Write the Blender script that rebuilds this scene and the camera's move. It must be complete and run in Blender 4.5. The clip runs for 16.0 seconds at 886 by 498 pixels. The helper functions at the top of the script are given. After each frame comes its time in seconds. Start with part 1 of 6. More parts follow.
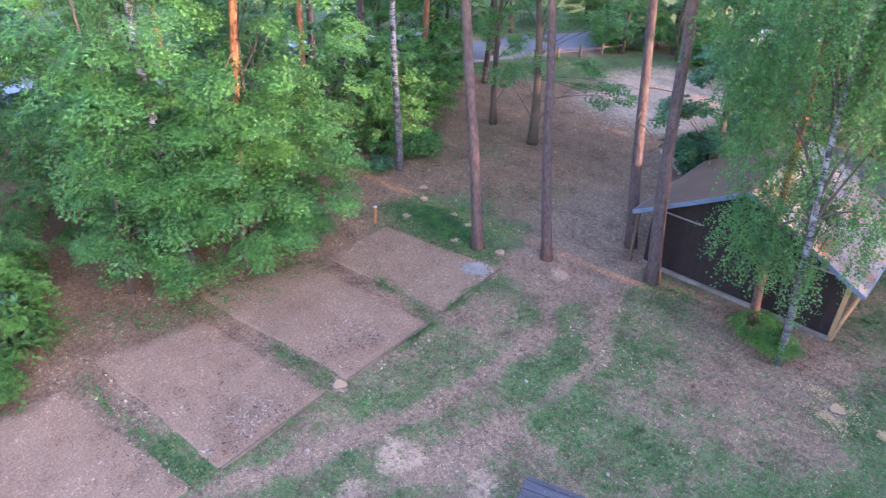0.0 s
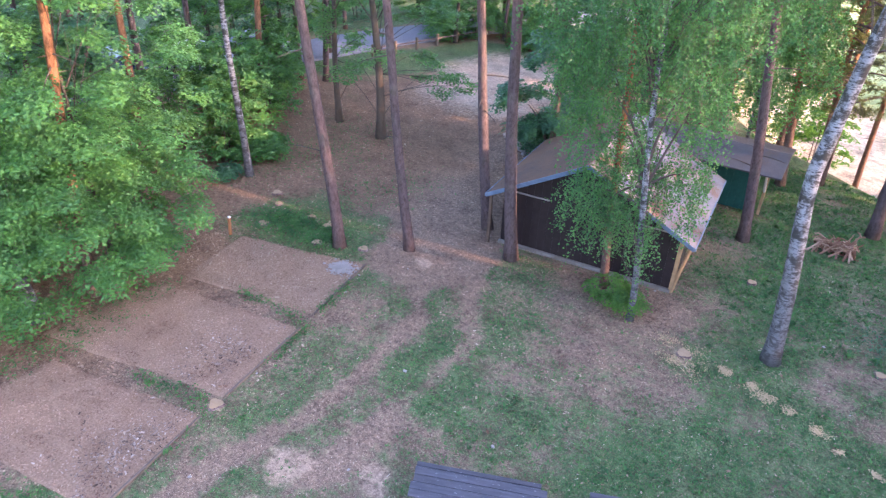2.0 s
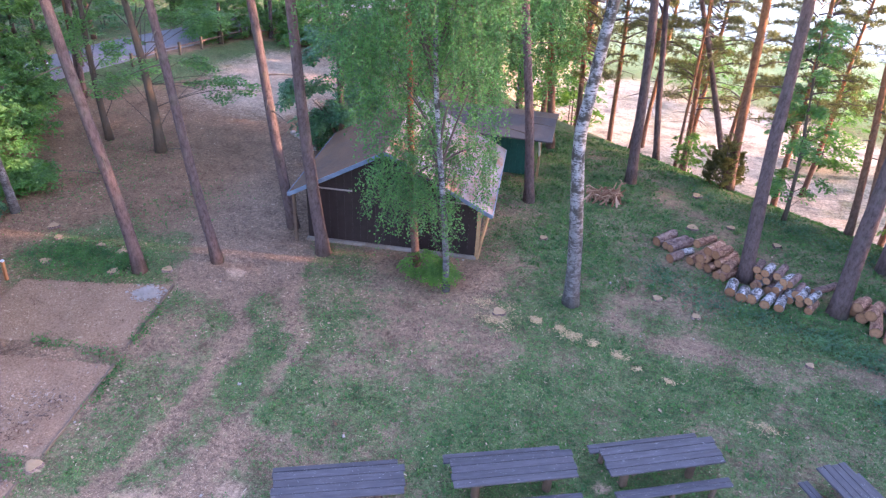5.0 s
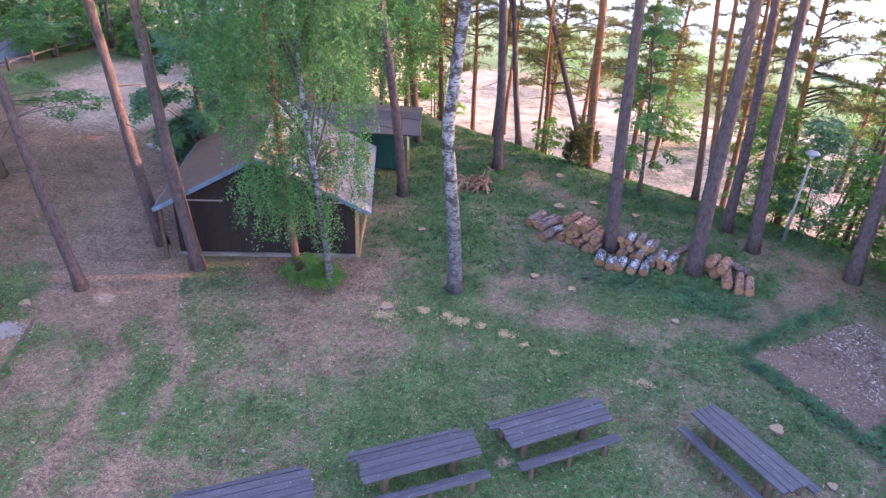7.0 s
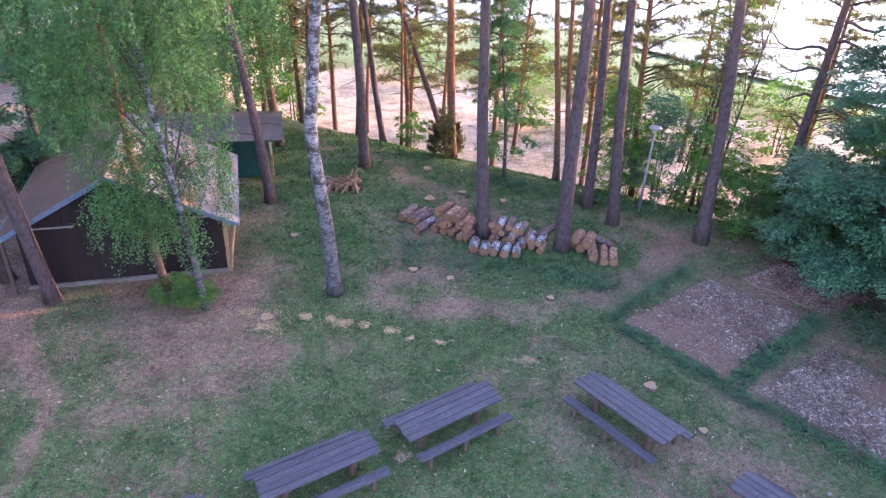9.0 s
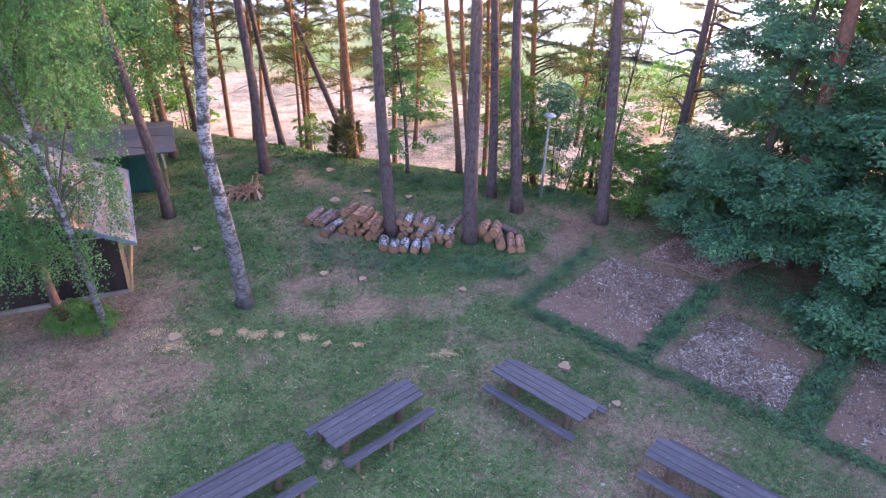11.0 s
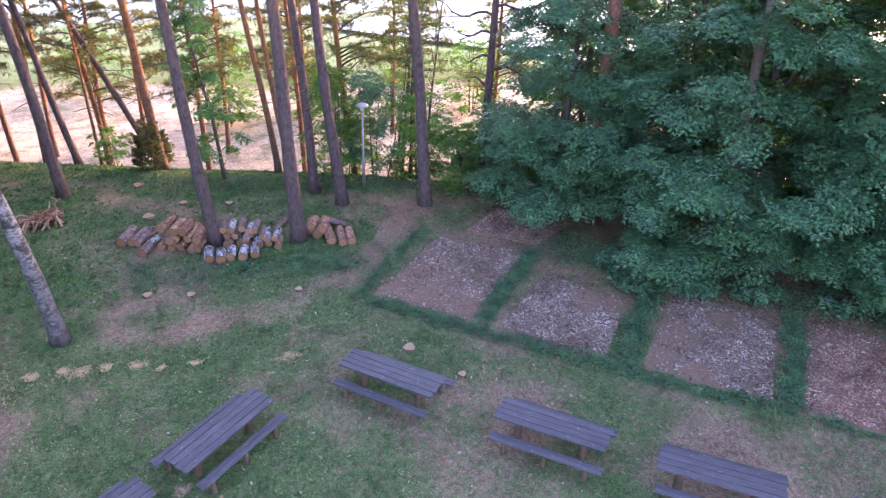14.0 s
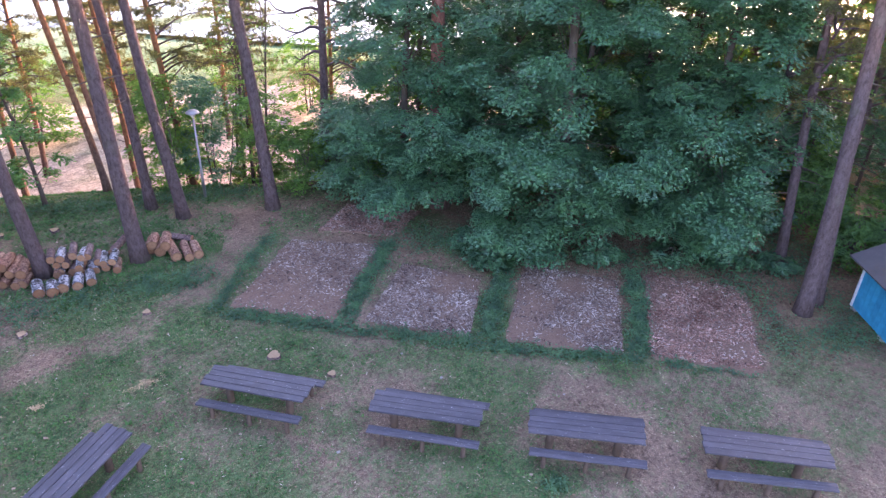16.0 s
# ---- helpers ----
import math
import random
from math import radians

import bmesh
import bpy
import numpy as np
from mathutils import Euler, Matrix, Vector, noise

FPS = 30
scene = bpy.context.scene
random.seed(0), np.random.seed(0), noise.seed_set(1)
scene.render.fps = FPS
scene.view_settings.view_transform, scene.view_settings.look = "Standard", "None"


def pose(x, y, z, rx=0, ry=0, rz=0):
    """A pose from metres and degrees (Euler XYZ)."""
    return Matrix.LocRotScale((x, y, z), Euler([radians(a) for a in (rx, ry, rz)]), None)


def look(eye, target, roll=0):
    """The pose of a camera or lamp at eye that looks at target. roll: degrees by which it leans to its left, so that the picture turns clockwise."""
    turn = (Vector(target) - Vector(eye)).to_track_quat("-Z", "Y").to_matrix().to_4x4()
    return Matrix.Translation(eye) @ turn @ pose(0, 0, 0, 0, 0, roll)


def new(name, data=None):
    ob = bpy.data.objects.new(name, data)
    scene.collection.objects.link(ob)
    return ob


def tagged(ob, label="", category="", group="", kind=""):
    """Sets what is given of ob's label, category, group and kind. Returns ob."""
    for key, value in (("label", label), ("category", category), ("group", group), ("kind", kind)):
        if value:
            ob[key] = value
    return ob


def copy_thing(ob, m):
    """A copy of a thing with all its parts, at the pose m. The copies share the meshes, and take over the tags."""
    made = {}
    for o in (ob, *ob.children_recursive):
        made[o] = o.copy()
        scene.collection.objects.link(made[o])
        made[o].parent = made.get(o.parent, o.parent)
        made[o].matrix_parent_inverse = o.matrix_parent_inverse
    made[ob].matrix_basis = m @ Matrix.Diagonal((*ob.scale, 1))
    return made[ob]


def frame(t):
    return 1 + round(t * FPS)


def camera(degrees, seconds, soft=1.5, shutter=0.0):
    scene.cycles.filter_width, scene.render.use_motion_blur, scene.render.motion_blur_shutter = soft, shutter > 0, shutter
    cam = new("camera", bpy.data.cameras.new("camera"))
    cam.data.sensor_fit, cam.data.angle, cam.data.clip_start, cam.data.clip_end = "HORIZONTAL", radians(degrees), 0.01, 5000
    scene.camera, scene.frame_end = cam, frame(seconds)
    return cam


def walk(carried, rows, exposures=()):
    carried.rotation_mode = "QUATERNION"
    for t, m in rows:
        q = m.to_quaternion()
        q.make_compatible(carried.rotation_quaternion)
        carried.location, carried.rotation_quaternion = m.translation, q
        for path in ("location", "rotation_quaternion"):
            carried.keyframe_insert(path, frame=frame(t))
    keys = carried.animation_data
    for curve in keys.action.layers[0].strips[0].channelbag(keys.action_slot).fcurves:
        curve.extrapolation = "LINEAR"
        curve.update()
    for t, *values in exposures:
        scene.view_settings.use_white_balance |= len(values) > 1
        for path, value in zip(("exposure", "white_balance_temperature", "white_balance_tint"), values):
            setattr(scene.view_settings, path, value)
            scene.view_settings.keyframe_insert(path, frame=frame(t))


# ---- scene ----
cam = camera(65.0, 16.0, soft=1.3, shutter=0.25)
PATH = [
    (0.0, pose(0.330, 1.054, 11.722, 58.76, -2.19, 49.62)),
    (0.5, pose(0.357, 1.010, 11.743, 58.78, -2.21, 45.77)),
    (1.0, pose(0.373, 0.958, 11.770, 58.83, -2.27, 42.35)),
    (1.5, pose(0.380, 0.901, 11.796, 58.87, -2.30, 39.16)),
    (2.0, pose(0.368, 0.848, 11.802, 58.91, -2.33, 36.23)),
    (2.5, pose(0.333, 0.754, 11.821, 58.97, -2.40, 32.85)),
    (3.0, pose(0.290, 0.629, 11.858, 59.02, -2.42, 29.33)),
    (3.5, pose(0.249, 0.524, 11.883, 59.05, -2.42, 25.75)),
    (4.0, pose(0.214, 0.430, 11.920, 59.06, -2.47, 22.53)),
    (6.5, pose(0.034, 0.089, 11.985, 59.30, -2.69, 8.66)),
    (7.0, pose(-0.005, 0.038, 11.988, 59.44, -2.73, 5.18)),
    (7.5, pose(-0.000, -0.000, 12.000, 59.54, -2.67, 1.57)),
    (8.0, pose(-0.012, -0.030, 11.988, 59.70, -2.68, -1.82)),
    (8.5, pose(-0.017, -0.031, 11.993, 59.77, -2.69, -4.55)),
    (9.0, pose(-0.022, -0.007, 12.013, 59.76, -2.60, -6.73)),
    (9.5, pose(-0.008, 0.014, 12.037, 59.72, -2.56, -9.02)),
    (10.0, pose(0.011, 0.016, 12.069, 59.71, -2.38, -11.59)),
    (12.5, pose(0.054, -0.135, 12.241, 59.48, -2.05, -21.57)),
    (13.0, pose(0.072, -0.167, 12.260, 59.43, -2.02, -24.71)),
    (13.5, pose(0.074, -0.203, 12.270, 59.41, -1.94, -27.78)),
    (14.0, pose(0.073, -0.224, 12.239, 59.44, -1.98, -31.20)),
    (14.5, pose(0.079, -0.237, 12.203, 59.47, -1.98, -34.67)),
    (15.0, pose(0.075, -0.279, 12.194, 59.50, -2.00, -38.03)),
    (15.5, pose(0.080, -0.290, 12.184, 59.53, -1.97, -41.35)),
    (16.0, pose(0.077, -0.308, 12.182, 59.56, -1.92, -44.86)),
]
EXPOSURE = [(0.0, 3.42, 5720.0, 30.0), (4.0, 3.40, 5840.0, 34.0), (10.0, 3.18, 5960.0, 42.0), (16.0, 3.36, 6220.0, 43.0)]
walk(cam, PATH, EXPOSURE)

# ---- light: a low evening sun over the woods, and the sky ----
SUN_AZ, SUN_EL = radians(78), radians(11)
world = bpy.data.worlds.new("evening_sky")
scene.world = world
world.use_nodes = True
wn = world.node_tree
sky = wn.nodes.new("ShaderNodeTexSky")
sky.sky_type, sky.sun_disc = "NISHITA", False
sky.sun_elevation, sky.sun_rotation = SUN_EL, SUN_AZ
sky.air_density, sky.dust_density, sky.ozone_density = 1.0, 2.0, 1.0
wn.links.new(sky.outputs[0], wn.nodes["Background"].inputs[0])
wn.nodes["Background"].inputs[1].default_value = 0.15
sun = new("sun", bpy.data.lights.new("sun", "SUN"))
sun.data.energy, sun.data.angle, sun.data.color = 1.8, radians(0.8), (1.0, 0.62, 0.33)
SUN_DIR = Vector((math.sin(SUN_AZ) * math.cos(SUN_EL), math.cos(SUN_AZ) * math.cos(SUN_EL), math.sin(SUN_EL)))
sun.matrix_world = look(SUN_DIR * 100, (0, 0, 0))


# ---- materials ----
def mat(name, rough=0.8, spec=0.3):
    m = bpy.data.materials.new(name)
    m.use_nodes = True
    b = m.node_tree.nodes["Principled BSDF"]
    b.inputs["Roughness"].default_value = rough
    b.inputs["Specular IOR Level"].default_value = spec
    return m, m.node_tree, b


def node(nt, kind, **kw):
    n = nt.nodes.new("ShaderNode" + kind)
    for k, v in kw.items():
        if k in ("attribute_name", "blend_type", "operation", "bands_direction", "data_type", "feature"):
            if k == "attribute_name":
                n.attribute_name = v
            elif k == "blend_type":
                n.blend_type = v
            elif k == "operation":
                n.operation = v
            elif k == "bands_direction":
                n.bands_direction = v
            elif k == "feature":
                n.feature = v
        else:
            n.inputs[k.replace("_", " ")].default_value = v
    return n


def coords(nt, scale=(1, 1, 1)):
    tc = nt.nodes.new("ShaderNodeTexCoord")
    mp = nt.nodes.new("ShaderNodeMapping")
    mp.inputs["Scale"].default_value = scale
    nt.links.new(tc.outputs["Object"], mp.inputs[0])
    return mp.outputs[0]


def noise_tex(nt, vec, scale, detail=4.0, rough=0.6):
    n = node(nt, "TexNoise", Scale=scale, Detail=detail, Roughness=rough)
    nt.links.new(vec, n.inputs["Vector"])
    return n.outputs["Fac"]


def ramp(nt, fac, stops):
    r = nt.nodes.new("ShaderNodeValToRGB")
    els = r.color_ramp.elements
    while len(els) < len(stops):
        els.new(0.5)
    for e, (p, c) in zip(els, stops):
        e.position, e.color = p, (*c, 1) if len(c) == 3 else c
    nt.links.new(fac, r.inputs[0])
    return r.outputs[0]


def mix(nt, fac, a, b, kind="MIX"):
    m = nt.nodes.new("ShaderNodeMixRGB")
    m.blend_type = kind
    for i, v in enumerate((fac, a, b)):
        if isinstance(v, (int, float)):
            m.inputs[i].default_value = v if i == 0 else (v, v, v, 1)
        elif isinstance(v, tuple):
            m.inputs[i].default_value = (*v, 1)
        else:
            nt.links.new(v, m.inputs[i])
    return m.outputs[0]


def calc(nt, op, a, b=0.0, clamp=False):
    m = nt.nodes.new("ShaderNodeMath")
    m.operation, m.use_clamp = op, clamp
    for i, v in enumerate((a, b)):
        if isinstance(v, (int, float)):
            m.inputs[i].default_value = v
        else:
            nt.links.new(v, m.inputs[i])
    return m.outputs[0]


def bump(nt, b, height, strength=0.5, dist=0.02):
    n = node(nt, "Bump", Strength=strength, Distance=dist)
    nt.links.new(height, n.inputs["Height"])
    nt.links.new(n.outputs[0], b.inputs["Normal"])


def island(nt):
    return nt.nodes.new("ShaderNodeNewGeometry").outputs["Random Per Island"]


def per_object(nt):
    return nt.nodes.new("ShaderNodeObjectInfo").outputs["Random"]


def leaf_mat(name, stops, through_col, amount=0.35, rough=0.6, spec=0.18):
    m, nt, b = mat(name, rough, spec)
    col = ramp(nt, calc(nt, "ADD", calc(nt, "MULTIPLY", island(nt), 0.45), 0.3), stops)
    big = noise_tex(nt, coords(nt), 0.6, 2)
    col = mix(nt, calc(nt, "MULTIPLY", big, 0.5), col, mix(nt, 1.0, col, (1.35, 1.25, 0.8), "MULTIPLY"))
    clump = ramp(nt, noise_tex(nt, coords(nt), 2.2, 3, 0.6), [(0.35, (0.64, 0.68, 0.76)), (0.65, (1.34, 1.3, 1.14))])
    col = mix(nt, 1.0, col, clump, "MULTIPLY")
    nt.links.new(col, b.inputs["Base Color"])
    tr = nt.nodes.new("ShaderNodeBsdfTranslucent")
    nt.links.new(mix(nt, 1.0, col, through_col, "MULTIPLY"), tr.inputs[0])
    ms = nt.nodes.new("ShaderNodeMixShader")
    ms.inputs[0].default_value = amount
    nt.links.new(b.outputs[0], ms.inputs[1])
    nt.links.new(tr.outputs[0], ms.inputs[2])
    nt.links.new(ms.outputs[0], nt.nodes["Material Output"].inputs[0])
    return m


MAPLE = leaf_mat("maple_leaf", [(0.0, (0.024, 0.09, 0.056)), (0.5, (0.045, 0.138, 0.08)), (1.0, (0.085, 0.2, 0.118))], (2.2, 2.3, 0.9), 0.2, 0.38, 0.5)
BRIGHT = leaf_mat("bank_leaf", [(0.0, (0.05, 0.13, 0.045)), (0.5, (0.075, 0.175, 0.058)), (1.0, (0.115, 0.23, 0.07))], (2.2, 2.2, 0.8))
YOUNG = leaf_mat("young_maple_leaf", [(0.0, (0.034, 0.125, 0.05)), (0.5, (0.062, 0.175, 0.06)), (1.0, (0.11, 0.225, 0.066))], (2.3, 2.1, 0.7), 0.25, 0.45, 0.35)
BIRCHLEAF = leaf_mat("birch_leaf", [(0.0, (0.042, 0.132, 0.064)), (0.5, (0.067, 0.178, 0.08)), (1.0, (0.102, 0.222, 0.09))], (2.0, 2.1, 0.9), 0.28, 0.55, 0.16)
SHRUB = leaf_mat("shrub_leaf", [(0.0, (0.042, 0.11, 0.05)), (0.5, (0.066, 0.155, 0.068)), (1.0, (0.11, 0.21, 0.082))], (2.4, 2.4, 0.8))
NEEDLE = leaf_mat("pine_needle", [(0.0, (0.075, 0.095, 0.05)), (0.5, (0.108, 0.122, 0.062)), (1.0, (0.17, 0.152, 0.085))], (1.5, 1.5, 0.9), 0.4)
GRASSBLADE = leaf_mat("grass_blade", [(0.0, (0.034, 0.118, 0.05)), (0.65, (0.07, 0.172, 0.07)), (1.0, (0.155, 0.22, 0.092))], (1.6, 1.6, 0.8), 0.25)
WEED = leaf_mat("weed_leaf", [(0.0, (0.036, 0.115, 0.07)), (0.6, (0.062, 0.155, 0.088)), (1.0, (0.11, 0.205, 0.105))], (1.6, 1.6, 0.8), 0.22, 0.42, 0.45)


def bark_pine(name, low, high, z0, z1):
    """Grey plates near the ground, thin orange bark higher up, as a Scots pine has."""
    m, nt, b = mat(name, 0.9, 0.15)
    v = coords(nt, (9, 9, 3.6))
    plates = noise_tex(nt, v, 1.5, 7, 0.75)
    sep = nt.nodes.new("ShaderNodeSeparateXYZ")
    tc = nt.nodes.new("ShaderNodeTexCoord")
    nt.links.new(tc.outputs["Object"], sep.inputs[0])
    up = calc(nt, "DIVIDE", calc(nt, "SUBTRACT", sep.outputs[2], z0), z1 - z0)
    up = calc(nt, "ADD", up, calc(nt, "MULTIPLY", calc(nt, "SUBTRACT", noise_tex(nt, coords(nt, (2, 2, .7)), 1.0, 3), 0.5), 0.9), True)
    base = mix(nt, up, low, high)
    col = mix(nt, ramp(nt, plates, [(0.35, (0, 0, 0)), (0.6, (1, 1, 1))]), mix(nt, 1.0, base, (0.45, 0.42, 0.42), "MULTIPLY"), base)
    col = mix(nt, ramp(nt, noise_tex(nt, coords(nt), 0.9, 3), [(0.55, (0, 0, 0)), (0.75, (0.35, 0.35, 0.35))]), col, (0.16, 0.18, 0.12))
    nt.links.new(col, b.inputs["Base Color"])
    bump(nt, b, plates, 0.9, 0.04)
    return m


PINE_BARK = bark_pine("pine_bark", (0.138, 0.102, 0.106), (0.34, 0.19, 0.13), 6.5, 12.0)
PINE_RUDDY = bark_pine("ruddy_pine_bark", (0.13, 0.075, 0.068), (0.25, 0.115, 0.085), 1.0, 6.5)
PINE_RED = bark_pine("red_pine_bark", (0.17, 0.112, 0.095), (0.36, 0.17, 0.088), 1.0, 5.5)


def bark_birch(name="birch_bark", standing=True):
    m, nt, b = mat(name, 0.75, 0.3)
    bands = noise_tex(nt, coords(nt, (2.2, 2.2, 9)), 1.3, 5, 0.75)
    spots = noise_tex(nt, coords(nt, (3.5, 3.5, 3.2)), 1.2, 5, 0.7)
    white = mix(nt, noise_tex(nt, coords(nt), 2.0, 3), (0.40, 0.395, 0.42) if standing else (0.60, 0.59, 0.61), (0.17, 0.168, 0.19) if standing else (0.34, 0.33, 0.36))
    dark = ramp(nt, mix(nt, 0.62, bands, spots), [(0.45, (1, 1, 1)), (0.54, (0, 0, 0))])
    scars = ramp(nt, noise_tex(nt, coords(nt, (5, 5, 16)), 1.6, 4, 0.7), [(0.53, (0, 0, 0)), (0.59, (1, 1, 1))])
    col = mix(nt, dark, white, (0.05, 0.045, 0.04))
    col = mix(nt, scars, col, (0.045, 0.04, 0.042))
    sep = nt.nodes.new("ShaderNodeSeparateXYZ")
    tc = nt.nodes.new("ShaderNodeTexCoord")
    nt.links.new(tc.outputs["Object"], sep.inputs[0])
    foot = calc(nt, "SUBTRACT", 1.0, calc(nt, "DIVIDE", sep.outputs[2], 4.5), True)
    col = mix(nt, calc(nt, "MULTIPLY", foot, calc(nt, "ADD", spots, 0.15)) if standing else 0.0, col, (0.075, 0.07, 0.08))
    nt.links.new(col, b.inputs["Base Color"])
    bump(nt, b, spots, 0.6, 0.02)
    return m


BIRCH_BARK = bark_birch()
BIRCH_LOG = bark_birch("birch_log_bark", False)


def bark_plain(name, a, c, rough=0.9):
    m, nt, b = mat(name, rough, 0.15)
    n = noise_tex(nt, coords(nt, (6, 6, 1.5)), 2.0, 6, 0.7)
    nt.links.new(mix(nt, n, a, c), b.inputs["Base Color"])
    bump(nt, b, n, 0.8, 0.03)
    return m


DARK_BARK = bark_plain("dark_bark", (0.05, 0.042, 0.036), (0.16, 0.13, 0.11))


def root_wood():
    m, nt, b = mat("root_wood", 0.85, 0.15)
    n = noise_tex(nt, coords(nt, (9, 9, 9)), 2.0, 5, 0.7)
    pick = ramp(nt, per_object(nt), [(0.0, (0, 0, 0)), (0.55, (0.3, 0.3, 0.3)), (1.0, (1, 1, 1))])
    nt.links.new(mix(nt, pick, mix(nt, n, (0.09, 0.042, 0.03), (0.32, 0.15, 0.095)), mix(nt, n, (0.40, 0.24, 0.165), (0.66, 0.47, 0.35))), b.inputs["Base Color"])
    bump(nt, b, n, 0.6, 0.02)
    return m


ROOT_WOOD = root_wood()


def board_coords(nt, scale):
    """Object coordinates shifted for each board, so that no two show the same grain."""
    tc = nt.nodes.new("ShaderNodeTexCoord")
    add = nt.nodes.new("ShaderNodeVectorMath")
    nt.links.new(tc.outputs["Object"], add.inputs[0])
    nt.links.new(calc(nt, "MULTIPLY", per_object(nt), 37.0), add.inputs[1])
    mp = nt.nodes.new("ShaderNodeMapping")
    mp.inputs["Scale"].default_value = scale
    nt.links.new(add.outputs[0], mp.inputs[0])
    return mp.outputs[0]


def wood(name, a, c, grain=(1.2, 28, 28), rough=0.75, spots=None, vary=0.35, spec=0.3):
    m, nt, b = mat(name, rough, spec)
    g = noise_tex(nt, board_coords(nt, grain), 1.0, 6, 0.65)
    stain = noise_tex(nt, board_coords(nt, (2, 3, 3)), 1.6, 4, 0.6)
    col = mix(nt, g, a, c)
    col = mix(nt, ramp(nt, stain, [(0.35, (0.5, 0.5, 0.5)), (0.65, (0, 0, 0))]), col, mix(nt, 1.0, col, (0.5, 0.5, 0.52), "MULTIPLY"))
    col = mix(nt, calc(nt, "MULTIPLY", per_object(nt), vary), col, mix(nt, 1.0, col, (1.5, 1.45, 1.4), "MULTIPLY"))
    if spots:
        s = noise_tex(nt, board_coords(nt, (5, 13, 13)), 2.2, 5, 0.65)
        col = mix(nt, ramp(nt, s, [(0.64, (0, 0, 0)), (0.70, (0.7, 0.7, 0.7))]), col, spots)
    nt.links.new(col, b.inputs["Base Color"])
    bump(nt, b, g, 0.5, 0.006)
    return m


TABLE_WOOD = wood("weathered_board", (0.008, 0.008, 0.012), (0.128, 0.122, 0.155), (1.6, 18, 18), rough=0.45, spots=(0.5, 0.49, 0.52), vary=0.6, spec=0.55)
POST_WOOD = wood("post_wood", (0.07, 0.046, 0.036), (0.17, 0.12, 0.095), (20, 20, 2))
HUT_BROWN = wood("brown_painted_board", (0.019, 0.0125, 0.0145), (0.038, 0.026, 0.027), (14, 14, 1.2), 0.6)
HUT_TRIM = wood("blue_grey_fascia", (0.10, 0.15, 0.235), (0.20, 0.265, 0.37), (3, 30, 30), 0.6)
EDGE_WOOD = wood("grey_edging_wood", (0.12, 0.085, 0.062), (0.22, 0.165, 0.125), (1.5, 25, 25))
BATTEN_WOOD = wood("grey_batten", (0.24, 0.21, 0.20), (0.42, 0.38, 0.37), (2, 20, 20))
TAN_WOOD = wood("tan_timber", (0.32, 0.19, 0.1), (0.5, 0.33, 0.19), (18, 18, 2))
GREEN_PAINT = wood("green_painted_board", (0.012, 0.07, 0.06), (0.025, 0.12, 0.10), (14, 14, 1.2), 0.55)
BLUE_PAINT = wood("bright_blue_board", (0.012, 0.24, 0.42), (0.025, 0.33, 0.53), (14, 14, 1.2), 0.5)
WHITE_PAINT = wood("white_painted_board", (0.5, 0.52, 0.55), (0.72, 0.74, 0.78), (2, 20, 20), 0.5)


def roofing(name, a, c, litter, lo=0.45, hi=0.62):
    m, nt, b = mat(name, 0.85, 0.25)
    n = noise_tex(nt, coords(nt), 3.0, 6, 0.7)
    patches = noise_tex(nt, coords(nt), 0.7, 4, 0.65)
    fine = noise_tex(nt, coords(nt), 24.0, 3, 0.7)
    lit = ramp(nt, mix(nt, 0.35, patches, fine), [(lo, (0, 0, 0)), (hi, (1, 1, 1))])
    col = mix(nt, lit, mix(nt, n, a, c), mix(nt, fine, mix(nt, 1.0, litter, (0.5, 0.5, 0.5), "MULTIPLY"), litter))
    nt.links.new(col, b.inputs["Base Color"])
    bump(nt, b, fine, 0.6, 0.02)
    return m


ROOF_LITTER = roofing("littered_roofing", (0.07, 0.052, 0.046), (0.15, 0.105, 0.085), (0.24, 0.135, 0.085), 0.36, 0.60)
ROOF_GREY = roofing("grey_roofing", (0.165, 0.16, 0.172), (0.28, 0.272, 0.288), (0.23, 0.128, 0.075), 0.47, 0.60)
ROOF_DARK = roofing("dark_grey_roofing", (0.065, 0.06, 0.065), (0.13, 0.12, 0.125), (0.16, 0.11, 0.08), 0.5, 0.7)
CONCRETE = roofing("old_concrete", (0.20, 0.18, 0.17), (0.32, 0.29, 0.27), (0.18, 0.13, 0.10), 0.45, 0.65)


def plain(name, col, rough=0.5, metal=0.0, amount=0.25):
    m, nt, b = mat(name, rough, 0.4)
    n = noise_tex(nt, coords(nt), 5.0, 5, 0.6)
    nt.links.new(mix(nt, calc(nt, "MULTIPLY", n, amount), col, tuple(c * 0.4 for c in col)), b.inputs["Base Color"])
    b.inputs["Metallic"].default_value = metal
    return m


STEEL = plain("galvanised_steel", (0.34, 0.35, 0.38), 0.5, 0.7)
LAMP_WHITE = plain("lamp_plastic", (0.72, 0.72, 0.75), 0.35)
ASH = plain("grey_ash", (0.46, 0.41, 0.39), 0.9, 0, 0.8)
STONE = plain("pale_stone", (0.42, 0.38, 0.36), 0.9, 0, 0.7)
CAR_WHITE = plain("white_car_paint", (0.7, 0.71, 0.75), 0.25)
CAR_DARK = plain("dark_blue_car_paint", (0.03, 0.04, 0.09), 0.2)
CAR_SILVER = plain("silver_car_paint", (0.4, 0.42, 0.48), 0.25, 0.4)
GLASS = plain("dark_window_glass", (0.02, 0.025, 0.03), 0.06)
RUBBER = plain("tyre_rubber", (0.02, 0.02, 0.02), 0.9)
ORANGE = plain("orange_stake_wood", (0.38, 0.16, 0.07), 0.8)


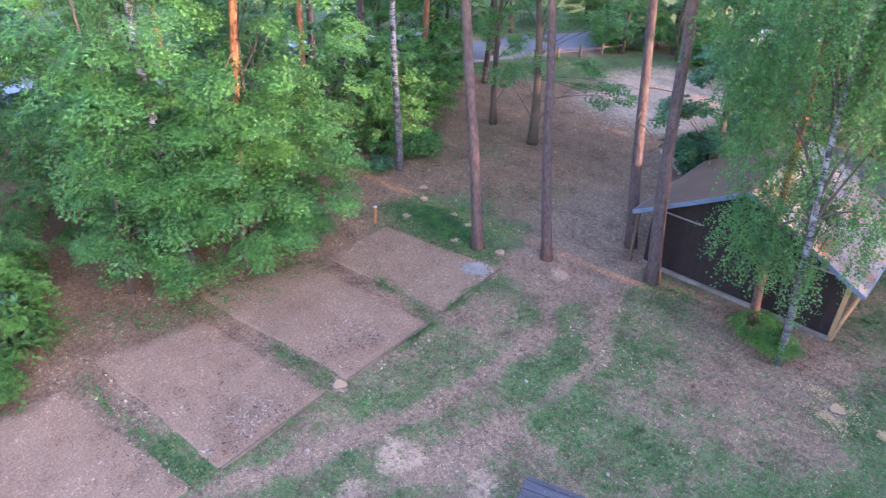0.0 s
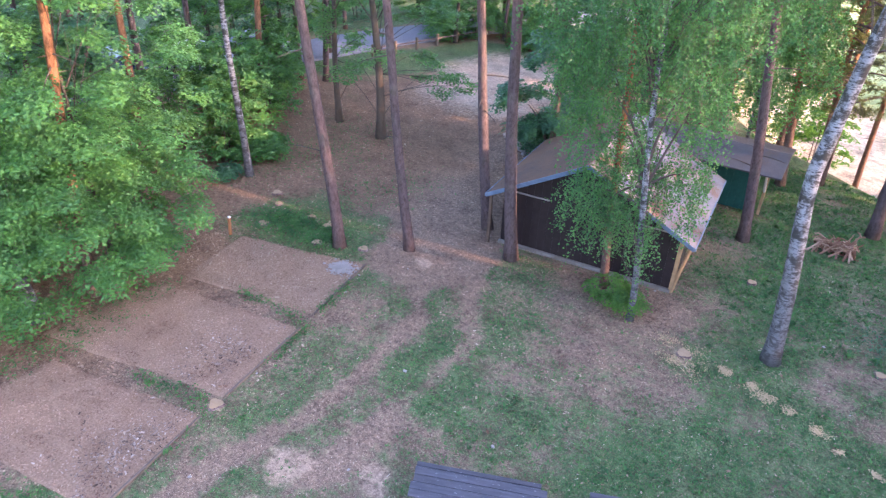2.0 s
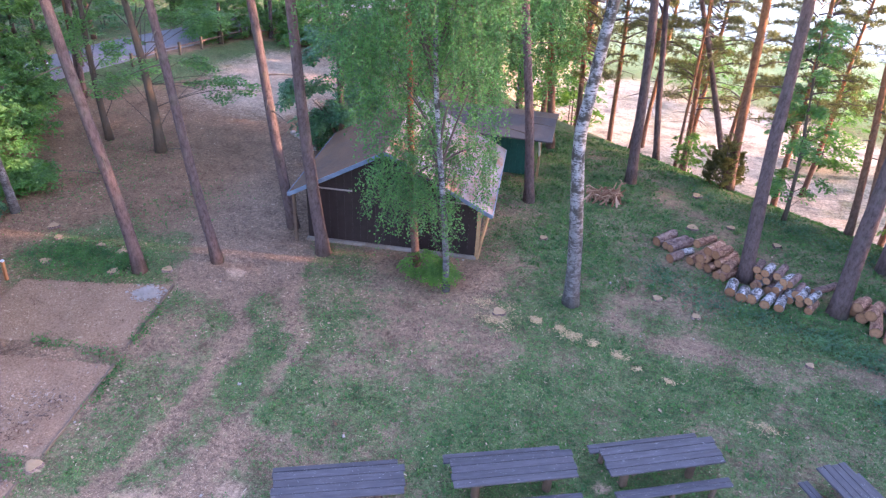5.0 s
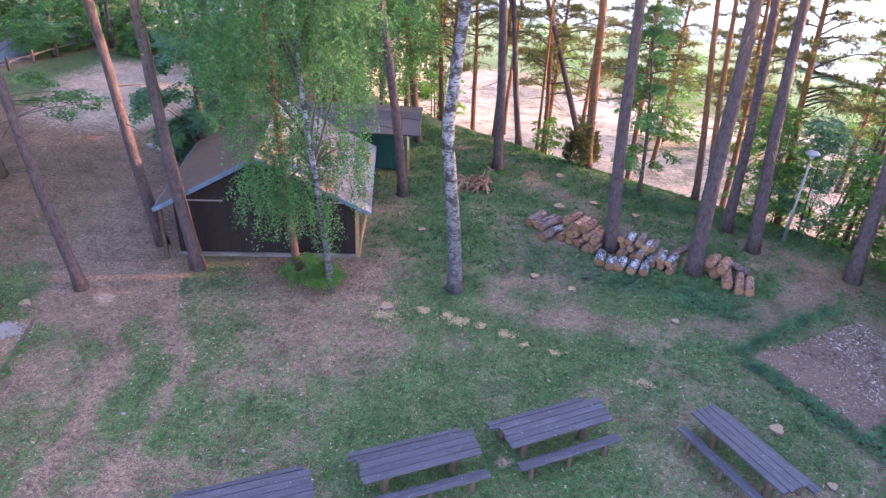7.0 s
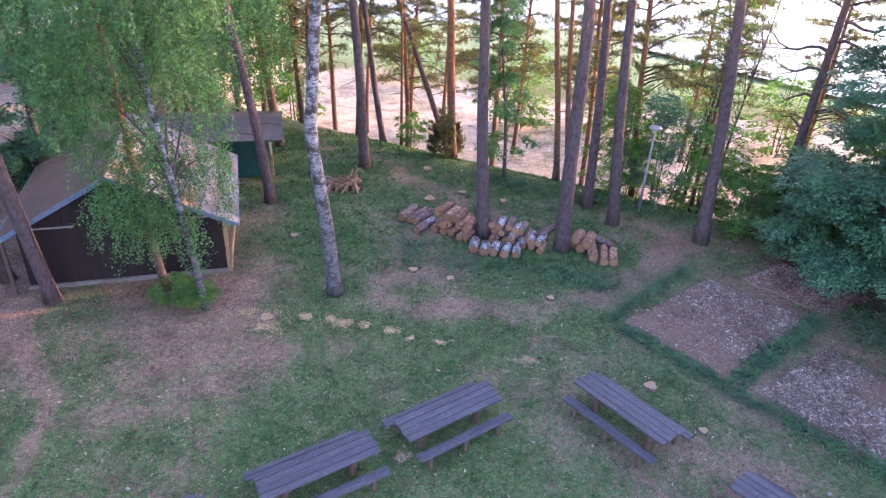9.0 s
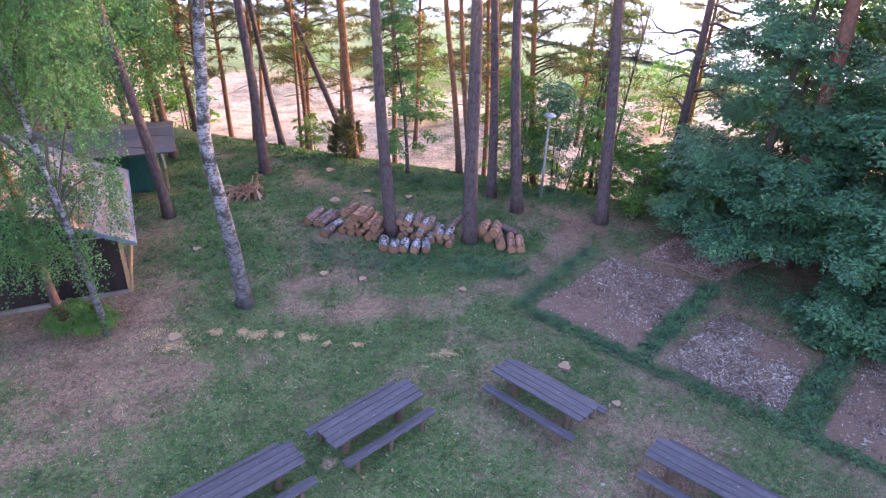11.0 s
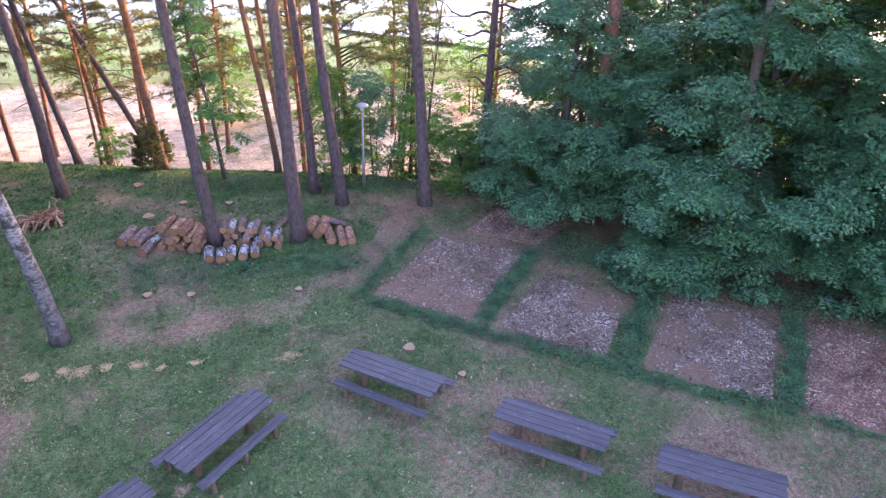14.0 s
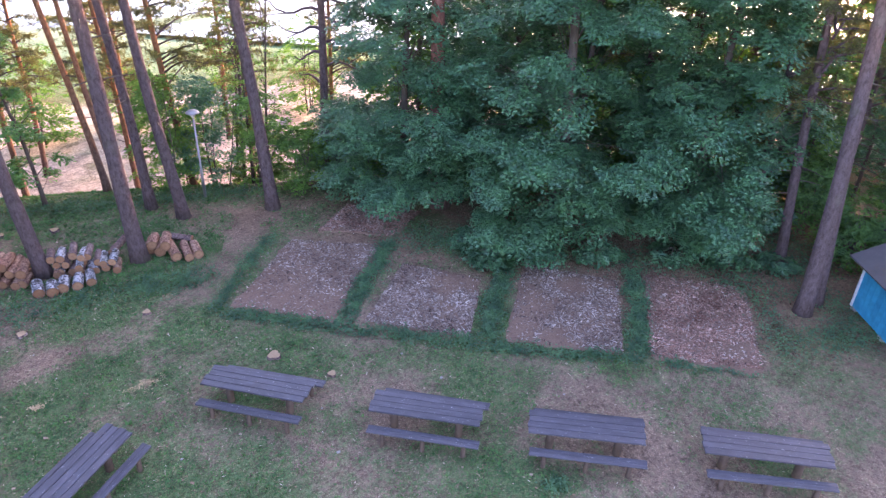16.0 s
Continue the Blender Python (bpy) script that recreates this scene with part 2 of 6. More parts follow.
def end_grain():
    m, nt, b = mat("cut_log_end", 0.85, 0.2)
    n = noise_tex(nt, coords(nt, (6, 6, 6)), 2.0, 5)
    col = mix(nt, n, (0.31, 0.165, 0.095), (0.50, 0.30, 0.185))
    col = mix(nt, calc(nt, "MULTIPLY", per_object(nt), 0.8), col, mix(nt, 1.0, col, (0.55, 0.45, 0.42), "MULTIPLY"))
    sep = nt.nodes.new("ShaderNodeSeparateXYZ")
    tc = nt.nodes.new("ShaderNodeTexCoord")
    nt.links.new(tc.outputs["Object"], sep.inputs[0])
    rad = calc(nt, "SQRT", calc(nt, "ADD", calc(nt, "MULTIPLY", sep.outputs[1], sep.outputs[1]), calc(nt, "MULTIPLY", sep.outputs[2], sep.outputs[2])))
    ring = calc(nt, "ADD", calc(nt, "MULTIPLY", calc(nt, "SINE", calc(nt, "ADD", calc(nt, "MULTIPLY", rad, 210.0), calc(nt, "MULTIPLY", n, 5.0))), 0.5), 0.5)
    col = mix(nt, calc(nt, "MULTIPLY", ring, 0.3), col, (0.22, 0.11, 0.06))
    col = mix(nt, ramp(nt, rad, [(0.0, (0.45, 0.45, 0.45)), (0.05, (0, 0, 0)), (0.095, (0, 0, 0)), (0.135, (0.55, 0.55, 0.55))]), col, (0.17, 0.09, 0.055))
    nt.links.new(col, b.inputs["Base Color"])
    return m


LOG_END = end_grain()
STUMP_TOP = bark_plain("weathered_sawn_wood", (0.30, 0.19, 0.11), (0.48, 0.34, 0.22))


def bark_log(name, a, c, d):
    """Flaking bark that runs along a lying log: dark furrows, scales and rubbed patches."""
    m, nt, b = mat(name, 0.9, 0.15)
    furrow = noise_tex(nt, coords(nt, (7, 20, 20)), 1.6, 6, 0.75)
    patch = noise_tex(nt, coords(nt, (4, 7, 7)), 1.3, 4, 0.65)
    col = mix(nt, ramp(nt, patch, [(0.36, (0, 0, 0)), (0.64, (1, 1, 1))]), a, c)
    col = mix(nt, ramp(nt, furrow, [(0.40, (0.85, 0.85, 0.85)), (0.52, (0, 0, 0))]), col, d)
    col = mix(nt, calc(nt, "MULTIPLY", per_object(nt), 0.6), col, mix(nt, 1.0, col, (0.62, 0.56, 0.56), "MULTIPLY"))
    nt.links.new(col, b.inputs["Base Color"])
    bump(nt, b, furrow, 0.9, 0.03)
    return m


LOG_RED = bark_log("stripped_pine_bark", (0.26, 0.135, 0.10), (0.60, 0.37, 0.26), (0.09, 0.045, 0.035))
LOG_BROWN = bark_log("log_bark", (0.17, 0.115, 0.11), (0.36, 0.26, 0.24), (0.055, 0.035, 0.033))
SAWDUST, _nt, _b = mat("sawdust", 0.95, 0.1)
_nt.links.new(mix(_nt, noise_tex(_nt, coords(_nt), 9.0, 5), (0.45, 0.30, 0.165), (0.62, 0.46, 0.28)), _b.inputs["Base Color"])


def chip_mat(name, a, c, d):
    m, nt, b = mat(name, 0.9, 0.2)
    col = ramp(nt, island(nt), [(0.0, a), (0.55, c), (1.0, d)])
    tone = ramp(nt, noise_tex(nt, coords(nt), 0.9, 5, 0.65), [(0.36, (0.62, 0.56, 0.54)), (0.5, (1.0, 1.0, 1.0)), (0.64, (1.25, 1.25, 1.26))])
    nt.links.new(mix(nt, 1.0, col, tone, "MULTIPLY"), b.inputs["Base Color"])
    return m


CHIP_GREY = chip_mat("grey_wood_chip", (0.085, 0.058, 0.048), (0.24, 0.175, 0.145), (0.56, 0.46, 0.40))
STRAW = chip_mat("straw", (0.22, 0.15, 0.09), (0.38, 0.29, 0.19), (0.62, 0.53, 0.42))
CHIP_BROWN = chip_mat("brown_wood_chip", (0.22, 0.13, 0.09), (0.325, 0.205, 0.145), (0.44, 0.31, 0.235))
CHIP_RED = chip_mat("reddish_wood_chip", (0.15, 0.07, 0.05), (0.34, 0.175, 0.13), (0.56, 0.38, 0.31))
# darker than the other litter: the maples' shade is put into its colour
SHADED_LITTER = chip_mat("shade_darkened_litter", (0.07, 0.04, 0.03), (0.15, 0.085, 0.06), (0.30, 0.2, 0.15))
DRYGRASS = chip_mat("dry_grass_blade", (0.17, 0.14, 0.07), (0.27, 0.22, 0.12), (0.38, 0.32, 0.19))
LITTER = chip_mat("dry_leaf_litter", (0.18, 0.11, 0.07), (0.29, 0.19, 0.13), (0.44, 0.34, 0.25))


def soil(name, a, c, fine_scale=22.0):
    m, nt, b = mat(name, 0.95, 0.1)
    v = coords(nt)
    n = noise_tex(nt, v, 1.1, 5, 0.65)
    f = noise_tex(nt, v, fine_scale, 5, 0.75)
    col = mix(nt, n, a, c)
    col = mix(nt, ramp(nt, f, [(0.35, (0.7, 0.7, 0.7)), (0.6, (0, 0, 0))]), col, mix(nt, 1.0, col, (0.45, 0.42, 0.42), "MULTIPLY"))
    nt.links.new(col, b.inputs["Base Color"])
    bump(nt, b, f, 0.8, 0.03)
    return m


BED_SOIL = soil("chip_bed_soil", (0.20, 0.12, 0.085), (0.36, 0.235, 0.175))
PAD_SOIL = soil("brown_pad_soil", (0.30, 0.195, 0.135), (0.44, 0.30, 0.22))
ASPHALT = soil("road_asphalt", (0.21, 0.21, 0.24), (0.28, 0.28, 0.32), 40)


def ground_mat():
    m, nt, b = mat("ground_cover", 0.95, 0.1)
    v = coords(nt)
    att = node(nt, "Attribute", attribute_name="cover")
    sep = nt.nodes.new("ShaderNodeSeparateColor")
    nt.links.new(att.outputs["Color"], sep.inputs[0])
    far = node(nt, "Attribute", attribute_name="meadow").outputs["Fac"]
    n1 = noise_tex(nt, v, 0.55, 5, 0.65)
    n2 = noise_tex(nt, v, 3.2, 5, 0.7)
    n3 = noise_tex(nt, v, 15.0, 4, 0.8)
    n4 = noise_tex(nt, v, 36.0, 3, 0.75)
    n0 = noise_tex(nt, v, 9.0, 5, 0.7)
    soil_c = mix(nt, n1, (0.20, 0.127, 0.094), (0.315, 0.213, 0.163))
    soil_c = mix(nt, ramp(nt, n0, [(0.38, (0.75, 0.75, 0.75)), (0.55, (0, 0, 0))]), soil_c, (0.20, 0.135, 0.095))
    soil_c = mix(nt, ramp(nt, n2, [(0.52, (0, 0, 0)), (0.72, (0.6, 0.6, 0.6))]), soil_c, (0.42, 0.295, 0.215))
    soil_c = mix(nt, ramp(nt, n3, [(0.40, (0.9, 0.9, 0.9)), (0.54, (0, 0, 0))]), soil_c, (0.17, 0.12, 0.085))
    soil_c = mix(nt, ramp(nt, n4, [(0.54, (0, 0, 0)), (0.64, (0.75, 0.75, 0.75))]), soil_c, (0.46, 0.345, 0.265))
    grass_c = mix(nt, n2, (0.05, 0.128, 0.053), (0.096, 0.178, 0.074))
    grass_c = mix(nt, ramp(nt, n1, [(0.45, (0, 0, 0)), (0.7, (0.6, 0.6, 0.6))]), grass_c, (0.205, 0.205, 0.12))
    grass_c = mix(nt, ramp(nt, n3, [(0.42, (0.8, 0.8, 0.8)), (0.56, (0, 0, 0))]), grass_c, (0.055, 0.09, 0.03))
    grass_c = mix(nt, ramp(nt, n4, [(0.53, (0, 0, 0)), (0.64, (0.65, 0.65, 0.65))]), grass_c, (0.24, 0.235, 0.11))
    sand_c = mix(nt, n2, (0.37, 0.25, 0.18), (0.50, 0.36, 0.27))
    sand_c = mix(nt, ramp(nt, n1, [(0.48, (0, 0, 0)), (0.66, (0.5, 0.5, 0.5))]), sand_c, (0.29, 0.20, 0.155))
    sand_c = mix(nt, calc(nt, "MULTIPLY", att.outputs["Alpha"], 0.8), sand_c, mix(nt, n2, (0.38, 0.32, 0.25), (0.54, 0.47, 0.38)))
    wrack = ramp(nt, noise_tex(nt, coords(nt, (0.5, 1.1, 1)), 0.9, 6, 0.7), [(0.50, (0, 0, 0)), (0.60, (0.8, 0.8, 0.8))])
    sand_c = mix(nt, calc(nt, "MULTIPLY", att.outputs["Alpha"], wrack), sand_c, (0.21, 0.185, 0.15))
    litter_c = mix(nt, n3, (0.14, 0.085, 0.055), (0.32, 0.205, 0.14))
    detail = calc(nt, "ADD", calc(nt, "MULTIPLY", calc(nt, "SUBTRACT", n2, 0.5), 1.5), calc(nt, "ADD", calc(nt, "MULTIPLY", calc(nt, "SUBTRACT", n0, 0.5), 1.5), calc(nt, "MULTIPLY", calc(nt, "SUBTRACT", n3, 0.5), 1.2)))
    g = calc(nt, "ADD", sep.outputs[0], detail)
    g = ramp(nt, g, [(0.24, (0, 0, 0)), (0.80, (0.92, 0.92, 0.92))])
    col = mix(nt, sep.outputs[2], soil_c, litter_c)
    col = mix(nt, g, col, grass_c)
    s = ramp(nt, calc(nt, "ADD", sep.outputs[1], calc(nt, "MULTIPLY", detail, 0.35)), [(0.30, (0, 0, 0)), (0.62, (1, 1, 1))])
    col = mix(nt, s, col, sand_c)
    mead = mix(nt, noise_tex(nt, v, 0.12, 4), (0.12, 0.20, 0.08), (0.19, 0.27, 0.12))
    # distance haze put into the colour: the meadow pales towards the lake
    haze = node(nt, "Attribute", attribute_name="reeds").outputs["Fac"]
    mead = mix(nt, ramp(nt, calc(nt, "ADD", haze, calc(nt, "SUBTRACT", noise_tex(nt, v, 0.2, 5), 0.5)), [(0.2, (0, 0, 0)), (0.9, (1, 1, 1))]), mead, (0.23, 0.31, 0.18))
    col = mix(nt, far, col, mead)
    worn = ramp(nt, mix(nt, 0.4, noise_tex(nt, v, 0.9, 6, 0.7), n0), [(0.36, (0.62, 0.6, 0.6)), (0.5, (0.98, 0.98, 0.98)), (0.64, (1.22, 1.2, 1.18))])
    col = mix(nt, 1.0, col, worn, "MULTIPLY")
    grit = ramp(nt, mix(nt, 0.5, noise_tex(nt, v, 24.0, 5, 0.8), noise_tex(nt, v, 7.0, 6, 0.8)), [(0.40, (0.55, 0.56, 0.58)), (0.5, (1.0, 1.0, 1.0)), (0.60, (1.5, 1.47, 1.42))])
    col = mix(nt, 1.0, col, grit, "MULTIPLY")
    nt.links.new(col, b.inputs["Base Color"])
    bump(nt, b, mix(nt, 0.5, n3, n4), 0.8, 0.06)
    return m


GROUND = ground_mat()


def water_mat():
    m, nt, b = mat("lake_water", 0.12, 0.5)
    b.inputs["Base Color"].default_value = (0.14, 0.16, 0.14, 1)
    bump(nt, b, noise_tex(nt, coords(nt, (1, 1, 1)), 1.2, 3), 0.15, 0.05)
    return m


WATER = water_mat()

# ---- building helpers ----
RNG = np.random.default_rng(7)


class Geo:
    """Vertices and faces gathered for one mesh."""

    def __init__(self):
        self.v, self.f, self.n = [], [], 0

    def add(self, verts, faces):
        self.v.append(np.asarray(verts, float))
        self.f.extend((np.asarray(faces) + self.n).tolist() if not isinstance(faces, list) else [[i + self.n for i in f] for f in faces])
        self.n += len(verts)
        return self

    def box(self, size, at=(0, 0, 0), turn=None, bevel=0.0):
        sx, sy, sz = (s / 2 for s in size)
        if bevel <= 0:
            v = np.array([(x, y, z) for x in (-sx, sx) for y in (-sy, sy) for z in (-sz, sz)])
            f = [[0, 1, 3, 2], [4, 6, 7, 5], [0, 4, 5, 1], [2, 3, 7, 6], [0, 2, 6, 4], [1, 5, 7, 3]]
        else:
            b = bevel
            ring = [(-sx + b, -sy), (sx - b, -sy), (sx, -sy + b), (sx, sy - b), (sx - b, sy), (-sx + b, sy), (-sx, sy - b), (-sx, -sy + b)]
            ins = [(x * (1 - b / sx), y * (1 - b / sy)) for x, y in ring]
            v = np.array([(x, y, -sz) for x, y in ins] + [(x, y, -sz + b) for x, y in ring] + [(x, y, sz - b) for x, y in ring] + [(x, y, sz) for x, y in ins])
            f = [list(range(7, -1, -1)), list(range(24, 32))]
            for k in range(3):
                f += [[k * 8 + i, k * 8 + (i + 1) % 8, k * 8 + 8 + (i + 1) % 8, k * 8 + 8 + i] for i in range(8)]
        if turn is not None:
            v = v @ np.array(turn.to_3x3()).T
        return self.add(v + np.array(at), f)

    def tube(self, pts, radii, sides=8, cap=True, wobble=0.0):
        pts = np.asarray(pts, float)
        d = np.gradient(pts, axis=0)
        d /= np.linalg.norm(d, axis=1)[:, None] + 1e-9
        ref = np.array([0.0, 0.0, 1.0]) if abs(d[0][2]) < 0.8 else np.array([1.0, 0.0, 0.0])
        a = np.cross(d, ref)
        a /= np.linalg.norm(a, axis=1)[:, None] + 1e-9
        b = np.cross(d, a)
        th = np.arange(sides) * 2 * math.pi / sides
        r = np.asarray(radii, float)[:, None] * (1 + wobble * RNG.normal(size=(len(pts), sides)))
        v = pts[:, None, :] + r[..., None] * (np.cos(th)[None, :, None] * a[:, None, :] + np.sin(th)[None, :, None] * b[:, None, :])
        k = len(pts)
        f = [[i * sides + j, i * sides + (j + 1) % sides, (i + 1) * sides + (j + 1) % sides, (i + 1) * sides + j] for i in range(k - 1) for j in range(sides)]
        if cap:
            f += [list(range(sides - 1, -1, -1)), [(k - 1) * sides + j for j in range(sides)]]
        return self.add(v.reshape(-1, 3), f)

    def quads(self, v4):
        """v4: n x 4 x 3 corner points, each face apart from the rest."""
        n = len(v4)
        self.v.append(v4.reshape(-1, 3))
        self.f.extend((np.arange(n * 4).reshape(n, 4) + self.n).tolist())
        self.n += n * 4
        return self

    def tris(self, v3):
        n = len(v3)
        self.v.append(v3.reshape(-1, 3))
        self.f.extend((np.arange(n * 3).reshape(n, 3) + self.n).tolist())
        self.n += n * 3
        return self

    def mesh(self, name, material, smooth=False):
        me = bpy.data.meshes.new(name)
        v = np.concatenate(self.v) if self.v else np.zeros((0, 3))
        sizes = np.array([len(f) for f in self.f], dtype=np.int32)
        loops = np.fromiter((i for f in self.f for i in f), dtype=np.int32, count=int(sizes.sum()))
        me.vertices.add(len(v))
        me.vertices.foreach_set("co", v.astype(np.float32).ravel())
        me.loops.add(len(loops))
        me.loops.foreach_set("vertex_index", loops)
        me.polygons.add(len(sizes))
        me.polygons.foreach_set("loop_start", np.concatenate(([0], np.cumsum(sizes)[:-1])).astype(np.int32))
        me.polygons.foreach_set("use_smooth", np.full(len(sizes), smooth))
        me.update(calc_edges=True)
        me.validate()
        me.materials.append(material)
        return me


def part(name, geo, material, parent=None, label="", smooth=False, kind=""):
    """One mesh object, under a thing or under a part of it."""
    me = geo if isinstance(geo, bpy.types.Mesh) else geo.mesh(name, material, smooth)
    ob = new(name, me)
    if parent is not None:
        ob.parent = parent
    return tagged(ob, label=label, kind=kind)


def thing(name, label, category, group="", at=None, kind=""):
    ob = new(name)
    ob.empty_display_size = 0.2
    if at is not None:
        ob.matrix_basis = at
    return tagged(ob, label, category, group, kind)


def vnoise(x, y, scale, seed=0):
    """Smooth value noise between 0 and 1."""
    x, y = np.asarray(x, float) / scale + 100 + seed * 17.3, np.asarray(y, float) / scale + 100 + seed * 9.1
    xi, yi = np.floor(x), np.floor(y)
    fx, fy = x - xi, y - yi
    fx, fy = fx * fx * (3 - 2 * fx), fy * fy * (3 - 2 * fy)

    def h(a, b):
        s = np.sin(a * 127.1 + b * 311.7 + seed * 74.7) * 43758.5453
        return s - np.floor(s)

    return (h(xi, yi) * (1 - fx) + h(xi + 1, yi) * fx) * (1 - fy) + (h(xi, yi + 1) * (1 - fx) + h(xi + 1, yi + 1) * fx) * fy


def fbm(x, y, scale, seed=0):
    return 0.55 * vnoise(x, y, scale, seed) + 0.3 * vnoise(x, y, scale / 2.3, seed + 1) + 0.15 * vnoise(x, y, scale / 5.1, seed + 2)


def smooth(a, b, x):
    t = np.clip((np.asarray(x, float) - a) / (b - a), 0, 1)
    return t * t * (3 - 2 * t)


def line_dist(x, y, pts):
    d = np.full(np.shape(x), 1e9)
    for (ax, ay), (bx, by) in zip(pts, pts[1:]):
        vx, vy = bx - ax, by - ay
        t = np.clip(((x - ax) * vx + (y - ay) * vy) / (vx * vx + vy * vy), 0, 1)
        d = np.minimum(d, np.hypot(x - ax - t * vx, y - ay - t * vy))
    return d


def spot(x, y, cx, cy, r, soft=0.6):
    return 1 - smooth(r * (1 - soft / 2), r * (1 + soft / 2), np.hypot(x - cx, y - cy))


# ---- the ground: a level clearing, a bank that falls to a sandy shore, a meadow and a lake ----
EDGE_N = (0.558, 0.830)
EDGE_D = 25.6


def beyond(x, y):
    return x * EDGE_N[0] + y * EDGE_N[1] - EDGE_D + 0.9 * (vnoise(x, y, 7, 5) - 0.5)


def height(x, y):
    x, y = np.asarray(x, float), np.asarray(y, float)
    s = beyond(x, y)
    fall = smooth(-0.5, 9, s) * 4.0 * smooth(-13, -5, x)
    roll = 0.10 * (fbm(x, y, 5, 3) - 0.5) * smooth(-2, 4, np.hypot(x, y) - 2)
    shore = 0.35 * (fbm(x, y, 4, 8) - 0.5) * smooth(5, 12, s) * (1 - smooth(25, 40, s))
    return -fall + roll * (1 - smooth(40, 60, np.hypot(x, y))) + shore * smooth(-10, -4, x)


def gz(x, y):
    return float(height(np.array([x]), np.array([y]))[0])


RUT_L = [(-14.5, 27), (-11.6, 19), (-10.7, 15.7), (-9.12, 13.5), (-8.85, 11.9), (-8.8, 8.9), (-9.1, 7.4), (-10.0, 2.0), (-12, -8)]
RUT_R = [(-13.0, 27), (-9.9, 19), (-8.6, 15.3), (-7.3, 13.6), (-7.2, 11.2), (-7.3, 8.9), (-7.7, 5.5), (-8.3, 1.0), (-10, -8)]
LANE = [(-11.0, 16.5), (-12.3, 21), (-14.5, 26), (-18, 31)]
TRAIL = [(12.2, 21.4), (11.0, 20.2), (9.4, 18.7), (6.9, 17.2), (4.5, 16.75), (2.1, 16.9), (-0.5, 17.2)]
SAW_SPOTS = [(-2.6, 16.6, 0.75), (-1.47, 16.75, 0.24), (-0.88, 16.6, 0.2), (-0.39, 16.35, 0.27), (0.2, 16.2, 0.26), (0.94, 15.9, 0.22), (4.5, 14.35, 0.3), (2.2, 15.3, 0.16), (1.5, 15.5, 0.14)]
SAND_SPOTS = [(-10.8, 15.8, 0.5), (-8.2, 7.5, 0.75), (-6.5, 8.35, 0.6), (-5.9, 8.0, 0.35), (-7.9, 6.2, 0.5), (0.95, 11.3, 0.3), (-10.7, 7.7, 0.3)]


def cover(x, y):
    """Grass, sand and leaf litter at a place, each 0 to 1."""
    x, y = np.asarray(x, float), np.asarray(y, float)
    s = beyond(x, y)
    a, b = fbm(x, y, 3.2, 11), fbm(x, y, 1.1, 21)
    g = 0.575 + 1.15 * (a - 0.5) + 0.85 * (b - 0.5)
    g += 0.22 * spot(x, y, 2.0, 14.0, 5.0, 1.2) + 0.20 * spot(x, y, 2.5, 23.5, 5.0, 0.8) + 0.2 * spot(x, y, -3, 11.5, 2.6, 1.0)
    g += 0.35 * spot(x, y, -15.3, 15.0, 2.6, 0.8) + 0.20 * spot(x, y, -1.5, 17.3, 1.6, 1.0) + 0.22 * spot(x, y, 6.5, 18.6, 2.2, 0.9)
    for line, deep, wide in ((RUT_L, 0.55, 0.34), (RUT_R, 0.8, 0.46)):
        d = line_dist(x, y, line) + 0.5 * (b - 0.5)
        g -= deep * (1 - smooth(0.08, wide, d)) * (0.65 + 0.6 * smooth(0.35, 0.6, fbm(x, y, 1.7, 91)))
    mid = line_dist(x, y, [((p[0] + q[0]) / 2, (p[1] + q[1]) / 2) for p, q in zip(RUT_L[2:], RUT_R[2:])])
    g += -0.2 * smooth(-10.3, -11.0, x) * smooth(12.6, 11.6, y)
    g += 0.16 * spot(x, y, -6.2, 12.6, 1.5, 1.0) + 0.11 * spot(x, y, -8.6, 8.5, 3.6, 1.0)
    g += 0.10 * (1 - smooth(0.2, 0.8, mid + 0.6 * (b - 0.5)))
    g -= 0.9 * (1 - smooth(1.2, 2.4, line_dist(x, y, LANE) + 1.0 * (a - 0.5)))
    g -= 0.30 * spot(x, y, -5.2, 14.6, 2.8, 1.2) + 0.25 * spot(x, y, -6.5, 18.4, 3.2, 0.8) + 0.25 * spot(x, y, 2.5, 18.3, 2.0, 1.0)
    g -= 0.30 * spot(x, y, 13.8, 2.0, 3.6, 1.0) + 0.02 * spot(x, y, 9.8, 8.5, 3.6, 1.2) + 0.5 * (1 - smooth(0.25, 1.15, line_dist(x, y, TRAIL) + 1.1 * (a - 0.5))) * smooth(-2.5, 3.0, x)
    g -= 0.10 * spot(x, y, -5.5, 6.5, 2.0, 1.0) + 0.3 * spot(x, y, -17.5, 19, 5, 0.8)
    forest = np.maximum(smooth(-13.0, -15.5, x + 0.8 * (a - 0.5)), 0.85 * smooth(14.5, 17.5, x * 0.83 + y * 0.35 + (a - 0.5)))
    lawn = 1 - smooth(1.2, 3.4, line_dist(x, y, [(-33, 22), (-30, 28.5), (-25.5, 32), (-22.5, 38)]) + 1.5 * (a - 0.5))
    past = smooth(-1.5, -3.5, x - np.interp(y, [-30, 0, 15, 27, 36, 48, 70], [-35, -34, -33, -31.6, -29.6, -25, -12]))
    forest = forest * (1 - 0.9 * past)
    g += 0.4 * past - 0.5 * smooth(-12.3, -13.3, x) * smooth(13.0, 12.0, y)
    g += 0.75 * np.maximum(lawn, smooth(-34.5, -36.5, x + 0.35 * (y - 20)))
    g -= (0.55 * (1 - lawn) - 0.2 * smooth(0.5, 0.7, fbm(x, y, 4.5, 95))) * forest * (1 - spot(x, y, -15.3, 15.0, 2.6, 0.8))
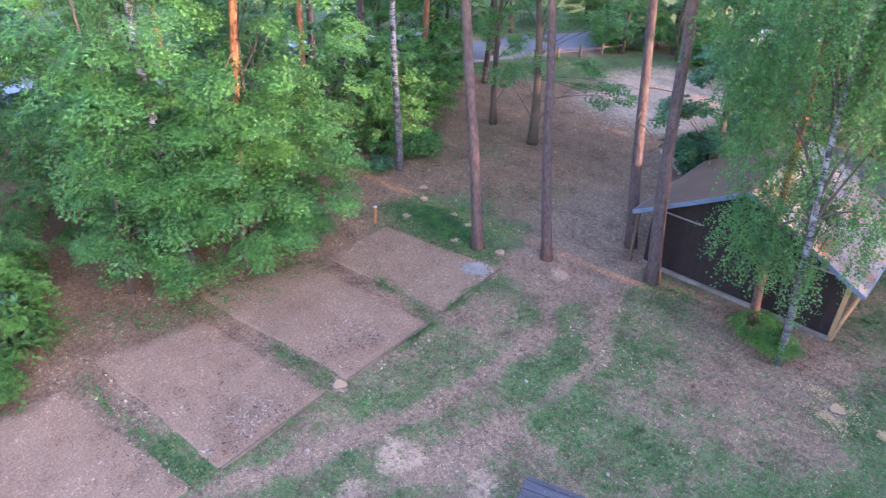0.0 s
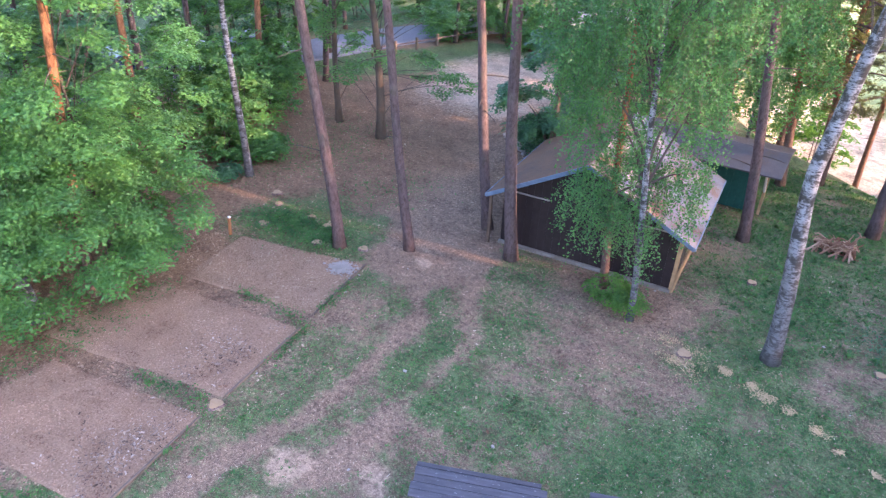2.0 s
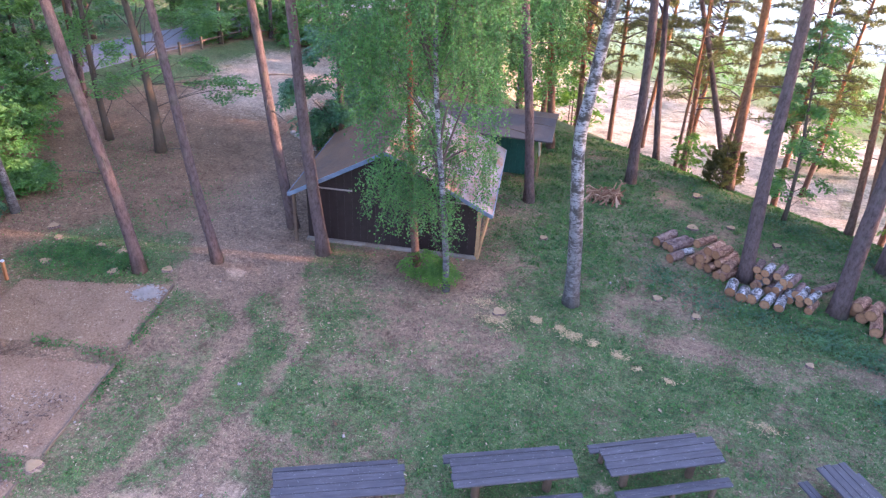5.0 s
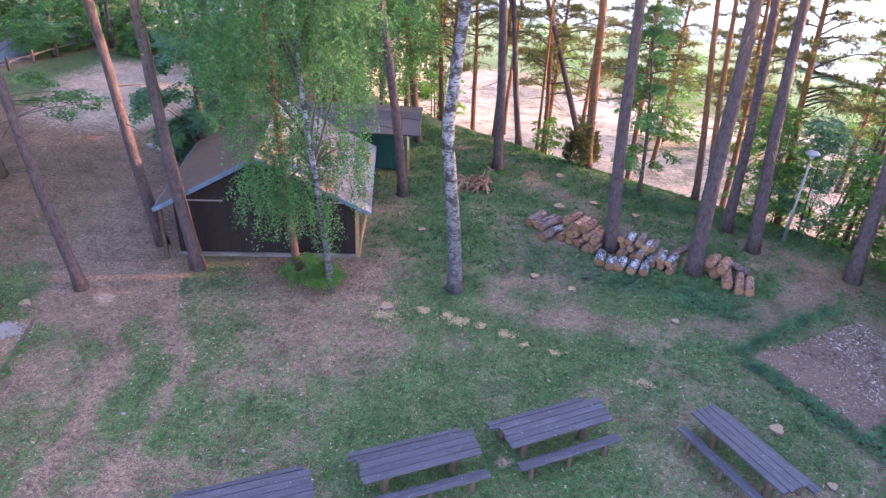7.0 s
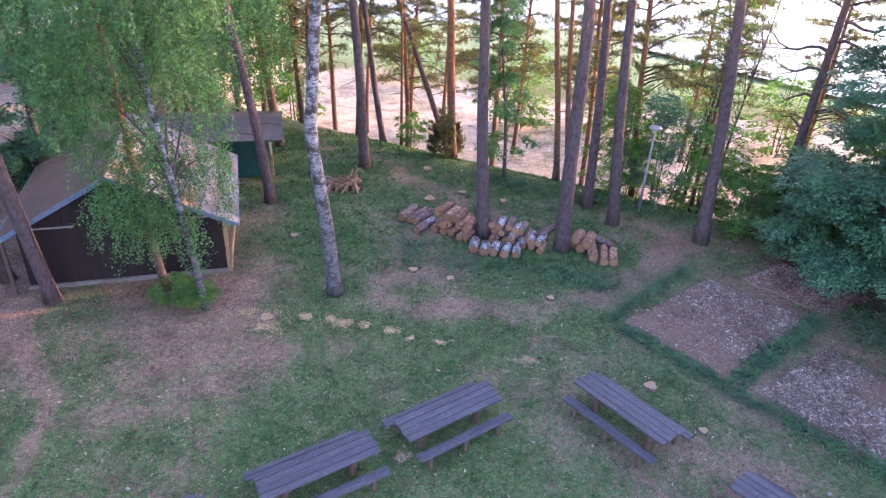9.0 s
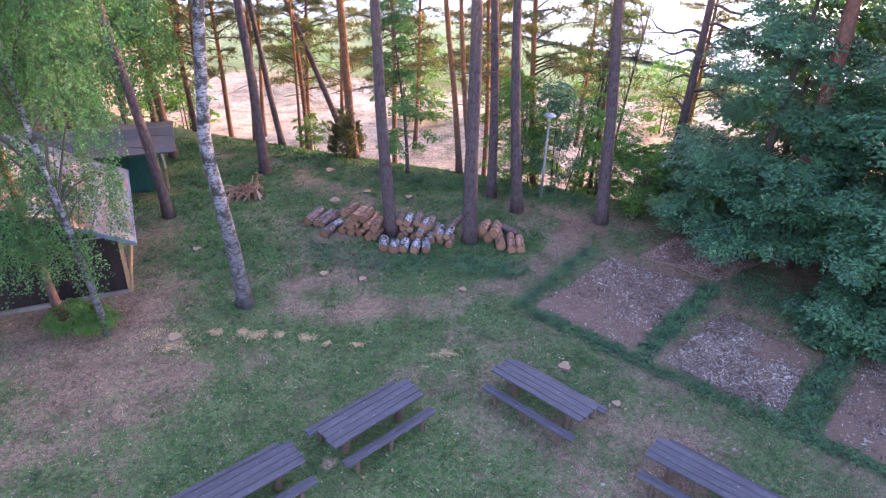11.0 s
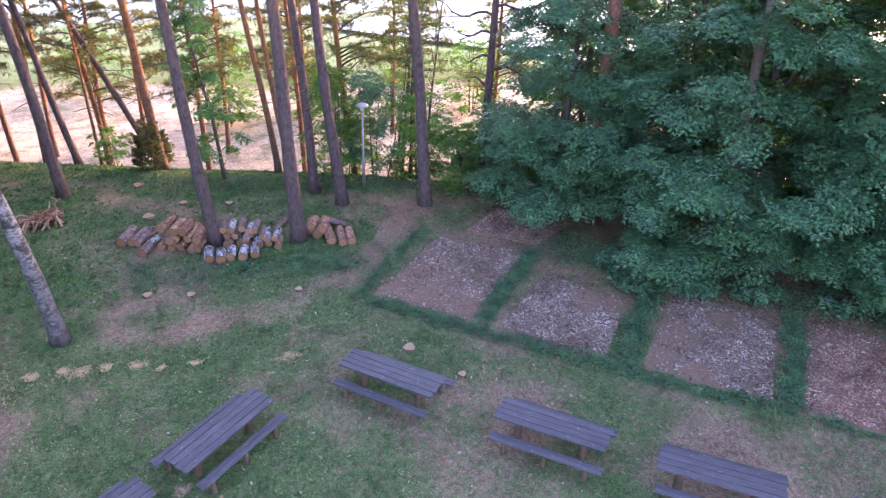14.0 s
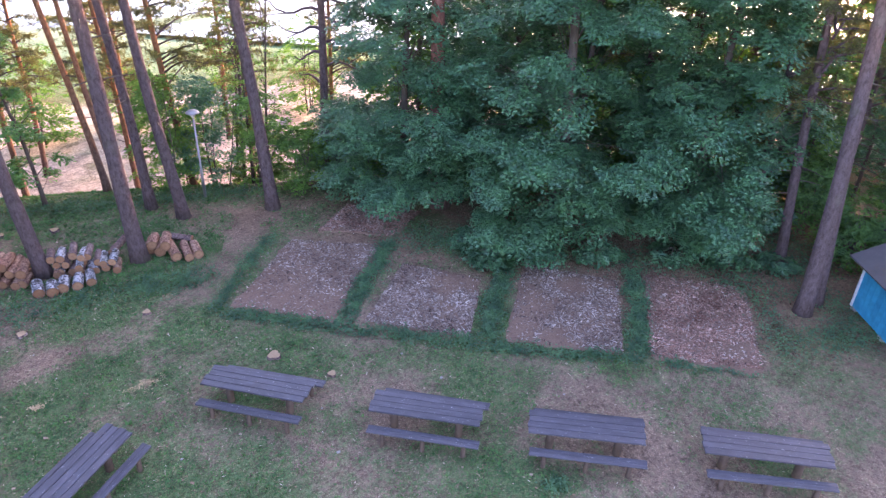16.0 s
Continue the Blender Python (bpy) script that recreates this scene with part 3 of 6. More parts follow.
    sand = 0.78 * (1 - smooth(1.2, 6.4, np.hypot((x + 18.6) * 0.9, (y - 33.5) * 0.7) + 1.6 * (a - 0.5)))
    sand = np.maximum(sand, 0.7 * (1 - smooth(0.3, 4.0, line_dist(x, y, [(-17, 30.2), (-19.4, 31), (-20.5, 37)]) + 1.4 * (a - 0.5))))
    for cx, cy, r in SAND_SPOTS:
        sand = np.maximum(sand, 0.62 * spot(x + 1.1 * r * (a - 0.5), y + 1.6 * r * (b - 0.5), cx, cy, r * 0.76, 0.8))
    for cx, cy, r in SAW_SPOTS:
        sand = np.maximum(sand, 0.55 * spot(x + 1.2 * r * (a - 0.5), y + 1.6 * r * (b - 0.5), cx, cy, r * 0.6, 1.4))
    for line in (RUT_L[2:], RUT_R[2:]):
        sand = np.maximum(sand, 0.12 * (1 - smooth(0.1, 0.3, line_dist(x, y, line))) * smooth(0.45, 0.7, a))
    shore = (0.72 + 0.9 * (fbm(x, y, 2.6, 41) - 0.5)) * smooth(2.5, 4.5, s + 2 * (a - 0.5)) * (1 - smooth(19, 24, s - 0.25 * x + 6 * (fbm(x, y, 9, 31) - 0.5))) * smooth(-13, -6, x)
    sand = np.maximum(sand, np.clip(shore, 0, 1))
    g = np.where(s > -2.5, np.maximum(g, 0.75 * smooth(-2.5, -0.5, s)), g)
    meadow = smooth(20, 26, s - 0.25 * x) * smooth(-14, -6, x)
    return np.clip(g, 0, 1), np.clip(sand, 0, 1), np.clip(forest, 0, 1), np.clip(meadow, 0, 1)


def build_ground():
    def axis(lo, hi, step, far):
        inner = np.arange(lo, hi + step / 2, step)
        out = [step * 1.16 ** i for i in range(1, 60)]
        out = np.cumsum(out)
        out = out[out < far]
        return np.concatenate((lo - out[::-1], inner, hi + out))

    xs, ys = axis(-26, 28, 0.22, 900), axis(-4, 44, 0.22, 900)
    gx, gy = np.meshgrid(xs, ys)
    z = height(gx, gy)
    z = np.where(np.hypot(gx, gy) > 62, np.minimum(z, -4.0 * smooth(-13, -5, gx)) - 0.6 * smooth(72, 80, gx * 0.2 + gy * 0.98) * smooth(-13, -5, gx), z)
    lake = np.interp(gy, [-900, -120, -30, 4, 26, 46, 69], [110, 90, 62, 57, 52, 43, 25])
    z = np.where((gx > 20) & (gy < 69), np.minimum(z, z * (1 - smooth(-16, -4, gx - lake)) - 4.7 * smooth(-16, 0, gx - lake)), z)
    nx, ny = len(xs), len(ys)
    g = Geo()
    i = np.arange((nx - 1) * (ny - 1))
    r, c = i // (nx - 1), i % (nx - 1)
    k = r * nx + c
    g.add(np.stack((gx, gy, z), -1).reshape(-1, 3), np.stack((k, k + 1, k + nx + 1, k + nx), 1))
    me = g.mesh("ground", GROUND, True)
    cg, cs, cl, cm = cover(gx.ravel(), gy.ravel())
    att = me.color_attributes.new("cover", "FLOAT_COLOR", "POINT")
    att.data.foreach_set("color", np.stack((cg, cs, cl, np.maximum(smooth(1, 4, beyond(gx, gy)) * smooth(-12, -6, gx), 0.4 * spot(gx, gy, -19, 34, 7, 1.0)).ravel()), 1).astype(np.float32).ravel())
    # amount of painted haze, growing from 46 to 80 m out
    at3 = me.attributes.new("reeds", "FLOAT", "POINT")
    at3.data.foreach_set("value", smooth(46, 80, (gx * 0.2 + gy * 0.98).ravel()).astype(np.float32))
    at2 = me.attributes.new("meadow", "FLOAT", "POINT")
    at2.data.foreach_set("value", cm.astype(np.float32))
    tagged(new("ground", me), "worn grass clearing with bare sandy soil and leaf litter", "ground", kind="structure")


build_ground()

# the lake past the meadow, curving round behind the wood
g = Geo()
SHORE = [(-20, 78), (25, 69), (43, 46), (52, 26), (57, 4), (62, -30), (90, -120)]
FAR = [(-120, 900), (300, 900), (900, 600), (900, 300), (900, 100), (900, -60), (900, -120)]
g.add([(*p, -4.3) for p in SHORE] + [(*p, -4.3) for p in FAR], [[i, i + 1, i + 8, i + 7] for i in range(6)])
tagged(part("water", g, WATER), "pale still lake water that mirrors the evening sky", "lake", kind="structure")


# ---- trees ----
def trunk_path(base, lean, h, bend=0.12, n=12, ph=None):
    ph = RNG.uniform(0, 6.28) if ph is None else ph
    z = np.linspace(-0.15, h, n)
    zz = np.clip(z, 0, None)
    x = lean[0] * zz + bend * np.sin(zz * 0.5 + ph) - bend * math.sin(ph)
    y = lean[1] * zz + bend * np.cos(zz * 0.43 + ph) - bend * math.cos(ph)
    return np.stack((x, y, z), 1)


def trunk_radii(path, d, top=0.4):
    z = np.clip(path[:, 2], 0, None)
    h = path[-1, 2]
    return d / 2 * ((1 - (1 - top) * z / h) + 0.35 * np.exp(-z / 0.35))


def leaves(points, normals, size, shape=0.62):
    """Folded leaf blades at points, each lying roughly across its normal."""
    n = len(points)
    nrm = normals / (np.linalg.norm(normals, axis=1)[:, None] + 1e-9)
    t = RNG.normal(size=(n, 3))
    t -= nrm * (t * nrm).sum(1)[:, None]
    t /= np.linalg.norm(t, axis=1)[:, None] + 1e-9
    b = np.cross(nrm, t)
    s = (size * RNG.uniform(0.65, 1.35, n))[:, None]
    lift = nrm * s * 0.16
    return np.stack((points - t * s * 0.5, points + b * s * shape * 0.5 + lift, points + t * s * 0.55, points - b * s * shape * 0.5 + lift), 1)


def sprays(centres, outward, radius, per, size, flat=0.07, droop=0.35, cup=0.25, loose=0.24):
    """Flat fans of leaves that tip outwards and down, as maple and lime boughs carry them."""
    n = len(centres)
    out = outward.copy()
    out[:, 2] = 0
    out /= np.linalg.norm(out, axis=1)[:, None] + 1e-6
    nrm = np.array([0, 0, 1.0]) + out * droop + RNG.normal(scale=0.18, size=(n, 3))
    nrm /= np.linalg.norm(nrm, axis=1)[:, None]
    t = np.cross(nrm, [0.31, 0.9, 0.1])
    t /= np.linalg.norm(t, axis=1)[:, None]
    b = np.cross(nrm, t)
    r = radius * RNG.uniform(0.6, 1.25, n)
    rad = np.sqrt(RNG.uniform(0, 1, (n, per))) * r[:, None]
    th = RNG.uniform(0, 2 * math.pi, (n, per))
    rad *= 0.75 + 0.35 * np.sin(th * 3 + RNG.uniform(0, 6, (n, 1)))
    p = centres[:, None, :] + (rad * np.cos(th))[..., None] * t[:, None, :] + (rad * np.sin(th))[..., None] * b[:, None, :]
    p += nrm[:, None, :] * (RNG.normal(scale=flat, size=(n, per)) * r[:, None] - cup * rad ** 2 / r[:, None])[..., None]
    nn = nrm[:, None, :] + RNG.normal(scale=loose, size=(n, per, 3))
    return leaves(p.reshape(-1, 3), nn.reshape(-1, 3), size)


def fans(centres, outward, length, size, droop=0.35, cluster=5, loose=0.14, step=0.068, upturn=0.0):
    """Layered boughs: each an axis with side twigs in one drooping plane, their leaves in rows along the twigs."""
    out_v = []
    for c, o in zip(centres, outward):
        az0 = math.atan2(o[1], o[0]) + RNG.normal() * 0.35
        tip = droop * RNG.uniform(0.5, 1.5)
        for j in range(cluster):
            az = az0 + (j - (cluster - 1) / 2) * 0.5 + RNG.normal() * 0.2
            ln = length * RNG.uniform(0.65, 1.3)
            ax = np.array([math.cos(az), math.sin(az), 0.0])
            sd = np.array([-ax[1], ax[0], RNG.normal() * 0.15])
            root = c - ax * ln * 0.45 + RNG.normal(size=3) * np.array([0.18, 0.18, 0.10]) * length
            k = max(3, int(ln / 0.17))
            a = np.repeat((np.arange(k) + 0.4) / k, 2)
            side = np.tile([1.0, -1.0], k)
            tw = ln * 0.52 * np.sin(np.clip(a * 0.82 + 0.2, 0, 1) * math.pi) ** 0.8 * RNG.uniform(0.6, 1.15, 2 * k) + 0.06
            m = int(ln * 0.5 / step) + 2
            u = (np.arange(m) + 0.6) / m
            along = a[:, None] * ln + 0.55 * u * tw[:, None]
            across = side[:, None] * 0.84 * u * tw[:, None]
            keep = (RNG.random((2 * k, m)) < np.clip(tw[:, None] / (ln * 0.42), 0.35, 1)).ravel()
            along, across = along.ravel()[keep], across.ravel()[keep]
            p = root + along[:, None] * ax + across[:, None] * sd + RNG.normal(scale=0.03, size=(len(along), 3))
            rel = along / ln
            p[:, 2] += -tip * ln * rel ** 1.8 + upturn * along - 0.25 * np.abs(across) + RNG.normal(scale=0.02, size=len(along))
            nrm = np.array([0, 0, 1.0]) + ax * (tip * 1.6 * rel[:, None]) + sd * (0.3 * np.sign(across))[:, None] + RNG.normal(scale=loose, size=(len(along), 3))
            out_v.append(leaves(p, nrm, size, 0.8))
    return np.concatenate(out_v)


def shell_points(lobes, n):
    """Points spread through the outer part of a crown made of overlapping lobes (x, y, z, rx, ry, rz)."""
    lob = np.array(lobes, float)
    w = lob[:, 3] * lob[:, 4] + lob[:, 5] * (lob[:, 3] + lob[:, 4])
    idx = RNG.choice(len(lob), n, p=w / w.sum())
    u = RNG.normal(size=(n, 3))
    u /= np.linalg.norm(u, axis=1)[:, None]
    u *= RNG.uniform(0.55, 1.03, (n, 1)) ** 0.7
    return lob[idx, :3] + u * lob[idx, 3:], u, idx


def boughs(g, path, radii, targets, r0=0.05, bendz=0.25):
    """Tapered limbs from the trunk to each target."""
    for p in targets:
        zt = max(0.5, min(path[-1, 2] * 0.92, p[2] * 0.72 + 0.7 * RNG.normal()))
        k = int(np.argmin(np.abs(path[:, 2] - zt)))
        a = path[k]
        m = (a + p) / 2 + np.array([0, 0, bendz * np.linalg.norm(p - a) * 0.5]) + RNG.normal(scale=0.12, size=3)
        t = np.linspace(0, 1, 6)[:, None]
        pts = (1 - t) ** 2 * a + 2 * t * (1 - t) * m + t ** 2 * p
        rr = min(r0, radii[k] * 0.6)
        g.tube(pts, np.linspace(rr, rr * 0.15, 6), 5, False)


def broadleaf(name, label, category, base, h, d, lobes, n_sprays, per, size, leaf, bark=DARK_BARK, spray_r=0.75, lean=(0, 0), droop=0.35, stems=1, group="trees of the clearing", limb_r=0.09, tiers=0.0, fan=0.0, cluster=5):
    at = pose(base[0], base[1], gz(*base))
    tree = thing(name, label, category, group, at)
    tg, limb = Geo(), Geo()
    for s in range(stems):
        off = (0, 0) if s == 0 else (RNG.normal() * 0.25, RNG.normal() * 0.25)
        path = trunk_path((0, 0), (lean[0] + off[0] * 0.3, lean[1] + off[1] * 0.3), h, 0.12) + np.array([off[0], off[1], 0])
        rad = trunk_radii(path, d * (1 if s == 0 else 0.7), 0.25)
        tg.tube(path, rad, 9, True, 0.04)
    pts, out, idx = shell_points(lobes, n_sprays)
    if tiers:
        far = np.hypot(pts[:, 0], pts[:, 1])
        step = (pts[:, 2] + 0.16 * far) / tiers + 0.35 * np.sin(2 * np.arctan2(pts[:, 1], pts[:, 0]))
        pts[:, 2] += (np.round(step) - step) * tiers * 0.85
    keep = pts[:, 2] > 0.15
    pts, out = pts[keep], out[keep]
    boughs(limb, path, rad, [np.array(l[:3]) for l in lobes], min(limb_r, d * 0.3))
    boughs(limb, path, rad, pts[RNG.choice(len(pts), min(26, len(pts)), False)], min(0.018, d * 0.12))
    part("trunk", tg, bark, tree, smooth=True)
    part("limb_growth", limb, bark, tree, smooth=True, kind="stuff")
    low = pts[:, 2] < 0.3 + 0.5 * fan
    pts[low, 2] = 0.3 + 0.5 * fan
    cr = Geo().quads(fans(pts, pts * np.array([1, 1, 0]) + out, fan, size, droop, cluster) if fan else sprays(pts, out, spray_r, per, size, droop=droop))
    for v in cr.v:
        v[:, 2] = np.maximum(v[:, 2], 0.03 + 0.1 * (v[:, 2] + 1.0).clip(0, 1))
    part("crown", cr, leaf, tree)
    return tree


def needle_tufts(points, length, blades=11):
    n = len(points)
    d = RNG.normal(size=(n, blades, 3)) + np.array([0, 0, 0.35])
    d /= np.linalg.norm(d, axis=2)[..., None]
    s = np.cross(d, RNG.normal(size=(n, blades, 3)))
    s /= np.linalg.norm(s, axis=2)[..., None] + 1e-6
    p = points[:, None, :]
    ln = length * RNG.uniform(0.7, 1.3, (n, blades, 1))
    w = 0.06 * length
    return np.stack((p - s * w, p + s * w, p + d * ln), 2).reshape(-1, 3, 3)


def pine_crown(h, reach, limbs, tufts, seed, length=0.2):
    """Limbs in loose tiers with needle tufts on their outer halves."""
    wood_g, leaf_g = Geo(), Geo()
    pts_all = []
    for i in range(limbs):
        z = h * (i + RNG.uniform(0, 1)) / limbs
        az = RNG.uniform(0, 2 * math.pi)
        ln = reach * (1 - 0.65 * (z / h) ** 1.5) * RNG.uniform(0.55, 1.1)
        d = np.array([math.cos(az), math.sin(az), RNG.uniform(-0.1, 0.3)])
        t = np.linspace(0, 1, 6)[:, None]
        side = np.array([-d[1], d[0], 0]) * RNG.normal(scale=0.25)
        pts = np.array([0, 0, z]) + d * ln * t + side * ln * t ** 2 + np.array([0, 0, 0.12 * ln]) * np.sin(t * 3.0)
        wood_g.tube(pts, np.linspace(0.045, 0.008, 6) * (0.6 + ln / reach * 0.5), 4, False)
        k = RNG.uniform(0.35, 1.0, tufts)
        at = np.stack([np.interp(k, np.linspace(0, 1, 6), pts[:, j]) for j in range(3)], 1)
        spread = RNG.normal(size=(tufts, 3)) * np.array([0.24, 0.24, 0.08]) * ln / 2.2
        pts_all.append(at + spread)
    leaf_g.tris(needle_tufts(np.concatenate(pts_all), length))
    return wood_g.mesh("branches", PINE_BARK, True), leaf_g.mesh("needles", NEEDLE)


PINE_TOPS = [pine_crown(7.0, 2.6, 46, 26, 1), pine_crown(6.0, 3.0, 40, 26, 2), pine_crown(8.5, 2.3, 50, 24, 3)]
PINE_LOW = [pine_crown(11.0, 2.4, 60, 34, 4), pine_crown(10.0, 2.0, 50, 32, 5)]


def pine(base, lean, d, h=17.0, crown_at=10.5, top=0, low=False, bark=PINE_BARK, label="", dead=6, sides=12):
    z0 = gz(*base)
    tree = thing("pine_tree", label or "tall pine with a bare straight trunk and high needle crown", "pine tree", "pines of the clearing", pose(base[0], base[1], z0))
    path = trunk_path((0, 0), lean, h, 0.06, 22)
    rad = trunk_radii(path, d * 0.9, 0.32)
    part("trunk", Geo().tube(path, rad, sides, True, 0.03), bark, tree, smooth=True)
    stubs = Geo()
    for _ in range(dead):
        z = RNG.uniform(2.5, crown_at + 1)
        a = np.array([np.interp(z, path[:, 2], path[:, j]) for j in range(3)])
        az, ln = RNG.uniform(0, 6.28), RNG.uniform(0.25, 1.3)
        dv = np.array([math.cos(az), math.sin(az), RNG.uniform(-0.3, 0.35)])
        t = np.linspace(0, 1, 5)[:, None]
        stubs.tube(a + dv * ln * t + np.array([0, 0, -0.15]) * t ** 2 * ln, np.linspace(0.028, 0.006, 5), 4, False)
    if dead:
        part("dead_twig_growth", stubs, DARK_BARK, tree, kind="stuff")
    w, n = (PINE_LOW if low else PINE_TOPS)[top]
    top_xy = [np.interp(crown_at, path[:, 2], path[:, j]) for j in range(2)]
    m = Matrix.Translation((top_xy[0], top_xy[1], crown_at)) @ pose(0, 0, 0, math.degrees(-lean[1]) * 0.8, math.degrees(lean[0]) * 0.8, RNG.uniform(0, 360))
    for nm, me in (("limb_growth", w), ("needle_crown", n)):
        part(nm, me, None, tree, kind="stuff").matrix_basis = m
    return tree


# pines that stand in the clearing, from the lane round to the bank
pine((-13.56, 14.95), (-0.063, -0.063), 0.42, top=0, label="tall grey-barked pine beside the chip pads")
pine((-11.64, 16.21), (-0.086, -0.068), 0.36, top=1, bark=PINE_BARK, label="slender reddish pine at the edge of the lane")
pine((-10.49, 19.12), (-0.097, -0.058), 0.40, top=2, label="tall pine by the corner of the brown hut")
pine((-8.78, 17.88), (-0.062, -0.034), 0.45, top=0, label="tall leaning pine close before the brown hut")
pine((0.43, 27.42), (-0.071, 0.001), 0.46, top=1, label="dark pine on the grass near the root heap")
pine((4.5, 21.27), (-0.069, 0.015), 0.50, top=2, label="thick dark pine rising from the log piles")
pine((7.08, 20.23), (-0.039, 0.014), 0.58, top=0, label="thick purple-grey pine rising from the log piles", dead=10)
pine((8.99, 23.48), (-0.060, 0.023), 0.43, top=1)
pine((9.56, 22.08), (-0.072, 0.031), 0.48, top=2, label="straight pine beside the lamp post")
pine((12.37, 20.59), (-0.074, 0.044), 0.52, top=0, label="tall pine at the head of the path down the bank")
pine((-3.17, 24.18), (-0.109, -0.014), 0.42, top=1, label="pine with mossy trunk beside the green shed")
pine((-3.3, 29.9), (-0.09, -0.01), 0.40, top=2, bark=PINE_RED, label="orange-barked pine behind the green shed")
pine((23.06, 5.71), (-0.024, 0.09), 0.38, 16, 5.2, 1, low=True, dead=14, label="slim reddish pine at the wood's edge")
pine((20.62, 4.0), (0.035, 0.08), 0.52, top=2, label="thick purple-brown pine by the blue shed")
pine((21.45, 3.9), (0.018, 0.09), 0.42, top=0, label="second trunk standing close behind a thick pine")
# down the bank and on the shore
pine((1.4, 31.6), (-0.15, 0.006), 0.33, 15, 9.5, 0, bark=PINE_BARK)
pine((2.3, 32.0), (-0.03, 0.003), 0.17, 11, 7.5, 1, bark=PINE_RED)
pine((4.4, 29.0), (-0.075, 0.011), 0.45, 17, 8.5, 1, bark=PINE_RED, label="sunlit orange-barked pine with junipers at its foot", dead=9)
pine((17.25, 16.55), (-0.035, 0.03), 0.74, 15, 10, 1, bark=PINE_RUDDY, label="reddish pine trunk rising out of the maples")
pine((5.2, 33.5), (-0.38, 0.05), 0.36, 15, 10, 0, label="pine leaning far over the bank")
pine((8.6, 26.6), (-0.104, 0.033), 0.31, 16, 9, 0, bark=PINE_RED)
pine((9.0, 26.2), (-0.10, 0.039), 0.28, 15, 9.5, 2, bark=PINE_RED)
pine((12.6, 27.5), (-0.079, 0.036), 0.35, 16, 4.5, 0, low=True, bark=PINE_RED, label="orange pine with layered low boughs")
crooked = pine((16.2, 22.6), (0.03, -0.013), 0.46, 15, 8.5, 1, label="crooked pine with bare twisted boughs", dead=18)
for z, out, back, rise in ((7.0, -2.3, 0.3, 0.35), (6.4, -1.5, -0.3, 0.1), (5.6, -1.1, 0.2, -0.35), (7.3, 2.4, 0.2, 0.5), (5.9, 1.5, -0.2, 0.15), (5.1, 1.7, 0.3, -0.2), (6.8, 1.4, 0.6, -0.3), (8.0, 2.6, -0.4, 0.6), (4.4, -0.9, 0.3, 0.3)):
    d = np.array([0.81 * out + 0.59 * back, -0.59 * out + 0.81 * back, rise])
    t = np.linspace(0, 1, 8)[:, None]
    bend = np.array([0, 0, 0.3]) * np.sin(t * 7 + z) * abs(out) * 0.3 + RNG.normal(scale=0.05, size=(8, 3)) * t
    pts = np.array([0.03 * z, -0.013 * z, z]) + d * t + bend
    fork = pts[4] + (d * 0.45 + np.array([0.1, 0.1, 0.5 * (1 if out > 0 else -0.6)])) * np.linspace(0, 1, 5)[:, None]
    part("bough", Geo().tube(pts, np.linspace(0.07, 0.016, 8), 6, False).tube(fork, np.linspace(0.03, 0.008, 5), 5, False), PINE_BARK, crooked, smooth=True)
pine((14.5, 26.5), (0.05, 0.0), 0.20, 12, 5.5, 1, low=True, dead=10)
for bx, by, lx, kind in ((-1.0, 37, -0.05, 0), (3.2, 38, 0.02, 1), (7.2, 36, -0.06, 0), (-4.5, 35, -0.03, 1), (11.5, 33, -0.03, 0), (17.5, 31, 0.02, 1), (0.8, 42, 0.03, 1), (-6.5, 39, 0.02, 0), (22, 30, 0.03, 0), (-2.5, 33.5, -0.04, 1), (5.5, 41, 0.0, 0), (9.5, 38.5, 0.03, 1), (14.0, 37, -0.02, 0), (-3.5, 44, 0.02, 1), (19.5, 37, 0.01, 1), (-8.0, 34.0, -0.03, 1), (2.8, 34.5, -0.04, 0), (0.2, 34.2, 0.02, 1), (6.8, 31.5, -0.03, 1), (11.0, 30.0, -0.04, 0)):
    pine((bx, by), (lx, 0.01), 0.3, 15, 3.2 + 2.0 * RNG.random(), kind, low=True, bark=PINE_RED, label="shore pine with open layered boughs in the sun", sides=8)
for bx, by, lx, kind in ((24.2, 7.4, 0.02, 0), (25.6, 3.4, 0.0, 1), (26.2, 9.6, 0.03, 0), (27.4, 5.6, -0.02, 1), (23.6, 12.2, 0.02, 1), (25.2, 0.2, 0.0, 0)):
    pine((bx, by), (lx, 0.02), 0.3, 15, 2.6 + 1.5 * RNG.random(), kind, low=True, label="woodland pine with dull brownish boughs", dead=24, sides=8)
for bx, by, lx in ((-6.4, 31.6, -0.03), (-2.0, 31.0, 0.02), (-7.6, 36.0, 0.02)):
    pine((bx, by), (lx, 0.01), 0.28, 13, 2.6, int(bx < -5), low=True, bark=PINE_RED, label="pine with low open boughs on the slope behind the sheds", sides=8)
# left of the lane and in the wood behind it
pine((-16.98, 8.46), (0.019, 0.045), 0.34, 15, 9.5, 0, bark=PINE_RED, label="orange pine half hidden by young maples")
pine((-22.0, 13.5), (0.013, 0.024), 0.32, 16, 9.5, 1, bark=PINE_RED)
pine((-25.2, 22.0), (0.019, 0.023), 0.36, 16, 9.5, 2, bark=PINE_RED)
pine((-28.5, 20.9), (-0.006, -0.008), 0.36, 16, 9.5, 0)
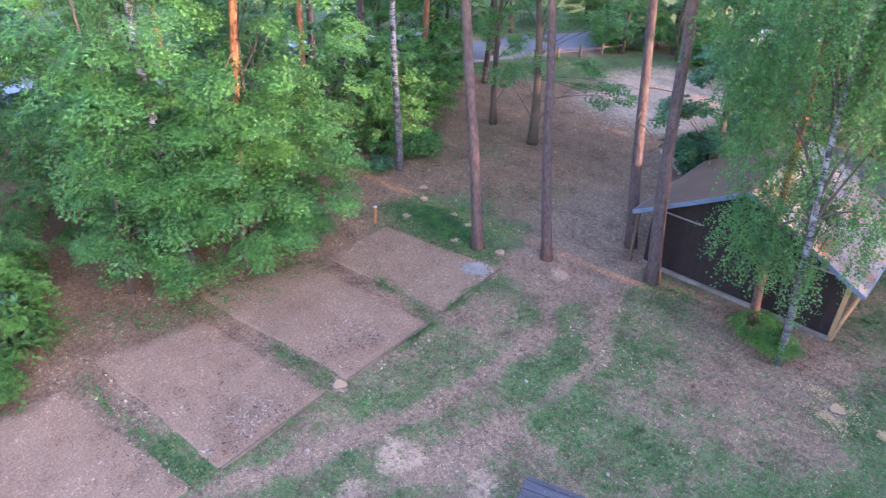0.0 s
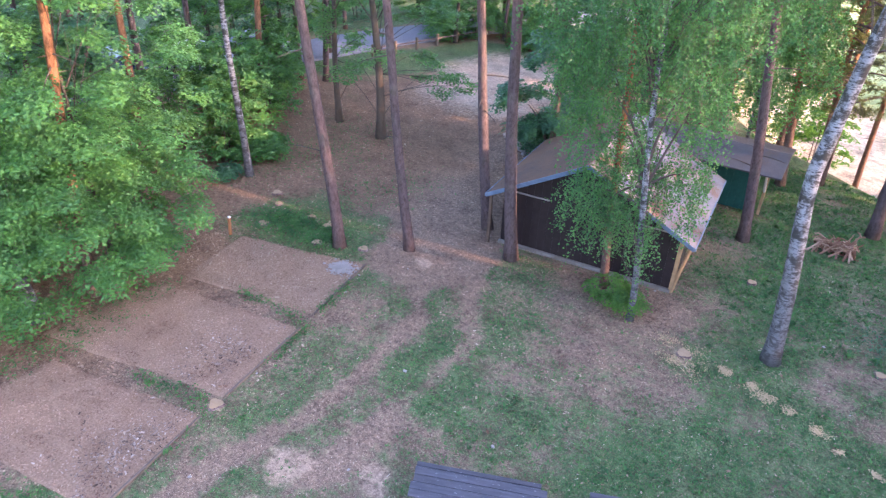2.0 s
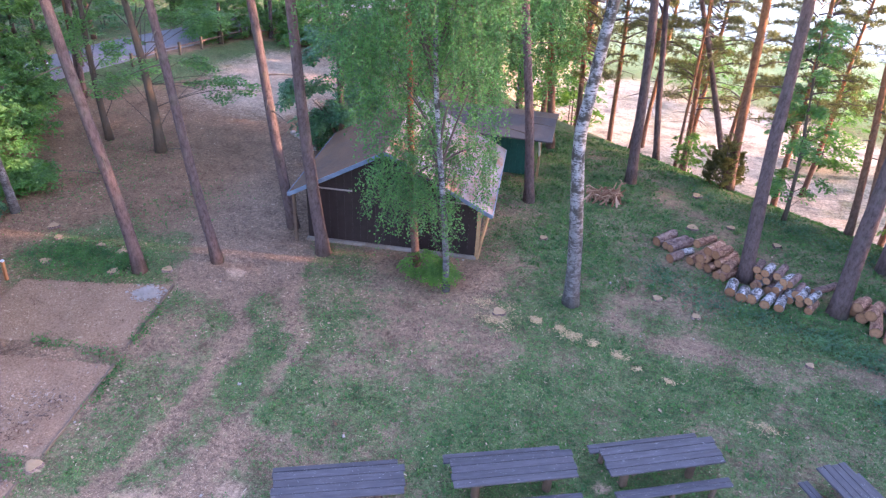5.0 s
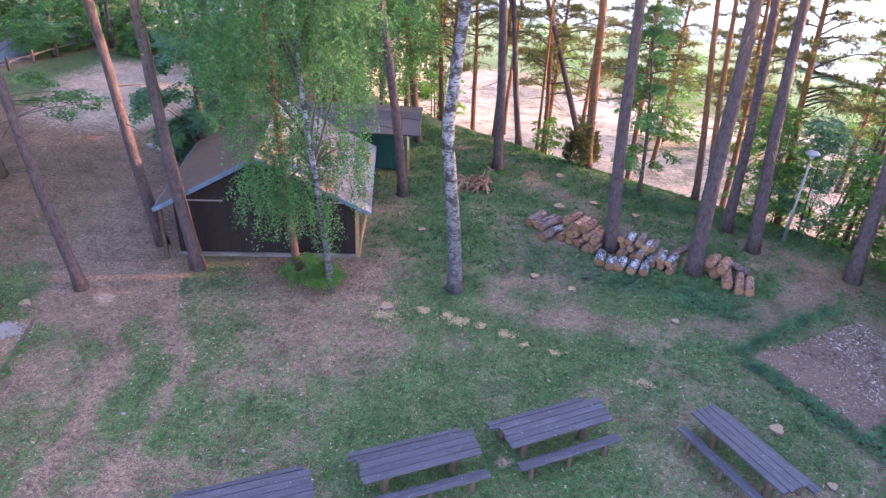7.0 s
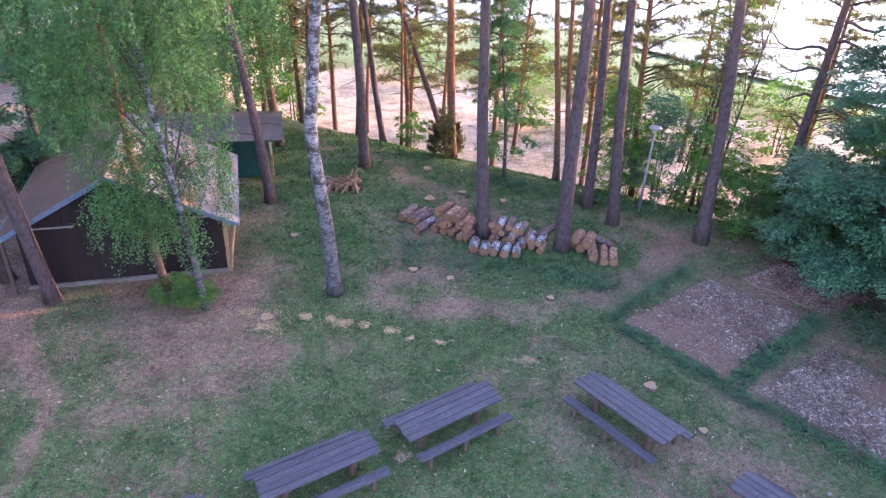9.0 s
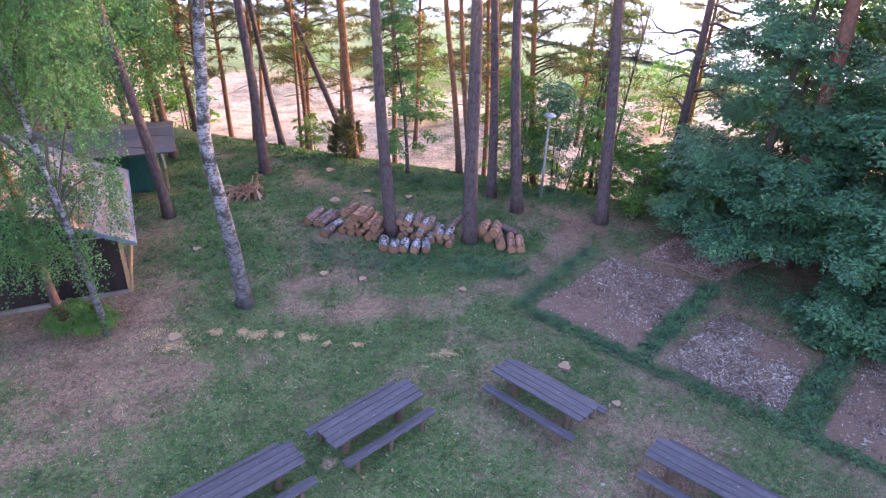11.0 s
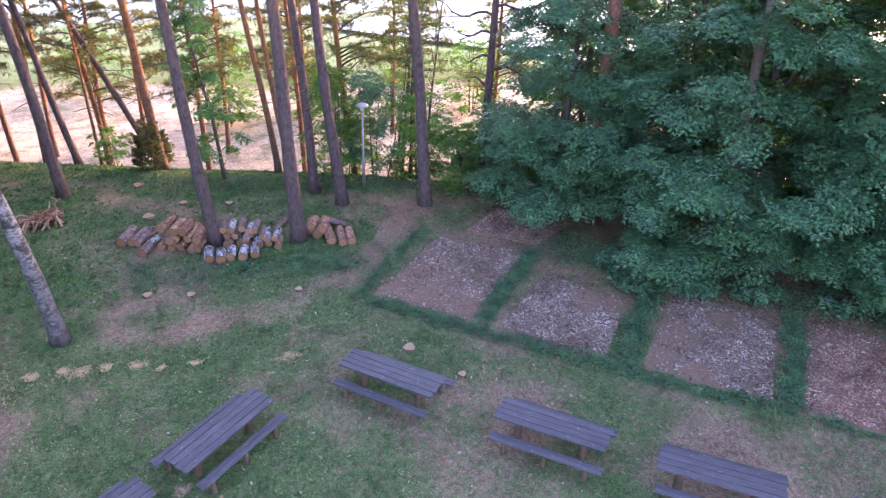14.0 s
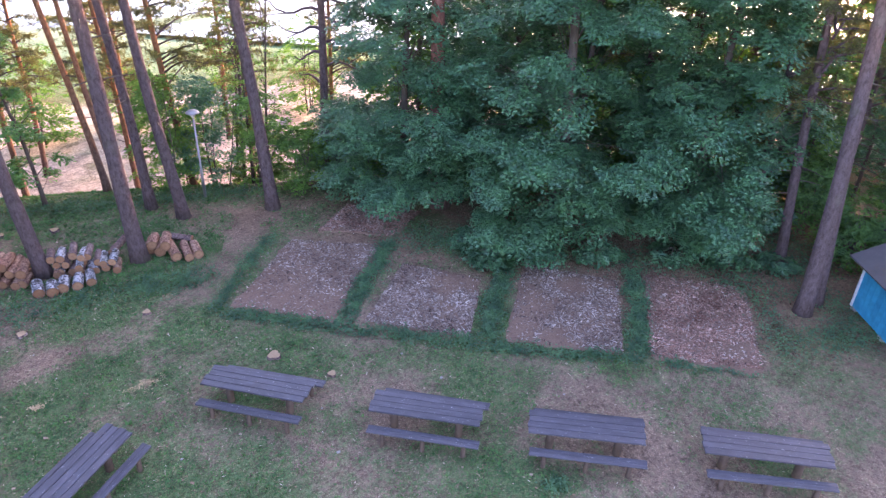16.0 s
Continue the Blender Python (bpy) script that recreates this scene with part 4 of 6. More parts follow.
for bx, by, h, r in ((-3.5, 41, 4.0, 2.0), (11.0, 43, 3.6, 2.0), (16, 42, 4, 2.2), (-7, 43, 5, 2.4), (21, 40, 4.5, 2.3), (26, 38, 5, 2.4), (4, 52, 5, 2.6), (13, 52, 4.5, 2.4), (30, 44, 5, 2.6)):
    broadleaf("shore_bush", "pale yellow-green willow bush on the sunny shore", "bush", (bx, by), h * 0.9, 0.1, [(0, 0, h * 0.35, r, r, h * 0.3), (0.3, 0.1, h * 0.7, r * 0.8, r * 0.8, h * 0.28)], 55, 45, 0.2, BRIGHT, spray_r=0.7, stems=3, group="shore bushes")
for bx, by in ((-25, 16), (-27, 12.5), (-24, 9.5), (-30, 16), (-26, 27), (-23.5, 41), (-20.5, 43), (-18, 42.5), (-15, 40), (-12.5, 37), (-29, 30), (-33, 36), (-13.5, 45), (-24, 1), (-28, 4), (-10.5, 34)):
    pine((bx, by), (RNG.normal() * 0.03, RNG.normal() * 0.03), RNG.uniform(0.26, 0.38), 16, RNG.uniform(7.5, 10), int(RNG.integers(0, 3)), bark=PINE_RED if RNG.random() < 0.6 else PINE_BARK, sides=8, label="slender pine in the wood beyond the lane")


# added pines: their crowns stand above the view and block the low sun
for bx, by in ((24.8, 11.4), (26.8, 12.6), (28.2, 15.4), (29.2, 10.8), (31.2, 13.6), (25.2, 16.8), (33.4, 9.6), (30.4, 18.0), (28.6, 7.4), (33.0, 21.5), (38.0, 26.5), (27.0, 14.6), (30.2, 12.0), (33.0, 13.2), (29.0, 13.8), (35.0, 15.0)):
    pine((bx, by), (RNG.normal() * 0.02, RNG.normal() * 0.02), RNG.uniform(0.3, 0.42), 21, RNG.uniform(9, 13), int(RNG.integers(0, 3)), label="tall pine added behind the maples, its unseen crown blocking the sun", sides=8)


# added far pines whose low boughs keep sun off the undergrowth
for bx, by, k in ((44.0, 8.0, 0), (47.0, 13.0, 1), (42.0, 4.5, 1), (45.0, 17.0, 0)):
    pine((bx, by), (0.01, 0.0), 0.34, 16, 4.0, k, low=True, label="far pine added behind the wood to break the low sun", sides=8)


# birches
def birch(base, lean, d, h, label, kink=None):
    tree = thing("birch_tree", label, "birch tree", "birches of the clearing", pose(base[0], base[1], gz(*base)))
    path = trunk_path((0, 0), lean, h, 0.10, 24, 1.0)
    if kink:
        over = np.clip(path[:, 2] - kink[0], 0, None)
        path[:, 0] += kink[1] * over * np.clip(over / 1.5, 0, 1)
        path[:, 1] += kink[2] * over * np.clip(over / 1.5, 0, 1)
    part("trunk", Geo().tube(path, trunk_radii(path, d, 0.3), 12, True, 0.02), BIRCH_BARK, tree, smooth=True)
    return tree, path


def strands(anchors, length, step, size):
    """Hanging birch twigs strung with small leaves."""
    v = []
    tw = Geo()
    for p in anchors:
        ln = length * RNG.uniform(0.5, 1.3)
        n = max(6, int(ln / step))
        t = np.linspace(0, 1, n)
        drift = RNG.normal(scale=0.3, size=2)
        pts = np.stack((p[0] + drift[0] * t, p[1] + drift[1] * t, p[2] + 0.25 * np.sin(t * 2.2) * (1 - t) - ln * t), 1)
        pts = pts[pts[:, 2] > 0.15]
        if len(pts) < 4:
            continue
        k = pts[:: max(1, len(pts) // 5)]
        if len(k) > 1:
            tw.tube(k, np.full(len(k), 0.0028), 3, False)
        q = pts + RNG.normal(scale=0.06, size=pts.shape)
        v.append(leaves(q, 0.75 * RNG.normal(size=q.shape) + np.array([0.3, -0.5, 0.6]), size, 0.75))
    return tw, Geo().quads(np.concatenate(v))


def hanging_crown(tree, path, lobes, count, length, step=0.05, size=0.08, leaf=BIRCHLEAF):
    pts, out, idx = shell_points(lobes, count // 6)
    pts = np.repeat(pts, 5, axis=0) + RNG.normal(size=(len(pts) * 5, 3)) * np.array([0.11, 0.11, 0.2])
    limb = Geo()
    boughs(limb, path, np.full(len(path), 0.08), [np.array(l[:3]) for l in lobes], 0.045, 0.5)
    boughs(limb, path, np.full(len(path), 0.08), pts[:300:14], 0.012, 0.4)
    tw, lf = strands(pts, length, step, size)
    part("limb_growth", limb, DARK_BARK, tree, smooth=True, kind="stuff")
    part("twig_growth", tw, DARK_BARK, tree, kind="stuff")
    part("crown", lf, leaf, tree)


tree, path = birch((-4.41, 17.27), (-0.051, -0.015), 0.20, 14.0, "weeping birch with hanging leafy twigs before the hut")
hanging_crown(tree, path, [(-1.5, 0.3, 5.5, 1.4, 0.9, 0.7), (-2.4, 0.3, 6.6, 1.1, 1.0, 1.0), (0.3, 0.6, 6.4, 0.9, 0.8, 0.8), (-1.4, 0.6, 7.6, 2.0, 1.5, 1.0), (0.6, 0.1, 7.4, 0.9, 1.0, 0.8), (-1.9, 0.2, 8.9, 2.3, 1.8, 1.3), (0.3, 0.2, 9.6, 2.2, 2.0, 1.5), (-0.7, 0.3, 11.8, 2.0, 1.8, 1.5)], 1750, 1.25, 0.03, 0.066)
hanging_crown(tree, path, [(-1.85, -0.1, 3.7, 0.6, 0.6, 0.6), (-1.2, -0.2, 3.5, 0.5, 0.5, 0.7), (-0.35, -0.2, 3.3, 0.3, 0.4, 0.6), (0.0, -0.2, 3.0, 0.3, 0.35, 0.7), (0.75, 0.3, 4.7, 0.65, 0.6, 0.35), (-0.7, 0.4, 4.6, 0.9, 0.5, 0.4)], 400, 1.35, 0.032, 0.06)
pine((-5.73, 18.33), (-0.062, -0.02), 0.28, 13, 9, 1, bark=PINE_RED, label="orange-barked pine behind the weeping birch before the hut")
tree, path = birch((-0.69, 17.96), (-0.068, -0.002), 0.44, 16.0, "tall white birch with black-scarred bark on the open grass", (4.8, 0.15, 0.0))
hanging_crown(tree, path, [(-0.6, 0, 12.5, 2.2, 2.2, 1.5), (0.2, 0.3, 14.6, 1.8, 1.8, 1.3)], 260, 1.4)
tree, path = birch((-4.9, 29.2), (0.02, -0.01), 0.17, 11.0, "slim birch with hanging boughs behind the green shed")
hanging_crown(tree, path, [(0.4, -0.3, 4.4, 1.6, 1.3, 0.9), (-0.3, 0.0, 6.4, 1.9, 1.6, 1.2), (0.3, 0.2, 8.6, 2.0, 1.8, 1.3), (1.8, -0.8, 5.6, 1.2, 1.0, 0.8), (1.3, -0.5, 7.0, 1.5, 1.2, 0.8)], 900, 1.2, 0.042, 0.095)
tree, path = birch((-19.82, 16.52), (-0.008, -0.011), 0.29, 13.0, "slim birch at the edge of the wood by the lane")
hanging_crown(tree, path, [(0, 0, 10.5, 1.9, 1.9, 1.8)], 180, 1.4)
tree, path = birch((-17.03, 6.86), (-0.011, -0.032), 0.36, 13.5, "birch with orange evening light standing among young maples")
hanging_crown(tree, path, [(-1.2, -0.6, 9.0, 1.9, 1.9, 1.4), (0.0, 0.5, 11.4, 2.2, 2.2, 1.4), (0.5, 0.0, 4.0, 1.1, 1.1, 0.8)], 560, 1.3, 0.04, 0.075, BIRCHLEAF)

# broadleaf trees and bushes
broadleaf("maple_tree", "large dark green maple with boughs sweeping the ground", "maple tree", (19.5, 12.8), 12, 0.5,
          [(-1.8, -0.6, 2.2, 2.7, 2.6, 1.5), (-0.5, -1.2, 4.4, 3.6, 3.4, 1.9), (-0.3, 0.0, 6.4, 3.2, 3.0, 2.1), (0.6, -0.8, 8.8, 3.2, 3.0, 2.1), (0.2, 0.4, 11.0, 2.8, 2.8, 1.6), (-2.8, -0.6, 1.0, 1.5, 1.6, 0.9), (-2.2, 2.4, 3.6, 2.0, 2.0, 1.4)], 205, 0, 0.108, MAPLE, droop=0.32, tiers=1.25, limb_r=0.035, fan=1.15)
broadleaf("maple_tree", "spreading blue-green maple behind the first chip bed", "maple tree", (16.8, 18.0), 9.5, 0.35,
          [(-0.9, -0.2, 1.9, 2.4, 2.1, 1.2), (0, 0.2, 4.0, 3.0, 2.6, 1.6), (0.4, -0.2, 6.2, 3.0, 2.6, 1.7), (0.6, 0.3, 8.2, 2.4, 2.3, 1.4), (0.6, 0.0, 9.8, 1.6, 1.6, 1.0), (-1.7, 0.7, 3.2, 1.3, 1.3, 0.9), (-0.3, -2.2, 2.0, 1.6, 1.0, 1.1), (-0.2, -2.2, 3.8, 1.6, 1.0, 1.0), (0.2, -2.0, 5.4, 1.4, 0.9, 0.8)], 165, 0, 0.108, MAPLE, droop=0.32, tiers=1.2, limb_r=0.035, fan=1.05)
broadleaf("maple_tree", "dark maple with low layered boughs over the chip beds", "maple tree", (22.6, 9.2), 10.5, 0.4,
          [(-0.6, -0.6, 2.2, 2.4, 2.4, 1.3), (0, -0.4, 4.6, 3.0, 3.0, 1.8), (0.4, 0.4, 7.0, 3.0, 3.0, 1.8), (0.3, 0, 9.4, 2.5, 2.5, 1.5), (-2.4, -0.8, 1.9, 1.2, 1.2, 0.6), (-2.6, -2.2, 3.0, 1.3, 1.2, 0.6)], 145, 0, 0.108, MAPLE, droop=0.32, tiers=1.2, limb_r=0.035, fan=1.1)
broadleaf("young_maple_tree", "young maple with golden-green layered leaves in evening sun", "maple tree", (-17.3, 9.4), 10.5, 0.16,
          [(0.6, 0.9, 2.4, 2.1, 2.0, 0.9), (0.0, 1.6, 4.6, 2.1, 2.2, 1.2), (0.3, -0.6, 5.2, 2.1, 2.0, 1.3), (0.2, 0.8, 7.6, 2.4, 2.4, 1.5), (0.0, 0.2, 9.8, 2.2, 2.2, 1.3), (0.9, -1.6, 3.2, 1.6, 1.6, 0.9), (0.9, 1.6, 1.4, 1.4, 1.6, 0.7), (1.5, -0.9, 1.6, 1.2, 1.3, 0.6), (1.3, -2.2, 4.6, 1.2, 1.2, 0.8), (1.7, -1.2, 4.9, 1.1, 1.3, 0.7), (1.7, -1.1, 6.6, 1.2, 1.4, 0.8), (1.5, -1.0, 8.4, 1.3, 1.4, 0.8)], 175, 0, 0.092, YOUNG, droop=0.3, tiers=1.1, fan=0.95)
broadleaf("young_maple_tree", "young green maple leaning over the chip pads", "maple tree", (-17.6, 5.2), 9.5, 0.18,
          [(0.4, 0.4, 3.0, 1.9, 1.7, 1.0), (0.2, 0.5, 5.4, 1.9, 1.7, 1.2), (0.0, 0.8, 7.8, 2.3, 2.3, 1.5), (0.8, 1.0, 1.6, 1.2, 1.2, 0.7), (0.6, 1.8, 3.6, 1.3, 1.3, 0.8), (1.3, 1.0, 3.0, 1.2, 1.2, 0.7), (1.2, 0.2, 6.2, 1.2, 1.2, 0.8), (0.3, 0.0, 1.7, 1.7, 1.5, 0.6), (0.4, 0.6, 4.4, 1.4, 1.3, 0.6)], 105, 0, 0.092, YOUNG, droop=0.3, tiers=1.1, fan=0.95)
broadleaf("oak_tree", "dark slim tree with low leafy boughs beside the sandy lane", "tree", (-18.6, 22.9), 11, 0.42,
          [(1.9, 1.0, 3.3, 1.3, 0.9, 0.22), (2.4, 1.5, 2.8, 1.4, 0.9, 0.2), (1.2, 0.6, 3.8, 1.2, 0.9, 0.2), (-1.8, -0.6, 2.8, 1.3, 1.1, 0.25), (-1.2, -0.8, 3.8, 1.3, 1.0, 0.25), (0, 0, 7.6, 2.8, 2.6, 1.6), (0.5, 0.5, 9.8, 2.2, 2.2, 1.4), (-1.0, 1.4, 5.2, 1.6, 1.4, 0.4), (3.0, 1.2, 2.7, 1.1, 0.8, 0.18), (0.6, -1.4, 4.2, 1.2, 1.0, 0.3), (1.4, 1.6, 5.4, 1.4, 1.2, 0.3)], 120, 0, 0.1, YOUNG, droop=0.2, fan=0.8, cluster=3, lean=(-0.05, -0.04), limb_r=0.018)
broadleaf("oak_tree", "dark slim tree standing by the sandy lane", "tree", (-21.3, 23.1), 11, 0.3,
          [(0.3, 0.2, 4.6, 1.8, 1.5, 0.5), (0, 0, 8.0, 2.6, 2.4, 1.6), (0.4, 0.4, 10.2, 2.0, 2.0, 1.3), (1.4, -0.3, 3.0, 1.0, 0.9, 0.25), (-0.6, 0.8, 3.6, 1.2, 1.0, 0.3)], 70, 0, 0.11, YOUNG, droop=0.2, fan=0.8, cluster=3, lean=(-0.02, -0.02), limb_r=0.018)
for bx, by in ((-27.2, 26.4), (-29.6, 31.0), (-31.5, 24.0), (-25.6, 38.4)):
    broadleaf("slim_tree", "slim dark tree with open layered boughs near the road", "tree", (bx, by), 10.5, 0.24,
              [(0.2, 0.2, 4.4, 1.8, 1.7, 0.5), (-0.3, 0.1, 6.4, 2.2, 2.0, 0.9), (0.2, -0.3, 8.6, 2.2, 2.2, 1.3), (0.6, -0.8, 3.2, 1.2, 1.1, 0.3)], 42, 0, 0.13, YOUNG, droop=0.22, fan=0.9, cluster=4, limb_r=0.02, tiers=1.1, group="trees by the road")
broadleaf("maple_tree", "dense dark tree behind the corner of the brown hut", "tree", (-11.2, 24.6), 9, 0.3,
          [(0.2, -0.2, 1.8, 1.5, 1.4, 1.0), (0, 0, 4.0, 1.9, 1.8, 1.5), (0.3, 0, 6.4, 1.9, 1.9, 1.5), (0, 0, 8.4, 1.6, 1.6, 1.1), (-0.9, -0.5, 2.8, 1.1, 1.0, 0.9)], 60, 0, 0.14, MAPLE, droop=0.4, fan=0.85)
broadleaf("maple_tree", "young maple in leaf on the lip of the bank", "maple tree", (6.2, 26.2), 7, 0.16,
          [(0, 0, 1.6, 1.1, 1.0, 0.8), (-0.3, 0, 3.6, 1.2, 1.1, 1.0), (-0.5, 0.1, 5.6, 1.1, 1.1, 1.0), (-0.6, 0.1, 7.0, 0.8, 0.8, 0.7)], 46, 0, 0.115, YOUNG, droop=0.35, fan=0.6, cluster=4, lean=(-0.08, 0.02))
for bx, by, h, r, leaf in ((10.6, 25.0, 5.0, 1.5, BRIGHT), (12.0, 24.4, 4.6, 1.5, MAPLE), (13.6, 23.4, 4.2, 1.5, BRIGHT), (14.8, 25.6, 3.2, 1.4, BRIGHT), (12.5, 28.0, 4.5, 1.6, BRIGHT), (17.5, 24.5, 3.2, 1.5, BRIGHT), (14.2, 21.4, 2.6, 1.1, BRIGHT), (15.6, 21.0, 3.4, 1.3, MAPLE), (16.4, 23.0, 2.8, 1.3, BRIGHT), (19.5, 23.5, 4.0, 1.7, MAPLE), (11.2, 26.6, 4.6, 1.5, BRIGHT), (19.0, 19.8, 5.0, 1.7, MAPLE), (16.4, 20.2, 2.8, 1.2, BRIGHT), (18.0, 20.8, 3.4, 1.4, SHRUB), (17.2, 21.8, 3.6, 1.5, MAPLE)):
    broadleaf("leafy_bush", "leafy green bush on the bank, lit from behind", "bush", (bx, by), h * 0.9, 0.07,
              [(0, 0, h * 0.3, r, r, h * 0.25), (0.2, 0.1, h * 0.65, r * 0.85, r * 0.85, h * 0.25), (-0.2, 0, h * 0.9, r * 0.5, r * 0.5, h * 0.15)], 75, 75, 0.11, leaf, spray_r=0.5, stems=3, group="bushes on the bank")
for bx, by, h, r, leaf in ((-19.5, 2.2, 3.2, 1.5, SHRUB), (-21.5, 4.8, 4.2, 1.7, SHRUB), (-24.0, 5.0, 4.0, 2.0, SHRUB), (-20.5, 8.0, 3.6, 1.6, SHRUB), (-22.6, 18.6, 4.2, 1.7, YOUNG), (-24.2, 21.5, 4.0, 1.6, YOUNG), (-29.0, 6.0, 4.4, 1.9, SHRUB), (-29.6, 9.4, 4.6, 1.9, YOUNG), (-28.6, 12.6, 4.4, 1.8, SHRUB), (-30.0, 15.6, 4.4, 1.8, SHRUB), (-27.6, 17.6, 4.0, 1.6, YOUNG), (-37.0, 25.0, 3.6, 2.0, SHRUB), (-36.4, 29.5, 3.6, 2.0, MAPLE), (-35.6, 34.0, 3.8, 2.1, SHRUB), (-34.2, 38.5, 3.8, 2.0, MAPLE), (-32.0, 43.0, 3.8, 2.0, SHRUB), (-20.9, 18.0, 1.2, 0.9, YOUNG), (-23.0, 15.5, 3.6, 1.6, SHRUB), (-20.2, 12.2, 3.4, 1.5, SHRUB), (-25.5, 18.0, 4.5, 1.8, SHRUB), (-18.6, 0.2, 3.0, 1.5, BRIGHT), (-22.5, 0.5, 3.6, 1.8, SHRUB), (-26.2, 9.0, 4.4, 2.0, SHRUB), (-17.1, 1.9, 2.6, 1.25, BRIGHT), (-15.4, 1.0, 1.3, 0.7, BRIGHT), (-20.5, 6.6, 3.2, 1.5, SHRUB), (-17.8, 1.2, 2.6, 1.3, MAPLE), (-21.8, 10.4, 3.8, 1.6, SHRUB), (-25.8, 20.4, 4.6, 1.7, YOUNG), (-21.8, 17.2, 3.0, 1.1, YOUNG), (-26.5, 24.0, 3.6, 1.5, YOUNG), (-20.2, 41.2, 2.2, 1.5, YOUNG), (-26.6, 38.6, 1.8, 1.5, YOUNG), (-28.2, 40.6, 2.4, 1.7, YOUNG), (-25.0, 41.0, 2.0, 1.6, YOUNG), (-23.2, 42.6, 2.2, 1.6, YOUNG), (-27.6, 43.5, 2.8, 1.9, YOUNG), (-24.6, 44.6, 2.6, 1.8, YOUNG), (-21.6, 40.4, 1.3, 1.2, YOUNG), (-30.6, 44.5, 3.0, 2.0, YOUNG), (-16.2, 39.6, 2.6, 1.6, SHRUB), (-25.4, 22.6, 2.4, 1.2, YOUNG), (-27.5, 20.5, 3.0, 1.4, YOUNG), (-28.5, 24.5, 2.2, 1.2, YOUNG), (-14.2, 37.2, 2.4, 1.5, MAPLE), (-12.6, 29.6, 2.4, 1.3, MAPLE), (-12.4, 26.2, 1.6, 1.0, MAPLE), (24.6, 4.0, 2.6, 1.3, SHRUB), (25.6, 6.4, 3.2, 1.5, SHRUB), (24.4, 8.4, 2.6, 1.3, MAPLE), (26.8, 9.4, 3.4, 1.6, SHRUB), (27.6, 3.2, 3.2, 1.6, SHRUB), (24.0, 1.6, 2.4, 1.2, SHRUB), (23.2, 11.6, 2.6, 1.4, SHRUB), (25.4, 12.6, 3.2, 1.6, SHRUB), (21.8, 15.2, 3.0, 1.5, SHRUB), (23.6, 17.4, 3.4, 1.7, SHRUB), (19.6, 17.2, 2.6, 1.3, SHRUB), (28.8, 7.0, 3.6, 1.8, SHRUB), (27.0, -0.8, 3.2, 1.7, SHRUB), (29.0, 12.2, 3.6, 1.8, SHRUB), (21.0, 11.0, 1.6, 1.0, MAPLE)):
    broadleaf("leafy_bush", "dense green undergrowth bush at the wood's edge", "bush", (bx, by), h * 0.85, 0.06,
              [(0, 0, h * 0.3, r, r, h * 0.27), (0.2, 0.1, h * 0.62, r * 0.9, r * 0.9, h * 0.25), (-0.2, 0, h * 0.88, r * 0.55, r * 0.55, h * 0.15)], 75, 60, 0.15, leaf, spray_r=0.55, stems=3, group="undergrowth bushes")
broadleaf("birch_suckers", "low bright green birch suckers at the foot of the trunk", "bush", (-5.2, 17.5), 1.0, 0.03,
          [(0, 0, 0.55, 0.8, 0.6, 0.45), (0.55, -0.1, 0.5, 0.55, 0.45, 0.4)], 100, 60, 0.065, BRIGHT, spray_r=0.28)
for bx, by, h in ((4.0, 28.6, 2.6), (3.6, 29.2, 1.8), (4.5, 29.5, 2.0)):
    b = broadleaf("juniper_bush", "narrow upright juniper at the foot of a pine", "bush", (bx, by), h, 0.05,
                  [(0, 0, h * 0.3, 0.4, 0.4, h * 0.3), (0, 0, h * 0.65, 0.33, 0.33, h * 0.3)], 70, 60, 0.08, NEEDLE, spray_r=0.22, droop=-0.8, group="bushes on the bank")
broadleaf("leafy_bush", "thin pale green bush on the sandy bank", "bush", (2.6, 30.4), 2.0, 0.04, [(0, 0, 1.1, 0.8, 0.7, 0.7)], 36, 45, 0.11, BRIGHT, spray_r=0.35, stems=3, group="bushes on the bank")
for bx, by in ((13.9, 24.6), (15.1, 25.2), (14.4, 26.8)):
    broadleaf("thin_tree", "thin dark tree with sparse small leaves on the bank", "tree", (bx, by), 10, 0.13, [(0.2, 0, 4.0, 1.2, 1.2, 1.5), (-0.2, 0.1, 7.0, 1.4, 1.4, 1.8), (0.1, 0, 9.6, 1.1, 1.1, 1.2)], 46, 22, 0.11, BRIGHT, spray_r=0.5, lean=(0.06, 0.0), group="thin trees on the bank")
# low saplings beside the beds
for bx, by, h, r in ((21.5, 6.8, 0.6, 0.8), (16.0, 13.6, 0.6, 0.8), (18.4, 10.0, 0.5, 0.8), (19.2, 15.0, 1.5, 1.1), (15.4, 12.4, 0.6, 0.8), (24.5, 7.0, 1.6, 1.0), (20.4, 8.4, 0.4, 0.8), (22.6, 2.2, 0.5, 0.5), (22.5, 5.6, 0.4, 0.6), (-20.2, 15.8, 0.6, 0.5)):
    broadleaf("maple_sapling", "low green maple sapling on the wood floor", "sapling", (bx, by), h, 0.03, [(0, 0, h * 0.55, r, r, h * 0.4)], 26, 45, 0.14, MAPLE, spray_r=0.35, group="saplings")

